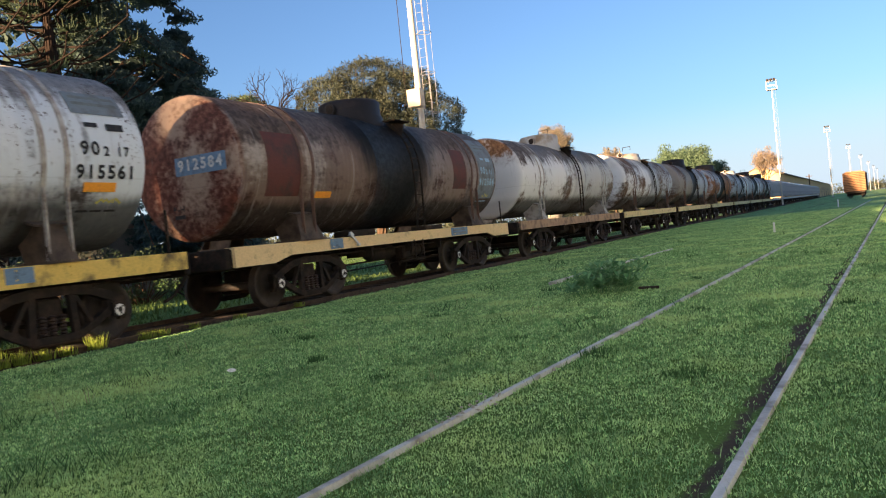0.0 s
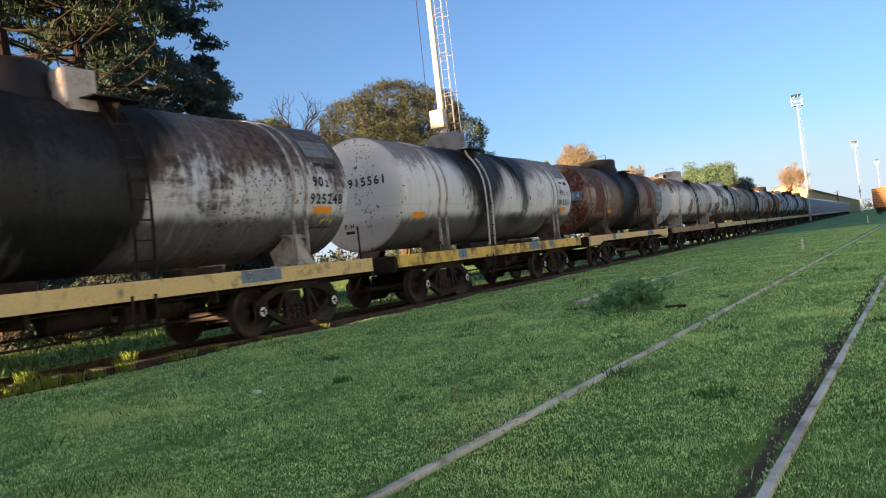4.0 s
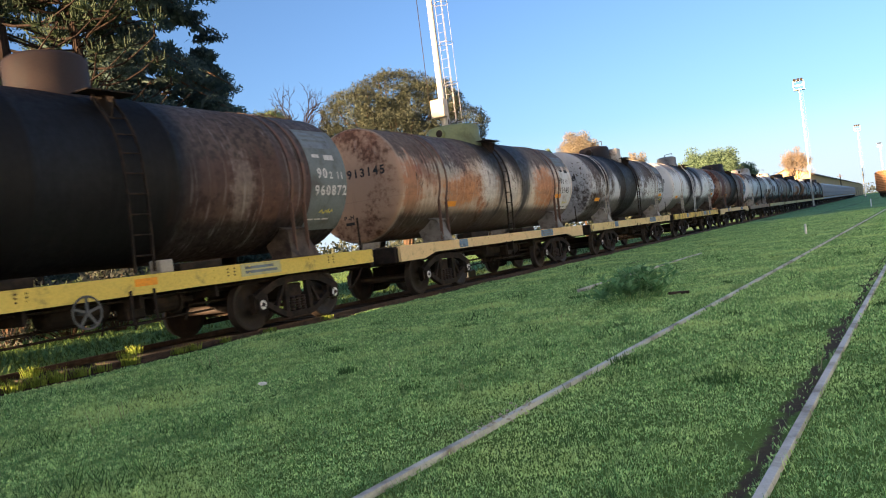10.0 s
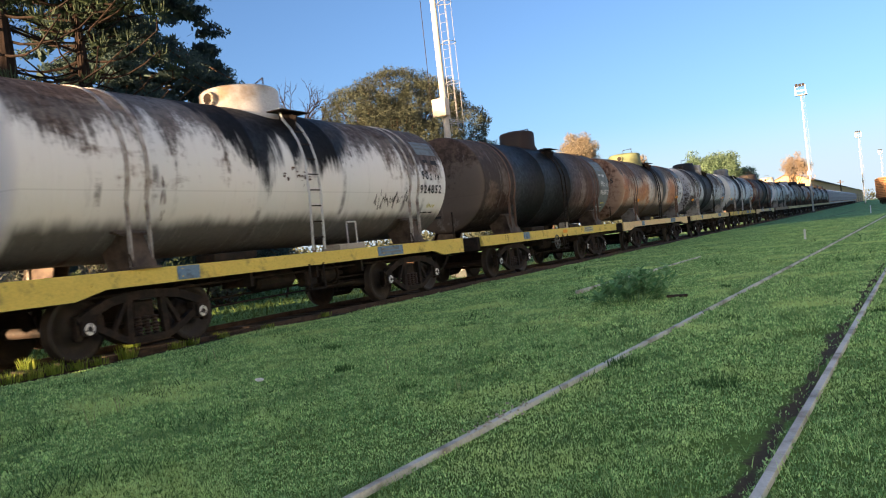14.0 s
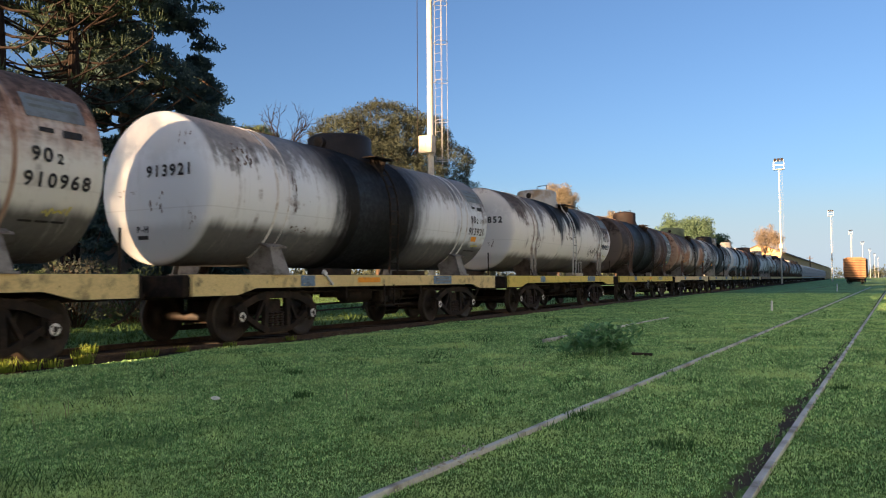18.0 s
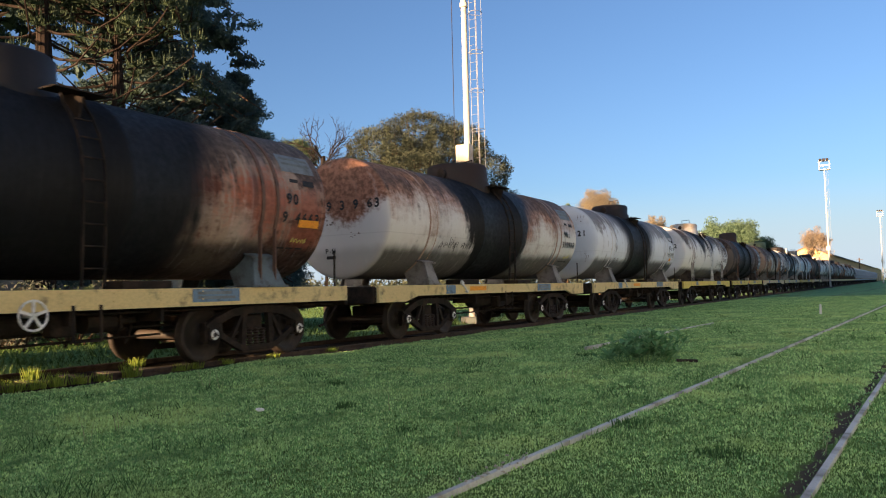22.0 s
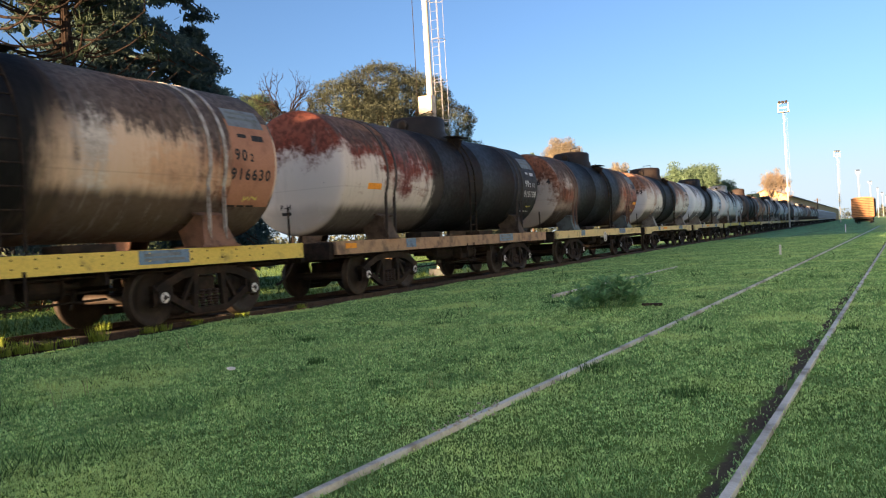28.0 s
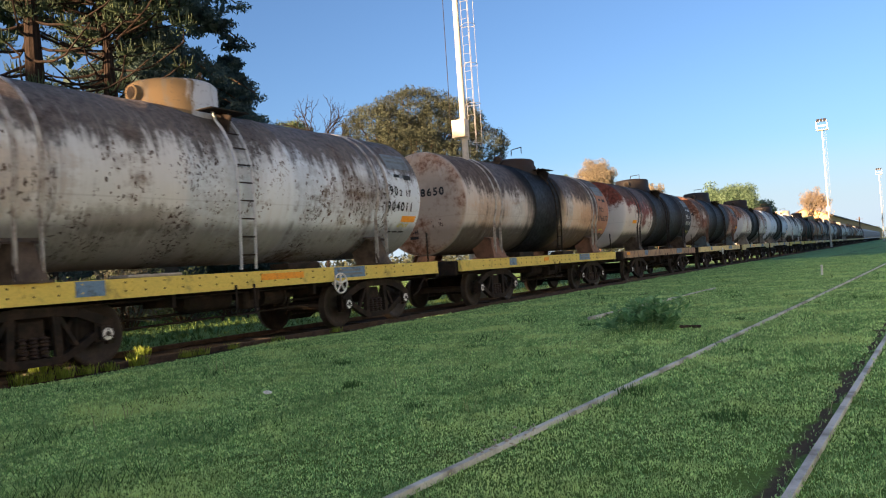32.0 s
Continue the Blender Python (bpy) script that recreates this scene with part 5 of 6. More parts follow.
    if n >= -1:
        part("beam_patch", box(1.292, 1.300, -3.3, -2.85, 1.04, 1.25), M["blue_patch"], w, "blue grey painted patch")
        p0, p1 = (1.35, 2.15) if n == 0 else (2.2, 3.2)
        part("beam_patch", box(1.292, 1.300, p0, p1, 1.04, 1.25), M["faded_beam" if n == 3 else "blue_patch"], w, "faded painted patch" if n == 3 else "blue grey painted patch")
        if n == 0:
            part("beam_patch", box(1.292, 1.300, 3.05, 3.45, 1.04, 1.25), M["blue_patch"], w, "blue grey painted patch")
        if n in (0, 1, 2, 5, 7, 10):
            part("tank_patch", on_shell(plate(0.32 if n == 5 else 0.55, 0.14), *{2: (4.05, 2.33), 7: (4.95, 2.42), 10: (5.0, 2.25)}.get(n, (4.62, 2.30)), 0.016), M["orange_patch"], w, "orange painted bar")
        if n in (-1, 0, 1, 2, 8):
            part("tank_patch", on_shell(plate(0.55, 0.14), *{2: (-3.4, 2.18), 8: (-4.6, 2.45), -1: (-3.3, 2.18)}.get(n, (-5.0, 2.18)), 0.016), M["orange_patch"], w, "orange painted bar")
        m_ink = M[ink]
        slide = {2: -0.20, 3: 0.18, 10: -0.12, 4: -0.05}.get(n, 0.0)
        if top:
            big, _, little = top.partition("  ")
            numerals(w, big[:2], 0.27, m_ink, lambda me, d: on_shell(me, 4.46 + slide + d, 2.83))
            numerals(w, big[2:], 0.19, m_ink, lambda me, d: on_shell(me, 4.73 + slide + d, 2.80), 0.006)
            numerals(w, little, 0.19, m_ink, lambda me, d: on_shell(me, 5.02 + slide + d, 2.80), 0.006)
        if number:
            numerals(w, number, 0.27, m_ink, lambda me, d: on_shell(me, 4.72 + slide + d, 2.50))
            part("chalk_mark", on_shell(scribble(0.4, 0.13, 77 + n), 4.82, 2.12, 0.017), M["yellow_text"], w, "faded yellow chalk mark")
            part("sign_panel", on_shell(plate(0.9, 0.40), 4.75, 3.52), M["faded_blue"], w, "faded pale sign panel")
            for k in range(2):
                part("panel_bar", on_shell(plate(0.76, 0.055, 8, 2), 4.75, 3.50 + 0.10 * k, 0.018), M["grey_panel"], w)
            part("mark", on_shell(plate(0.30, 0.11), 4.95, 3.16), m_ink, w)
            part("mark", on_shell(plate(0.22, 0.07), 4.55, 3.18), m_ink, w)
            for k in range(3):
                part("data_bar", on_shell(plate(0.20, 0.035, 4, 2), 4.40 + 0.24 * k, 1.98, 0.017), m_ink, w)
            for k in range(2):
                part("beam_bar", box(1.300, 1.304, p0 + 0.1, p1 - 0.1 - 0.1 * k, 1.085 + 0.075 * k, 1.13 + 0.075 * k), M["faded_blue"], w)
        for k, (ys, zs, ln, ht) in enumerate(SCRIBBLES.get(n, ())):
            part("scribble", on_shell(scribble(ln, ht, 10 * n + k), ys, zs, 0.013), M["ink"], w, "hand-painted scribble")
        for k, (xs, zs, wd, ht) in enumerate(END_SCUFFS.get(n, ())):
            tagged(part("scuff", on_end(blotch(wd, ht, 40 * n + k), xs, zs, 0.008), M["scuff"], w), "dark scuffed flecks", kind="stuff")
        for k, (ys, zs, wd, ht) in enumerate(SIDE_SCUFFS.get(n, ())):
            tagged(part("scuff", on_shell(blotch(wd, ht, 90 * n + k, 30 if n == 10 else 16, 0.5 if n == 10 else 1.0), ys, zs, 0.006), M["scuff"], w), "dark flecks of lost paint", kind="stuff")
        for k, (ys, zs, wd, ht) in enumerate(DOTS.get(n, ())):
            tagged(part("scuff", on_shell(blotch(wd, ht, 500 + 90 * n + k, 60, 0.28), ys, zs, 0.006), M["scuff"], w), "small dark specks of lost paint", kind="stuff")
        if n in (-1, 5, 6):
            part("crank_handle", bar((1.33, -2.55, 1.30), (1.34, -2.30, 1.06), 0.02, 0.045, bar((1.33, -2.62, 1.33), (1.33, -2.52, 1.27), 0.05, 0.09, rod((1.28, -2.32, 1.08), (1.36, -2.32, 1.08), 0.03, 8))), M["steel"], w, "bent steel brake crank")
        if n in BEAM_BARS:
            part("beam_patch", box(1.292, 1.301, *BEAM_BARS[n], 1.10, 1.21), M["orange_patch"], w, "orange painted bar")
        if n in (3, 9, 10):
            bm = bmesh.new()
            for y0 in (-4.6, -1.75, 1.9, 4.6) if n == 3 else np.arange(-4.9, 5.2, 0.34):
                for dy, z in [(q, z) for q in (0.0, 0.15) for z in (1.09, 1.145, 1.20)] if n == 3 else ((0.0, 1.085), (0.0, 1.205)):
                    rod((1.285, y0 + dy, z), (1.298, y0 + dy, z), 0.015, 6, bm)
            tagged(part("rivets", bm, M["black_iron"], w), "dark rivet heads on the beam", kind="stuff")
        for ys, zs, wd, ht, pm in SIDE_PANELS.get(n, ()):
            part("side_panel", on_shell(plate(wd, ht, 8, 16), ys, zs, 0.005), M[pm], w, "maroon repainted patch")
        if n in FRONT_PANELS:
            y0, z0, pw, ph, pm = FRONT_PANELS[n]
            part("front_panel", on_shell(plate(pw, ph, 10, 24), y0, z0, 0.006), M[pm], w, "painted panel behind the number")
        if end:
            if n == -1:
                part("number_plate", on_end(plate(1.22, 0.34), 0.42, 2.84, 0.010), M["blue_patch"], w, "blue painted number patch")
            numerals(w, end, 0.28, M["white_ink"] if n == -1 else m_ink, lambda me, d: on_end(me, {1: 0.25, 9: 0.25}.get(n, 0.42) + d, 2.84 if n == -1 else 3.06, 0.018), 0.009, 1.1)
        numerals(w, "P-H", 0.15, M["ink"], lambda me, d: on_end(me, -0.22 + d, 2.06), 0.005)
        part("mark", on_end(plate(0.26, 0.07), -0.20, 1.92), M["ink"], w)
        # grab rails at the frame's ends and little boxes on the deck
        for yy in (5.85,):
            part("grab_rail", bar((1.2, yy, 1.25), (1.2, yy, 1.95), 0.03, 0.03), M["black_iron"], w)
        part("foot_step", bar((1.31, lad + 0.36, 0.55), (1.31, lad + 0.36, 1.05), 0.02, 0.04, bar((1.31, lad - 0.06, 0.55), (1.31, lad - 0.06, 1.05), 0.02, 0.04, bar((1.31, lad - 0.06, 0.56), (1.31, lad + 0.36, 0.56), 0.04, 0.02))), M["black_iron"], w)
        part("deck_box", box(0.75, 1.2, -2.4, -1.4, 1.262, 1.31 if n == 10 else 1.40, 0.015), M["kerb" if n == 10 else "black_iron"], w)
        part("deck_box", box(0.75, 1.2, 1.0, 1.9, 1.262, 1.38, 0.015), M["kerb" if n == 4 else "black_iron"], w)
        if n == 3:
            part("deck_box", box(0.95, 1.2, 0.62, 0.88, 1.262, 1.46, 0.015), M["kerb"], w, "small pale grey box")
        if n == 4:
            part("grab_rail", rod((1.2, 1.30, 1.38), (1.2, 1.30, 1.82), 0.016, 8, rod((1.2, 1.30, 1.82), (1.2, 1.62, 1.82), 0.016, 8, rod((1.2, 1.62, 1.82), (1.2, 1.62, 1.38), 0.016, 8))), M["steel"], w, "white bent grab rail on the deck")

# ---- pale hopper wagons at the head of the train ----
def hopper_wagon():
    w = thing("hopper_wagon", label="pale grey covered hopper wagon far down the line", category="hopper wagon", group="hopper wagons of the train")
    part("body", outline([(-1.4, 1.5), (-1.45, 1.9), (-1.45, 3.6), (-1.0, 3.95), (1.0, 3.95), (1.45, 3.6), (1.45, 1.9), (1.4, 1.5)], -5.9, 5.9, "Y"), M["silver"], w)
    rib = mesh_of(box(1.45, 1.52, -0.06, 0.06, 1.5, 3.6), "rib")
    for y in np.arange(-5.6, 5.7, 1.12):
        part("rib", rib, M["silver"], w).location = (0, y, 0)
    for y in (-4, -1.4, 1.4, 4):
        part("hatch", lathe([(0.0, 4.12), (0.4, 4.1), (0.45, 3.9)], 12, "Z"), M["mast"], w).location = (0, y, 0)
    part("side_beam", box(1.2, 1.32, -6.1, 6.1, 1.0, 1.3), M["silver"], w)
    part("centre_sill", SILL, M["black_iron"], w)
    running_gear(w, (-3.9, 3.9))
    return w


first = hopper_wagon()
for n in range(-22, -8):
    w = first if n == -22 else copy_thing(first, Matrix())
    wagons[n] = w
    w.location = (TRAIN_X, LEAD0 - BEAM - n * PITCH, 0)

# ---- masts ----
def mast(x, y, height=18.5, near=False, caged=False):
    w = thing("floodlight_mast", pose(x, y, 0), label="tall white floodlight mast with a caged ladder" if caged else "tall white floodlight mast", category="mast", group="floodlight masts along the yard")
    bm = bmesh.new()
    zs = [0, 5.5, 11, height - 1.2]
    for a, b, r in zip(zs, zs[1:], (0.130, 0.115, 0.100)):
        rod((0, 0, a), (0, 0, b), r, 16, bm, r - 0.02)
        rod((0, 0, b - 0.1), (0, 0, b + 0.05), r + 0.02, 16, bm)
    part("pole", bm, M["mast"], w)
    part("foot", box(-0.3, 0.3, -0.3, 0.3, -0.1, 0.22, 0.03), M["hut"], w, "grey concrete footing")
    bm = bmesh.new()
    for sx in (-0.7, 0.7):
        for sy in (-0.5, 0.5):
            bar((sx, sy, height - 1.3), (sx, sy, height), 0.07, 0.07, bm)
    for z in (height - 1.3, height - 0.65, height):
        for s in (-0.5, 0.5):
            bar((-0.7, s, z), (0.7, s, z), 0.07, 0.07, bm)
        for s in (-0.7, 0.7):
            bar((s, -0.5, z), (s, 0.5, z), 0.07, 0.07, bm)
    box(-0.7, 0.7, -0.5, 0.5, height - 1.33, height - 1.27, bm=bm)
    part("head_frame", bm, M["mast"], w)
    for k in (-0.45, 0.0, 0.45):
        part("floodlight", box(k - 0.18, k + 0.18, -0.6, -0.35, height - 0.05, height + 0.3, 0.02), M["black_iron"], w)
    if near:
        part("control_box", box(-0.25, 0.25, -0.42, -0.10, 5.45, 6.05, 0.02), M["mast_box"], w, "cream metal box on the pole")
        bm = bmesh.new()
        for s in (0.22, 0.46):
            bar((s, -0.05, 4.9), (s, -0.05, height - 1), 0.014, 0.014, bm)
        lad = part("ladder", bm, M["mast_ladder"], w)
        rung = mesh_of(rod((0.22, -0.05, 0), (0.46, -0.05, 0), 0.006, 6), "rung")
        for z in np.arange(5.0, height - 1, 0.30):
            part("rung", rung, M["mast_ladder"], lad).location = (0, 0, z)
        if not caged:
            return w
        bm = bmesh.new()
        for k in range(10):
            a, b = math.pi * k / 9 - math.pi / 2, math.pi * (k + 1) / 9 - math.pi / 2
            if k < 9:
                rod((0.46 + 0.23 * math.cos(a), -0.05 + 0.28 * math.sin(a), 0), (0.46 + 0.23 * math.cos(b), -0.05 + 0.28 * math.sin(b), 0), 0.008, 6, bm)
        bar((0.15, -0.05, 0), (0.46, -0.33, 0), 0.014, 0.014, bm)
        bar((0.15, -0.05, 0), (0.46, 0.23, 0), 0.014, 0.014, bm)
        hoop = mesh_of(bm, "cage_hoop")
        for z in np.arange(5.2, height - 1, 1.35):
            part("cage_hoop", hoop, M["mast_ladder"], lad).location = (0, 0, z)
        for cx, cy in ((0.69, -0.05), (0.60, -0.26)):
            part("cage_bar", bar((cx, cy, 5.0), (cx, cy, height - 1), 0.010, 0.008), M["mast_ladder"], lad)
        part("cable", rod((-0.45, -0.1, 6.0), (-0.40, -0.1, height - 1), 0.012, 5), M["black_iron"], w)
    return w


for k, y in enumerate((23.5, 126.0, 230.0, 332.0, 445.0, 563.0, 680.0, 800.0)):
    mast(-12.62 if k == 0 else -8.9 + 0.0471 * (y - 126.0), y, 18.5, k < 4, k == 0)


# ---- trees ----
def limbs(bm, start, way, length, radius, depth, rnd, tips, droop=0.0, spread=0.6, kids=3):
    """Branches that fork; their ends go into tips."""
    pts, p, d = [start], start.copy(), way.normalized()
    for k in range(4):
        d = (d + Vector((rnd.uniform(-1, 1), rnd.uniform(-1, 1), rnd.uniform(-1, 1))) * 0.16 + Vector((0, 0, droop))).normalized()
        p = p + d * length / 4
        pts.append(p.copy())
    tube(pts, [radius * (1 - 0.14 * k) for k in range(5)], bm, 6 if radius > 0.06 else 4)
    if depth == 0:
        tips.append(p.copy())
        tips.append(pts[2].copy())
        return
    for k in range(kids):
        q = d.to_track_quat("Z", "Y")
        a = 2 * math.pi * (k + rnd.random()) / kids
        w = q @ Vector((math.cos(a) * spread, math.sin(a) * spread, 1.0))
        limbs(bm, pts[-1] if k < kids - 1 else pts[3], w, length * rnd.uniform(0.6, 0.85), radius * 0.52, depth - 1, rnd, tips, droop, spread, kids)


def leaves(centres, per, spread, size, seed, flat=1.0, slim=0.45):
    """Loose leaf faces in clumps round the centres, as one mesh."""
    g = np.random.default_rng(seed)
    c = np.repeat(np.array([tuple(v) for v in centres]), per, axis=0)
    n = len(c)
    off = g.normal(size=(n, 3))
    off *= (spread * g.random(n) ** 0.5 / np.linalg.norm(off, axis=1))[:, None]
    off[:, 2] *= flat
    p = c + off
    u = g.normal(size=(n, 3))
    u /= np.linalg.norm(u, axis=1)[:, None]
    v = np.cross(u, g.normal(size=(n, 3)))
    v /= np.linalg.norm(v, axis=1)[:, None]
    s = size * (0.6 + 0.8 * g.random(n))[:, None]
    q = np.stack([p - u * s, p - v * s * slim, p + u * s, p + v * s * slim], 1)
    return soup("leaves", q.reshape(-1, 3), 4)


def broadleaf(x, y, height, width, leaf, barkm, label, seed, per=45, size=0.16, trunk=0.35, fork=0.25, name="tree", depth=3, spread=0.75):
    rnd = random.Random(seed)
    w = thing(name, pose(x, y, 0, 0, 0, rnd.uniform(0, 360)), label=label, category="tree")
    bm = bmesh.new()
    tips = []
    h0 = height * fork
    tube([Vector((0, 0, -0.2)), Vector((0.05, 0, h0 * 0.5)), Vector((0, 0.05, h0))], [trunk, trunk * 0.8, trunk * 0.7], bm, 10)
    for k in range(6):
        a = 2 * math.pi * (k + rnd.random() * 0.6) / 6
        out = width / 2 / max(0.1, height - h0) * rnd.uniform(0.5, 1.25)
        limbs(bm, Vector((0, 0, h0 * rnd.uniform(0.85, 1.0))), Vector((math.cos(a) * out, math.sin(a) * out, 1.0)), (height - h0) * 0.40, trunk * 0.45, depth - 1, rnd, tips, 0.0, spread, 3)
    # fit the crown into its height and width
    zt = max(t.z for t in tips)
    rt = max(math.hypot(t.x, t.y) for t in tips)
    kz, kr = (height - h0 - 0.5) / max(0.1, zt - h0), (width / 2 - 0.4) / rt
    def fit(p):
        if p.z <= h0 * 0.9:
            return p
        f = min(1.0, (p.z - h0 * 0.9) / (0.3 * h0 + 0.5))
        k = 1 + (kr - 1) * f
        return Vector((p.x * k, p.y * k, h0 + (p.z - h0) * kz if p.z > h0 else p.z))
    for v in bm.verts:
        v.co = fit(v.co)
    tips = [fit(t) for t in tips]
    part("trunk", bm, barkm, w)
    if leaf is not None:
        me = leaves(tips, per, width * 0.10, size, seed)
        part("crown", me, leaf, w)
    return w


def lobed_tree(x, y, height, width, lobes, leaf, barkm, label, seed, trunk=0.5, fork=0.3, per=2600, size=0.13):
    """A broad old tree: forked limbs that carry rounded clumps of leaves; lobes are (across, along, up, radius) in parts of the width."""
    rnd = random.Random(seed)
    g = np.random.default_rng(seed)
    w = thing("tree", pose(x, y, 0, 0, 0, -math.degrees(math.atan2(x, y))), label=label, category="tree")
    bm = bmesh.new()
    h0 = height * fork
    tube([Vector((0, 0, -0.2)), Vector((0.1, 0, h0 * 0.6)), Vector((0, 0, h0))], [trunk, trunk * 0.85, trunk * 0.8], bm, 10)
    ps = []
    for lx, ly, lz, lr in lobes:
        c = Vector((lx * width, ly * width, lz * height))
        r = lr * width
        base = Vector((0, 0, h0 * rnd.uniform(0.8, 1.0)))
        mid = base.lerp(c, 0.55) + Vector((rnd.uniform(-0.5, 0.5), rnd.uniform(-0.5, 0.5), -0.4))
        tube([base, mid, c], [trunk * 0.42, trunk * 0.28, trunk * 0.12], bm, 6)
        for k in range(9):
            a, e = rnd.uniform(0, 6.28), rnd.uniform(-0.3, 1.4)
            tip = c + Vector((math.cos(a) * math.cos(e), math.sin(a) * math.cos(e), 0.7 * math.sin(e))) * r * 0.9
            tube([mid.lerp(c, 0.6), mid.lerp(tip, 0.6), tip], [trunk * 0.12, 0.04, 0.015], bm, 4)
        n = int(per * (lr / 0.2) ** 2)
        d = g.normal(size=(n, 3))
        d /= np.linalg.norm(d, axis=1)[:, None]
        d = d[d[:, 2] > -0.55]
        bumps = 1 + 0.10 * np.sin(d[:, 0] * 7 + seed + lx * 9) * np.sin(d[:, 1] * 6 + lz * 7) + 0.08 * np.sin(d[:, 2] * 13 + lx * 20) + 0.05 * np.sin(d[:, 0] * 17) * np.sin(d[:, 2] * 19)
        q = d * (r * bumps * (0.80 + 0.22 * g.random(len(d)) ** 0.6))[:, None]
        q[:, 2] *= 0.72
        ps.append(q + np.array(c))
    p = np.concatenate(ps)
    keep = np.sin(p[:, 0] * 1.9 + 1) * np.sin(p[:, 1] * 1.7) * np.sin(p[:, 2] * 2.3 + 2) < 0.42
    p = p[keep]
    part("trunk", bm, barkm, w)
    part("crown", leaves(p, 9, 0.25, size * 0.5, seed), leaf, w)
    return w


def bare_tree(x, y, height, width, seed):
    """A leafless tree: short stem, crooked limbs that fork again and again."""
    rnd = random.Random(seed)
    w = thing("bare_tree", pose(x, y, 0), label="leafless tree with dark spreading twigs", category="tree")
    bm = bmesh.new()
    h0 = height * 0.79
    tube([Vector((0, 0, -0.2)), Vector((0.1, 0, h0 * 0.5)), Vector((-0.1, 0, h0))], [0.30, 0.24, 0.2], bm, 8)
    def fork(p, d, length, radius, depth):
        q = p + d * length * 0.5 + Vector((rnd.uniform(-1, 1), rnd.uniform(-1, 1), rnd.uniform(-0.6, 0.6))) * length * 0.10
        r = q + (d + Vector((rnd.uniform(-0.5, 0.5), rnd.uniform(-0.5, 0.5), rnd.uniform(-0.2, 0.3)))).normalized() * length * 0.5
        tube([p, q, r], [radius, radius * 0.8, radius * 0.62], bm, 5 if depth > 1 else 4)
        if depth == 0:
            return
        for k in range(3):
            side = Vector((rnd.uniform(-1, 1), rnd.uniform(-1, 1), rnd.uniform(-0.35, 0.75)))
            fork(r if k else q, (d * 0.75 + side * 0.85).normalized(), length * rnd.uniform(0.62, 0.85), radius * 0.6, depth - 1)
    for k in range(6):
        a = 2 * math.pi * (k + rnd.random() * 0.5) / 6
        fork(Vector((-0.1, 0, h0 * rnd.uniform(0.86, 1.0))), Vector((math.cos(a), math.sin(a), 0.55)).normalized(), (height - h0) * 0.40, 0.085, 4)
    far = max(math.hypot(v.co.x, v.co.y) for v in bm.verts)
    top = max(v.co.z for v in bm.verts)
    for v in bm.verts:
        if v.co.z > h0:
            v.co.z = h0 + (v.co.z - h0) * (height - h0) / (top - h0)
        v.co.x *= width / 2 / far
        v.co.y *= width / 2 / far
    part("trunk", bm, M["grey_bark"], w)
    return w


def conifer(x, y, height, radius, leaf, barkm, label, seed, bare=0.1, tiers=34, droop=-0.25, per=26, size=0.22, gap=0.0, name="conifer_tree"):
    rnd = random.Random(seed)
    w = thing(name, pose(x, y, 0), label=label, category="tree")
    bm = bmesh.new()
    tube([Vector((0, 0, -0.2)), Vector((0.1, 0, height * 0.35)), Vector((0, 0.1, height * 0.7)), Vector((0, 0, height))], [0.30, 0.24, 0.14, 0.03], bm, 10)
    cs = []
    for k in range(tiers):
        f = k / (tiers - 1)
        z = height * (bare + (0.99 - bare) * f)
        reach = radius * (1 - f) ** 0.75 * rnd.uniform(0.8, 1.1) + 0.25
        for j in range(rnd.randint(5, 7)):
            if rnd.random() < gap:
                continue
            a = rnd.uniform(0, 2 * math.pi)
            r = reach * rnd.uniform(0.75, 1.12)
            p0 = Vector((0, 0, z))
            p1 = Vector((math.cos(a) * r * 0.5, math.sin(a) * r * 0.5, z + r * 0.10))
            p2 = Vector((math.cos(a) * r, math.sin(a) * r, z + r * droop))
            tube([p0, p1, p2], [0.05 + 0.012 * r, 0.04, 0.015], bm, 4)
            steps = max(3, int(r * 2.2))
            for s in range(1, steps + 1):
                t = s / steps
                p = p0.lerp(p1, t * 2) if t < 0.5 else p1.lerp(p2, t * 2 - 1)
                if t > 0.25:
                    cs.append(p + Vector((rnd.uniform(-0.2, 0.2), rnd.uniform(-0.2, 0.2), rnd.uniform(-0.15, 0.1))))
    part("trunk", bm, barkm, w)
    part("crown", leaves(cs, per * 4, 0.42, size * 0.5, seed, 0.42, 0.34), leaf, w)
    part("inner_crown", leaves([c * 0.86 + Vector((0, 0, c.z * 0.14)) for c in cs], 7, 0.35, size * 1.5, seed + 1, 0.5, 0.5), leaf, w)
    return w


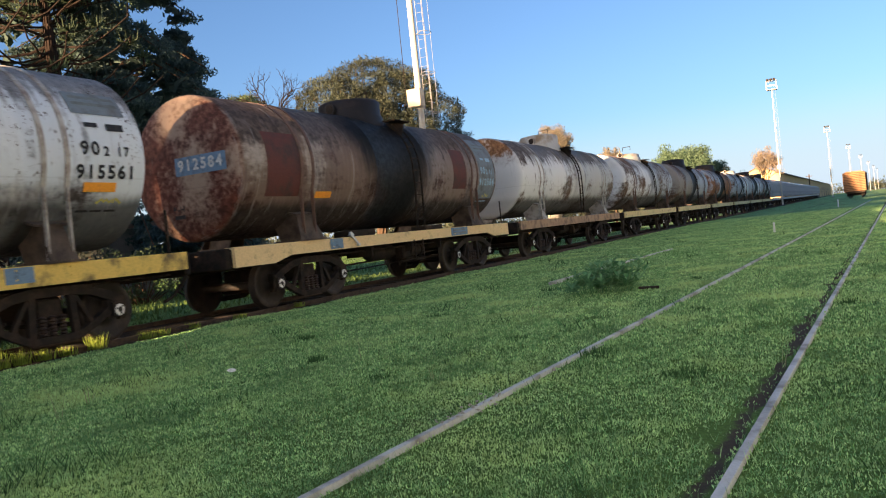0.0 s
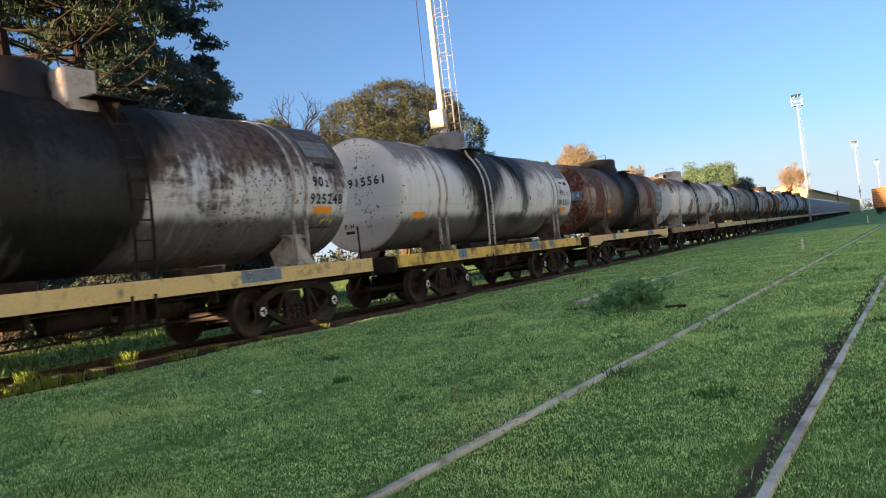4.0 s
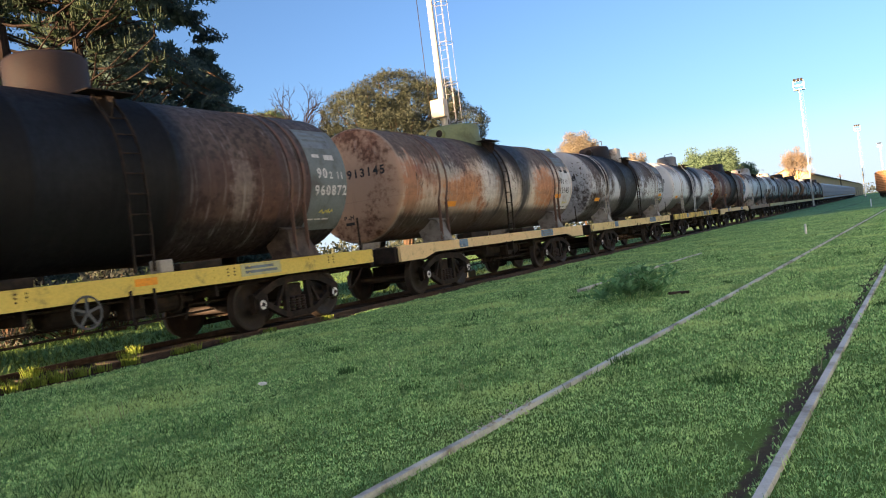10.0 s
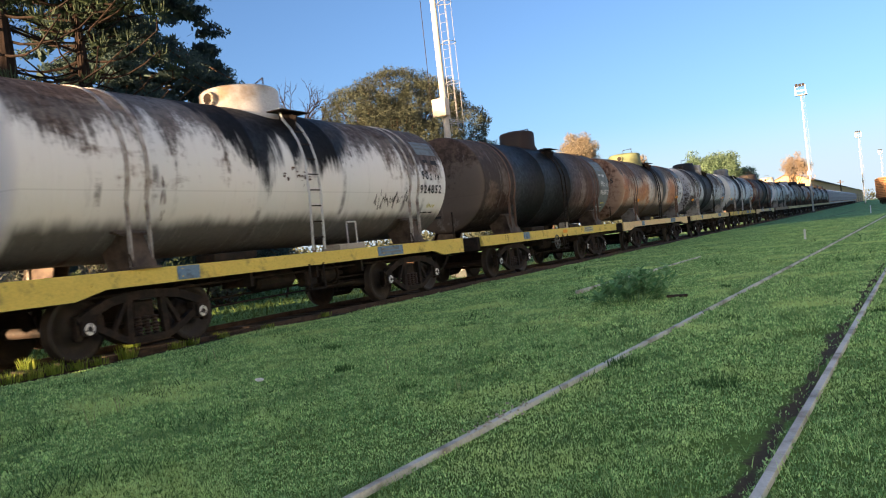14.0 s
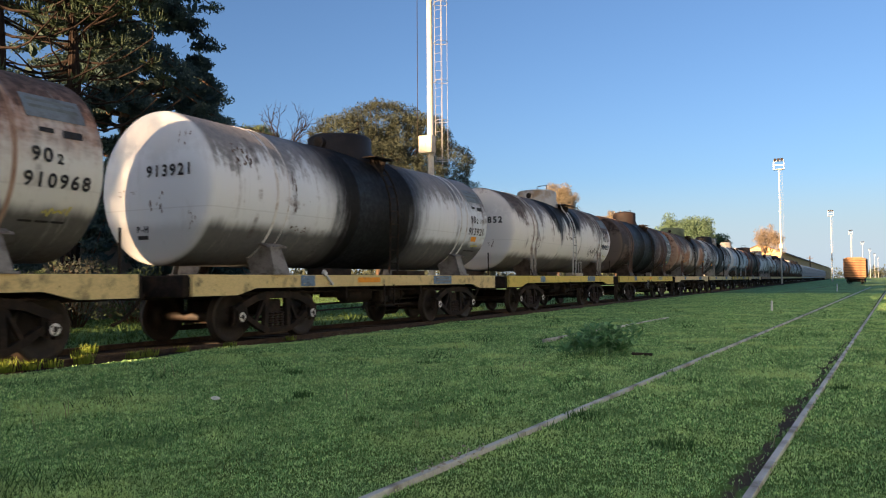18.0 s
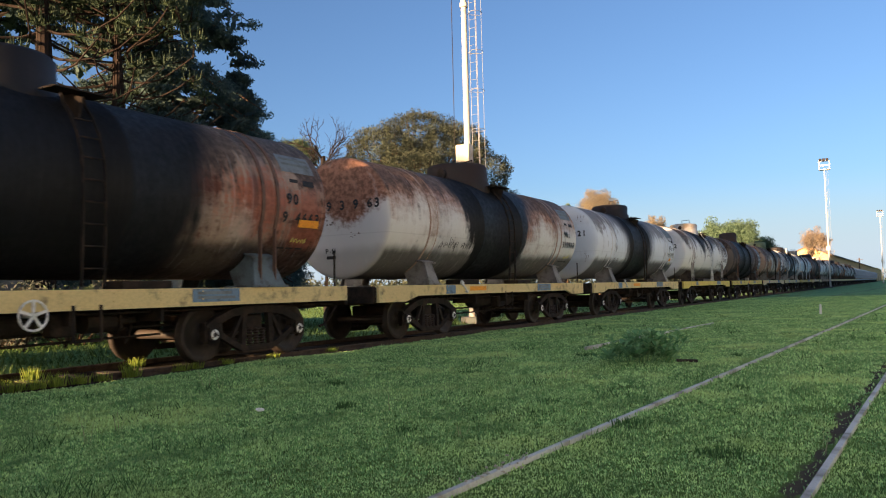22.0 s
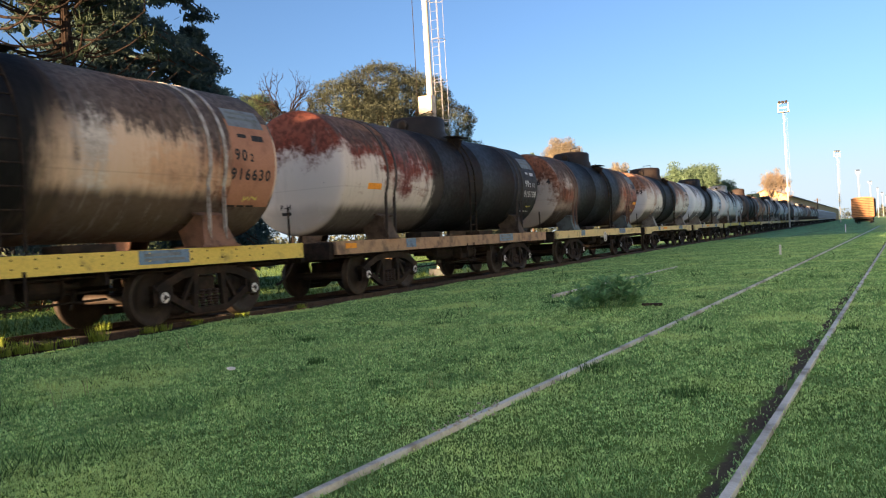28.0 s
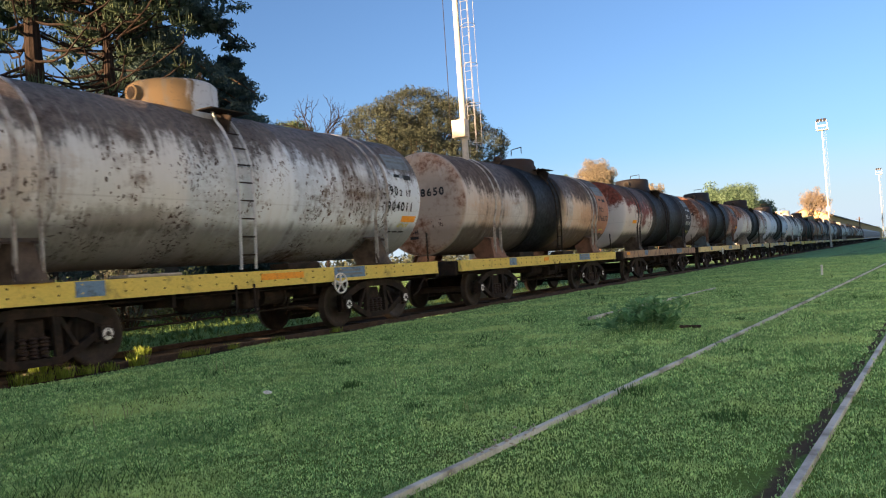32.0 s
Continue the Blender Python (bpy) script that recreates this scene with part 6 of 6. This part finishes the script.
def araucaria(x, y, height, radius, seed, low=0.40):
    """Long bare limbs that sag, with brushes of stubby green fingers at their ends."""
    rnd = random.Random(seed)
    w = thing("araucaria_tree", pose(x, y, 0), label="tall araucaria with bare limbs and olive tufts", category="tree")
    bm = bmesh.new()
    tube([Vector((0, 0, -0.2)), Vector((0.1, 0.1, height * 0.5)), Vector((0, 0, height))], [0.30, 0.25, 0.10], bm, 12)
    green = bmesh.new()
    cs = []
    for k in range(64):
        f = k / 63
        z = height * (low + (1 - low) * f)
        a = k * 2.4 + rnd.uniform(-0.3, 0.3)
        r = radius * (1 - 0.50 * f) * rnd.uniform(0.7, 1.12)
        sag = -0.16 if f < 0.35 else 0.05
        way = Vector((math.cos(a), math.sin(a), 0))
        p0 = Vector((0, 0, z))
        pts = [p0 + way * r * u + Vector((rnd.uniform(-0.05, 0.05), rnd.uniform(-0.05, 0.05), r * (sag * math.sin(u * 2.6) + 0.24 * u * u))) for u in (0, 0.2, 0.4, 0.6, 0.8, 1.0)]
        tube(pts, [0.048, 0.042, 0.036, 0.030, 0.024, 0.016], bm, 5)
        for s in range(5 if f > 0.40 else (1 if rnd.random() < 0.5 else 0)):
            e = pts[-1].lerp(pts[3], rnd.random()) if s else pts[-1]
            e2 = e + Vector((rnd.uniform(-0.6, 0.6), rnd.uniform(-0.6, 0.6), rnd.uniform(-0.05, 0.5)))
            tube([e, e.lerp(e2, 0.5), e2], [0.030, 0.024, 0.018], bm, 4)
            cs.append(e2)
            for j in range(24):
                b = rnd.uniform(0, 2 * math.pi)
                out = Vector((math.cos(b), math.sin(b), 0)) * rnd.uniform(0.10, 0.42)
                tip = e2 + out + Vector((0, 0, rnd.uniform(0.10, 0.42)))
                tube([e2 + out * 0.12, e2 + out * 0.8 + Vector((0, 0, 0.06)), tip], [0.012, 0.019, 0.010], green, 3)
    part("trunk", bm, M["pine_bark"], w)
    part("brush", green, M["arauc"], w, "olive green leafy brushes")
    part("crown", leaves(cs, 60, 0.36, 0.055, seed, 0.8, 0.3), M["arauc"], w)
    return w


def at(az, d):
    """A place by its bearing in degrees to the right of the train's line, and distance."""
    return d * math.sin(radians(az)), d * math.cos(radians(az))


conifer(*at(-49.6, 30), 19.4, 4.9, M["dark_needles"], M["bark"], "tall dark green conifer behind the tracks", 3, per=34, size=0.16)
conifer(*at(-44.9, 33), 10.2, 2.9, M["dark_needles"], M["bark"], "smaller dark conifer beside the tall one", 4, tiers=24, per=30, size=0.15)
araucaria(*at(-57.6, 25), 15, 4.2, 5)
araucaria(*at(-53.0, 26), 12.0, 3.0, 6, 0.5)
conifer(*at(-61.5, 29), 17, 5.2, M["dark_needles"], M["pine_bark"], "dark pine with reddish bark", 8, bare=0.60, droop=0.05, gap=0.25, per=26, size=0.16)
lobed_tree(*at(-32.0, 58), 14.9, 13.2, [(-0.36, 0.0, 0.62, 0.19), (-0.18, -0.10, 0.74, 0.21), (0.02, 0.0, 0.83, 0.22), (0.20, -0.06, 0.76, 0.20), (0.36, 0.0, 0.66, 0.17), (0.44, 0.05, 0.52, 0.12), (-0.53, 0.05, 0.55, 0.15), (-0.22, -0.2, 0.55, 0.16), (0.0, -0.26, 0.62, 0.18), (0.20, -0.24, 0.56, 0.16), (0.34, -0.16, 0.46, 0.13), (-0.05, 0.25, 0.72, 0.2), (-0.36, -0.12, 0.46, 0.12), (0.08, -0.28, 0.44, 0.13)], M["oak_leaves"], M["bark"], "broad round evergreen tree with dark olive crown", 11)
bare_tree(*at(-38.8, 50), 12.5, 5.2, 12)
lobed_tree(*at(-41.6, 56), 13.6, 6.4, [(-0.25, 0, 0.66, 0.24), (0.12, 0, 0.80, 0.24), (0.34, -0.05, 0.64, 0.20), (0.05, -0.2, 0.58, 0.22), (-0.3, 0, 0.45, 0.2)], M["pine_needles"], M["bark"], "small olive tree behind the wagons", 13, trunk=0.3, per=1500, size=0.11)
broadleaf(*at(-19.05, 110), 14.6, 9.0, M["orange_leaves"], M["bark"], "round tree with orange dry leaves", 14, per=520, size=0.085, trunk=0.2)
broadleaf(*at(-21.3, 104), 12.2, 4.5, M["pine_needles"], M["bark"], "small dark green tree beside the orange one", 19, per=150, size=0.13, trunk=0.2)
broadleaf(*at(-15.0, 130), 12.4, 7.5, M["orange_leaves"], M["bark"], "low tree with orange dry leaves", 15, per=234, size=0.12, trunk=0.2)
broadleaf(*at(-10.2, 115), 10.0, 11.0, M["green_leaves"], M["bark"], "fresh green tree behind the train", 16, per=338, size=0.13, trunk=0.3)
broadleaf(*at(-8.2, 120), 7.6, 6.0, M["green_leaves"], M["bark"], "lower fresh green tree behind the train", 17, per=130, size=0.13, trunk=0.25)
broadleaf(*at(-4.95, 190), 13.0, 8.8, M["tan_leaves"], M["grey_bark"], "bare tan tree before the warehouse", 18, per=70, size=0.14, trunk=0.3)
for k, (az, d, h, wd) in enumerate(((3.9, 150, 9.5, 7.5), (4.6, 120, 9.0, 6.0), (5.6, 105, 9.0, 6.0))):
    broadleaf(*at(az, d), h, wd, M["brown_leaves"], M["bark"], "brownish tree beside the platform", 30 + k, per=130, size=0.20, trunk=0.3, fork=0.14)

# unseen dense trees added behind the camera to shade the track and trees ahead
def shade_cypress(x, y, radius, low, slope, top, seed, count, clear):
    w = thing("cypress_tree", pose(x, y, 0), label="dense dark column-shaped tree, unseen, added to cast shade", category="tree", group="cypresses beside the track")
    g = np.random.default_rng(seed)
    cs = []
    for k in range(count):
        a = g.uniform(0, 2 * np.pi)
        r = radius * g.random() ** 0.5
        cs.append((r * np.cos(a), r * np.sin(a), g.uniform(clear, min(top, low + slope * (1.6 - r * np.cos(a))))))
    part("crown", leaves(cs, 20, 0.4, 0.28, seed + 1), M["dark_needles"], w)
    part("trunk", rod((0, 0, -0.2), (0, 0, low - 0.5), 0.3, 10, None, 0.08), M["bark"], w)


shade_cypress(-27.65, -33.0, 2.1, 9.9, 2.6, 11.3, 62, 1900, 0.2)
shade_cypress(-31.2, -34.0, 1.9, 11.2, 0.3, 11.75, 64, 1400, 7.3)
shade_cypress(-37.2, -34.5, 2.8, 12.4, 0.3, 13.2, 66, 2200, 4.0)

# sparse unseen tree, added to filter the sunlight on the tank ends
sun_filter_tree = thing("tree", pose(-23.6, -33.0, 0), label="thin-leaved tree, unseen, added to dim the sun on the wagons", category="tree")
g = np.random.default_rng(81)
cs = [(g.uniform(-2.2, 2.2), g.uniform(-1.4, 1.4), g.uniform(6.1, 10.6)) for k in range(430)]
part("crown", leaves(cs, 6, 0.5, 0.13, 82), M["pine_needles"], sun_filter_tree)
bm = bmesh.new()
tube([Vector((0, 0, -0.2)), Vector((0.1, 0, 4.0)), Vector((0, 0, 6.5))], [0.16, 0.12, 0.08], bm, 8)
for k in range(0, 430, 12):
    tube([Vector((0, 0, 5.0 + 0.004 * k)), Vector(cs[k]) * 0.5 + Vector((0, 0, 3.0)), Vector(cs[k])], [0.05, 0.03, 0.012], bm, 4)
part("trunk", bm, M["bark"], sun_filter_tree)

# low hut and blossoming shrubs behind the train
hut = thing("hut", pose(*at(-57.5, 27.5), 0, 0, 0, 50), label="low grey hut half hidden behind the train", category="hut")
part("wall", box(-4.5, 4.5, 0, 3.0, -0.1, 2.35, 0.02), M["hut"], hut)
part("roof", outline([(-0.3, 2.35), (3.3, 2.35), (3.3, 2.55), (-0.3, 2.48)], -4.8, 4.8, "X"), M["roof"], hut)
part("door", box(-0.45, 0.45, -0.06, -0.004, 0.0, 2.0, 0.01), M["black_iron"], hut)
for k, (az, d, hh) in enumerate(((-52.5, 22.5, 1.7), (-55.5, 22.0, 1.3), (-59.0, 21.5, 1.5), (-49.0, 24.0, 1.5), (-45.5, 26.0, 1.2))):
    sh = thing("shrub", pose(*at(az, d), 0), label="shrub with white blossom beyond the train", category="shrub", group="shrubs beyond the train")
    rnd = random.Random(500 + k)
    cs = [Vector((rnd.gauss(0, 0.5), rnd.gauss(0, 0.5), hh * rnd.uniform(0.15, 1.0))) for j in range(34)]
    bm = bmesh.new()
    for c in cs:
        tube([Vector((c.x * 0.15, c.y * 0.15, -0.1)), Vector((c.x * 0.7, c.y * 0.7, c.z * 0.6)), c], [0.02, 0.014, 0.006], bm, 4)
    part("stem", bm, M["bark"], sh)
    part("foliage", leaves(cs, 40, 0.30, 0.06, 510 + k), M["blossom"] if k % 2 == 0 else M["pine_needles"], sh)

# far woods along the skyline
far = []
g = np.random.default_rng(21)
for k in range(260):
    az = g.uniform(-75, 12)
    d = g.uniform(420, 560)
    x, y = at(az, d)
    if -7 < az < 3:
        x, y = at(az, 900)
    for j in range(5):
        far.append((x + g.uniform(-8, 8), y + g.uniform(-8, 8), g.uniform(1.5, 8.5)))
me = leaves(far, 26, 5.0, 1.2, 22)
me.materials.append(M["oak_leaves"])
tagged(new("far_woods", me), "distant line of trees on the horizon", "woods", kind="stuff")

# glowing sheet far behind everything, painted as pale haze low on the horizon
def haze_glow_material():
    n = Nodes("horizon_haze_glow", 1.0)
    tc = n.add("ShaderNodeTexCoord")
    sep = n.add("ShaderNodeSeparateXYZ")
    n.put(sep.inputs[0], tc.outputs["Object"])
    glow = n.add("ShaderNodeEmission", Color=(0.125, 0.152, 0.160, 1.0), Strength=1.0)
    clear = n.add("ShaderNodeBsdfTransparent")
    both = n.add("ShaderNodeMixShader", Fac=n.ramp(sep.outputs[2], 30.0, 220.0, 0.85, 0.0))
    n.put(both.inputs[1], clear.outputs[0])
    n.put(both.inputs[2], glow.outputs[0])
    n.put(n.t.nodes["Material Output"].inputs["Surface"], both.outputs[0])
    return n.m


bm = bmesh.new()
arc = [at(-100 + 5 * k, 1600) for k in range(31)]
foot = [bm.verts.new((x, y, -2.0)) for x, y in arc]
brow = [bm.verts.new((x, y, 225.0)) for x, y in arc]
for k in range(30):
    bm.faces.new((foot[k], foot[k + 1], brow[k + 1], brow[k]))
tagged(part("backdrop", bm, haze_glow_material()), "glowing sheet painted as pale haze along the horizon", "backdrop", kind="structure")

# ---- warehouse behind the train, parked wagons ----
wh = thing("warehouse", pose(-20.6, 221, 0, 0, 0, -0.39), label="long ochre goods warehouse with a low pitched roof", category="building")
part("wall", box(-5, 5, 0, 440, 0, 7.7), M["plaster"], wh)
part("gable", outline([(-5, 7.7), (5, 7.7), (0, 9.9)], 0.0, 0.3, "Y"), M["plaster"], wh)
part("roof", outline([(-5.6, 7.7), (0, 10.15), (5.6, 7.7), (5.6, 7.5), (0, 9.92), (-5.6, 7.5)], -0.6, 441, "Y"), M["roof"], wh)
pane = mesh_of(box(4.98, 5.05, -0.8, 0.8, 3.4, 5.2), "window")
for k in range(36):
    part("window", pane, M["roof"], wh).location = (0, 6 + 12 * k, 0)
door_leaf = mesh_of(box(4.98, 5.06, -1.6, 1.6, 0.0, 3.0), "door")
for k in range(12):
    part("door", door_leaf, M["black_iron"], wh).location = (0, 12 + 36 * k, 0)
for az, d, h in ((-7.9, 180, 8.5), (-2.3, 260, 7.5)):
    pl = thing("utility_pole", pose(*at(az, d), 0), label="thin dark utility pole beyond the train", category="pole")
    part("pole", rod((0, 0, -0.2), (0, 0, h), 0.16, 8), M["bark"], pl)
    part("crossarm", bar((-0.9, 0, h - 0.6), (0.9, 0, h - 0.6), 0.12, 0.12), M["bark"], pl)

bc = thing("boxcar", pose(*at(0.30, 131), 0.04, 0, 0, -2.54), label="orange rusted slatted boxcar parked on the grass track", category="boxcar")
part("body", box(-1.45, 1.45, 0, 11, 1.0, 3.75, 0.03), M["pine_bark"], bc)
slat = mesh_of(box(-1.5, 1.5, -0.05, 0.0, 0, 0.19, 0.01), "slat")
for k in range(11):
    part("slat", slat, M["rusty_box"], bc).location = (0, -0.002, 1.05 + 0.245 * k)
part("roof", outline([(-1.55, 3.75), (1.55, 3.75), (0.9, 3.98), (-0.9, 3.98)], -0.1, 11.1, "Y"), M["rusty_box"], bc)
part("headstock", box(-1.3, 1.3, -0.12, 0.02, 0.75, 1.0), M["black_iron"], bc)
running_gear(bc, (2.2, 8.8))
tw = thing("tank_wagon", pose(*at(2.6, 380), 0.04), label="white tank wagon parked far off, seen end on", category="tank wagon")
part("tank", lathe([(0.0, -0.2), (0.8, -0.12), (1.2, 0.1), (1.3, 0.3), (1.3, 9.0), (0.0, 9.3)], 32, "Y"), M["white_post"], tw).location = (0, 0, 2.2)
part("deck", box(-1.2, 1.2, 0, 9, 0.75, 1.0), M["black_iron"], tw)
running_gear(tw, (1.8, 7.2))

# ---- small things in the grass ----
for x, y, h in ((-2.31, 28.0, 0.36), (-0.9, 69.0, 0.6)):
    p = thing("marker_post", pose(x, y, 0, 2, 1), label="short white marker post standing in the grass", category="post")
    part("post", lathe([(0.0, -0.2), (0.038, -0.2), (0.035, h - 0.03), (0.02, h), (0.0, h)], 12, "Z"), M["white_post"], p)
bm = bmesh.new()
bmesh.ops.create_icosphere(bm, subdivisions=2, radius=0.035)
for v in bm.verts:
    v.co = Vector((v.co.x * 1.2, v.co.y, v.co.z * 0.5)) * (1 + 0.5 * noise.noise(v.co * 30))
lit = part("crumpled_paper", bm, M["litter"])
lit.location = (-5.24, 5.5, 0.05)
tagged(lit, "small crumpled white paper lying on the grass", "litter")


def tuft(x, y, h, n, material, label, name, spread=0.12, width=0.012, seed=0):
    g = np.random.default_rng(seed)
    v = []
    for k in range(n):
        a, r = g.uniform(0, 2 * np.pi), spread * g.random()
        b = g.uniform(0, 2 * np.pi)
        bx, by = r * np.cos(a), r * np.sin(a)
        hh = h * g.uniform(0.25, 1.0)
        lean = hh * g.uniform(0.1, 0.5)
        dx, dy = np.cos(b) * width / 2, np.sin(b) * width / 2
        m1 = (bx + np.cos(a) * lean * 0.5, by + np.sin(a) * lean * 0.5, hh * 0.5)
        tp = (bx + np.cos(a) * lean, by + np.sin(a) * lean, hh)
        v += [(bx - dx, by - dy, -0.03), (bx + dx, by + dy, -0.03), (m1[0] + dx * 0.8, m1[1] + dy * 0.8, m1[2]), (tp[0], tp[1], tp[2])]
    me = soup(name, v, 4)
    me.materials.append(material)
    ob = new(name, me)
    ob.location = (x, y, 0)
    return tagged(ob, label, "plant")


# weeds along the near rail of the train's track
for k, (x, y, h, n) in enumerate(((-9.87, 7.70, 0.36, 90), (-9.88, 6.5, 0.28, 70), (-9.86, 6.85, 0.2, 60), (-9.87, 8.6, 0.16, 40), (-9.86, 8.9, 0.17, 40), (-9.88, 5.9, 0.25, 60), (-9.87, 9.6, 0.14, 30), (-9.86, 10.7, 0.13, 30), (-9.85, 7.2, 0.18, 40), (-9.88, 12.4, 0.12, 30), (-9.87, 6.2, 0.3, 60), (-11.2, 7.0, 0.25, 60), (-11.4, 9.0, 0.2, 50))):
    tuft(x, y, h * 0.70, n + 80, M["weed"], "sparse yellow green weeds beside the rail", "weed", 0.14, 0.009, k)
# thin dry stalks
for k, (x, y, h) in enumerate(((-4.1, 6.0, 0.34), (-0.5, 5.6, 0.30), (-7.3, 6.6, 0.3), (-7.2, 6.7, 0.34), (-7.05, 6.75, 0.26), (-5.2, 10.2, 0.3), (-5.1, 10.3, 0.34), (-3.6, 9.0, 0.3), (-3.5, 9.1, 0.26), (-5.8, 4.4, 0.3), (-5.5, 3.9, 0.36), (-6.6, 8.4, 0.24), (-4.8, 8.5, 0.2), (-2.9, 5.2, 0.18))):
    tuft(x, y, h, 3, M["dry_blades"], "thin pale dry grass stalks", "grass_stalk", 0.03, 0.0065, 50 + k)
for k, (x, y) in enumerate(((-2.95, 6.95), (-3.85, 7.25), (-1.04, 5.3), (-4.7, 6.1), (-6.0, 7.6), (-1.9, 6.1), (-3.4, 5.2), (-1.5, 8.6), (-5.0, 9.2), (-2.2, 12.4), (-7.2, 10.2), (-4.4, 12.0), (-0.1, 8.6))):
    tuft(x, y, 0.085, 125, M["dark_blades"], "dark green broad-leaved weed in the lawn", "weed", 0.09 + 0.035 * (k % 3), 0.014, 130 + k)
bush = thing("bush", pose(-3.25, 10.9, 0), label="low leafy dark green weed clump in the grass", category="bush")
rnd = random.Random(90)
bm, green = bmesh.new(), bmesh.new()
for k in range(64):
    lump = rnd.choice(((-0.20, -0.22, 0.75), (-0.05, 0.25, 0.9), (0.28, 0.10, 1.0), (0.24, 0.16, 1.0)))
    bx, by = 0.9 * lump[0] + rnd.gauss(0, 0.10), 0.9 * lump[1] + rnd.gauss(0, 0.13)
    up = rnd.uniform(0.14, 0.50) * lump[2]
    tip = Vector((bx * 1.3 + rnd.uniform(-0.1, 0.1), by * 1.3 + rnd.uniform(-0.1, 0.1), up))
    mid = Vector((bx * 1.1, by * 1.1, up * 0.55))
    tube([Vector((bx * 0.8, by * 0.8, -0.03)), mid, tip], [0.006, 0.005, 0.003], bm, 4)
    for j in range(12):
        p = mid.lerp(tip, rnd.random()) if j else tip
        a = rnd.uniform(0, 2 * math.pi)
        d = Vector((math.cos(a), math.sin(a), rnd.uniform(0.3, 1.6))).normalized()
        q = d.cross(Vector((0, 0, 1))).normalized()
        ln, wd = rnd.uniform(0.10, 0.20), rnd.uniform(0.020, 0.038)
        v = [green.verts.new(p), green.verts.new(p + d * ln * 0.45 + q * wd), green.verts.new(p + d * ln - Vector((0, 0, ln * 0.25))), green.verts.new(p + d * ln * 0.45 - q * wd)]
        green.faces.new(v)
part("foliage", green, M["bush"], bush)
part("stem", bm, M["bush"], bush)

plank = part("plank", box(-0.14, 0.14, -0.04, 0.04, 0.0, 0.035, 0.006), M["sleeper"])
plank.matrix_world = pose(-2.62, 11.1, 0.04, 0, 2, 20)
tagged(plank, "weathered dark plank lying beside the weed clump", "plank")
# white stakes and a scrap of paper in the grass by the platform's kerb
for k, (x, y, h) in enumerate(((0.80, 19.6, 0.46), (0.88, 20.2, 0.50), (0.98, 20.9, 0.42))):
    st = thing("stake", pose(x, y, 0, 4 - 5 * k, 3), label="short white stake beside the platform kerb", category="stake", group="stakes by the platform")
    part("post", box(-0.025, 0.025, -0.02, 0.02, -0.1, h, 0.006), M["white_post"], st)
tuft(0.92, 19.2, 0.42, 160, M["weed"], "tall yellow green weeds by the kerb", "weed", 0.22, 0.014, 91)
tuft(1.02, 20.6, 0.40, 160, M["weed"], "tall yellow green weeds by the kerb", "weed", 0.24, 0.014, 92)
scrap = part("crumpled_paper", lit.data, None)
scrap.location = (0.36, 7.29, 0.05)
scrap.scale = (1.7, 1.4, 1.3)
tagged(scrap, "crumpled white paper in the grass by the kerb", "litter")
# gatepost and signal board far down the platform
gate = thing("gatepost", pose(*at(5.2, 130), 0.14), label="white pillar with a slim blue pole on top", category="pillar")
part("pillar", box(-0.42, 0.42, -0.42, 0.42, -0.2, 3.4, 0.03), M["white_post"], gate)
part("pole", rod((-0.2, 0, 3.4), (-0.2, 0, 5.2), 0.10, 10), M["blue_patch"], gate, "blue painted pole")
part("crossarm", bar((-0.6, 0, 5.1), (0.4, 0, 5.1), 0.10, 0.10), M["blue_patch"], gate)
board = thing("signal_board", pose(*at(3.45, 118), 0.14), label="dark square signal board on a slim post", category="sign")
part("post", rod((0, 0, -0.2), (0, 0, 2.7), 0.05, 8), M["black_iron"], board)
part("board", box(-0.55, 0.55, -0.05, 0.05, 2.7, 4.1, 0.01), M["black_iron"], board)

# scraps of leaves and gravel lodged against the rail
for k in range(34):
    g = np.random.default_rng(300 + k)
    bm = bmesh.new()
    bmesh.ops.create_icosphere(bm, subdivisions=1, radius=g.uniform(0.005, 0.013))
    for v in bm.verts:
        v.co.z *= 0.5
        v.co += Vector(g.normal(size=3) * 0.003)
    yy = g.choice([4.15, 4.6]) + g.normal() * 0.16
    ob = part("pebble", bm, M["kerb"])
    ob.location = (-2.34 + SLOPE * yy + g.normal() * 0.05, yy, 0.038)
    tagged(ob, "small stone scrap lying on the sunken rail", "pebble", "pebbles on the rail")


# ---- the train rolls away along its track ----
DRIFT = [(0, 0.0), (2, 0.15), (4, 0.40), (6, 0.60), (8, 0.70), (10, 0.72), (13, 0.80), (15, 0.62), (18, 0.36), (21, 0.30), (23, 0.28), (25.5, 0.32), (28, 0.37), (30, 0.22), (32, 0.0)]


def rolled(t):
    """How far the train has gone after t seconds."""
    return 4.38 * t + float(np.interp(t, [d[0] for d in DRIFT], [d[1] for d in DRIFT]))


def motions():
    for n, w in wagons.items():
        x, y, z = w.location
        walk(w, [(t, pose(x, y + rolled(t), z)) for t in np.arange(0, 32.01, 1.0)])
        if n < -3:
            continue
        for ob in [o for o in w.children if o.name.startswith("wheelset")]:
            place = ob.location.copy()
            turn0 = random.uniform(0, 90)
            walk(ob, [(t, pose(*place, turn0 - math.degrees(rolled(t) / 0.457))) for t in np.arange(0, 32.01, 4 / FPS)])


motions()
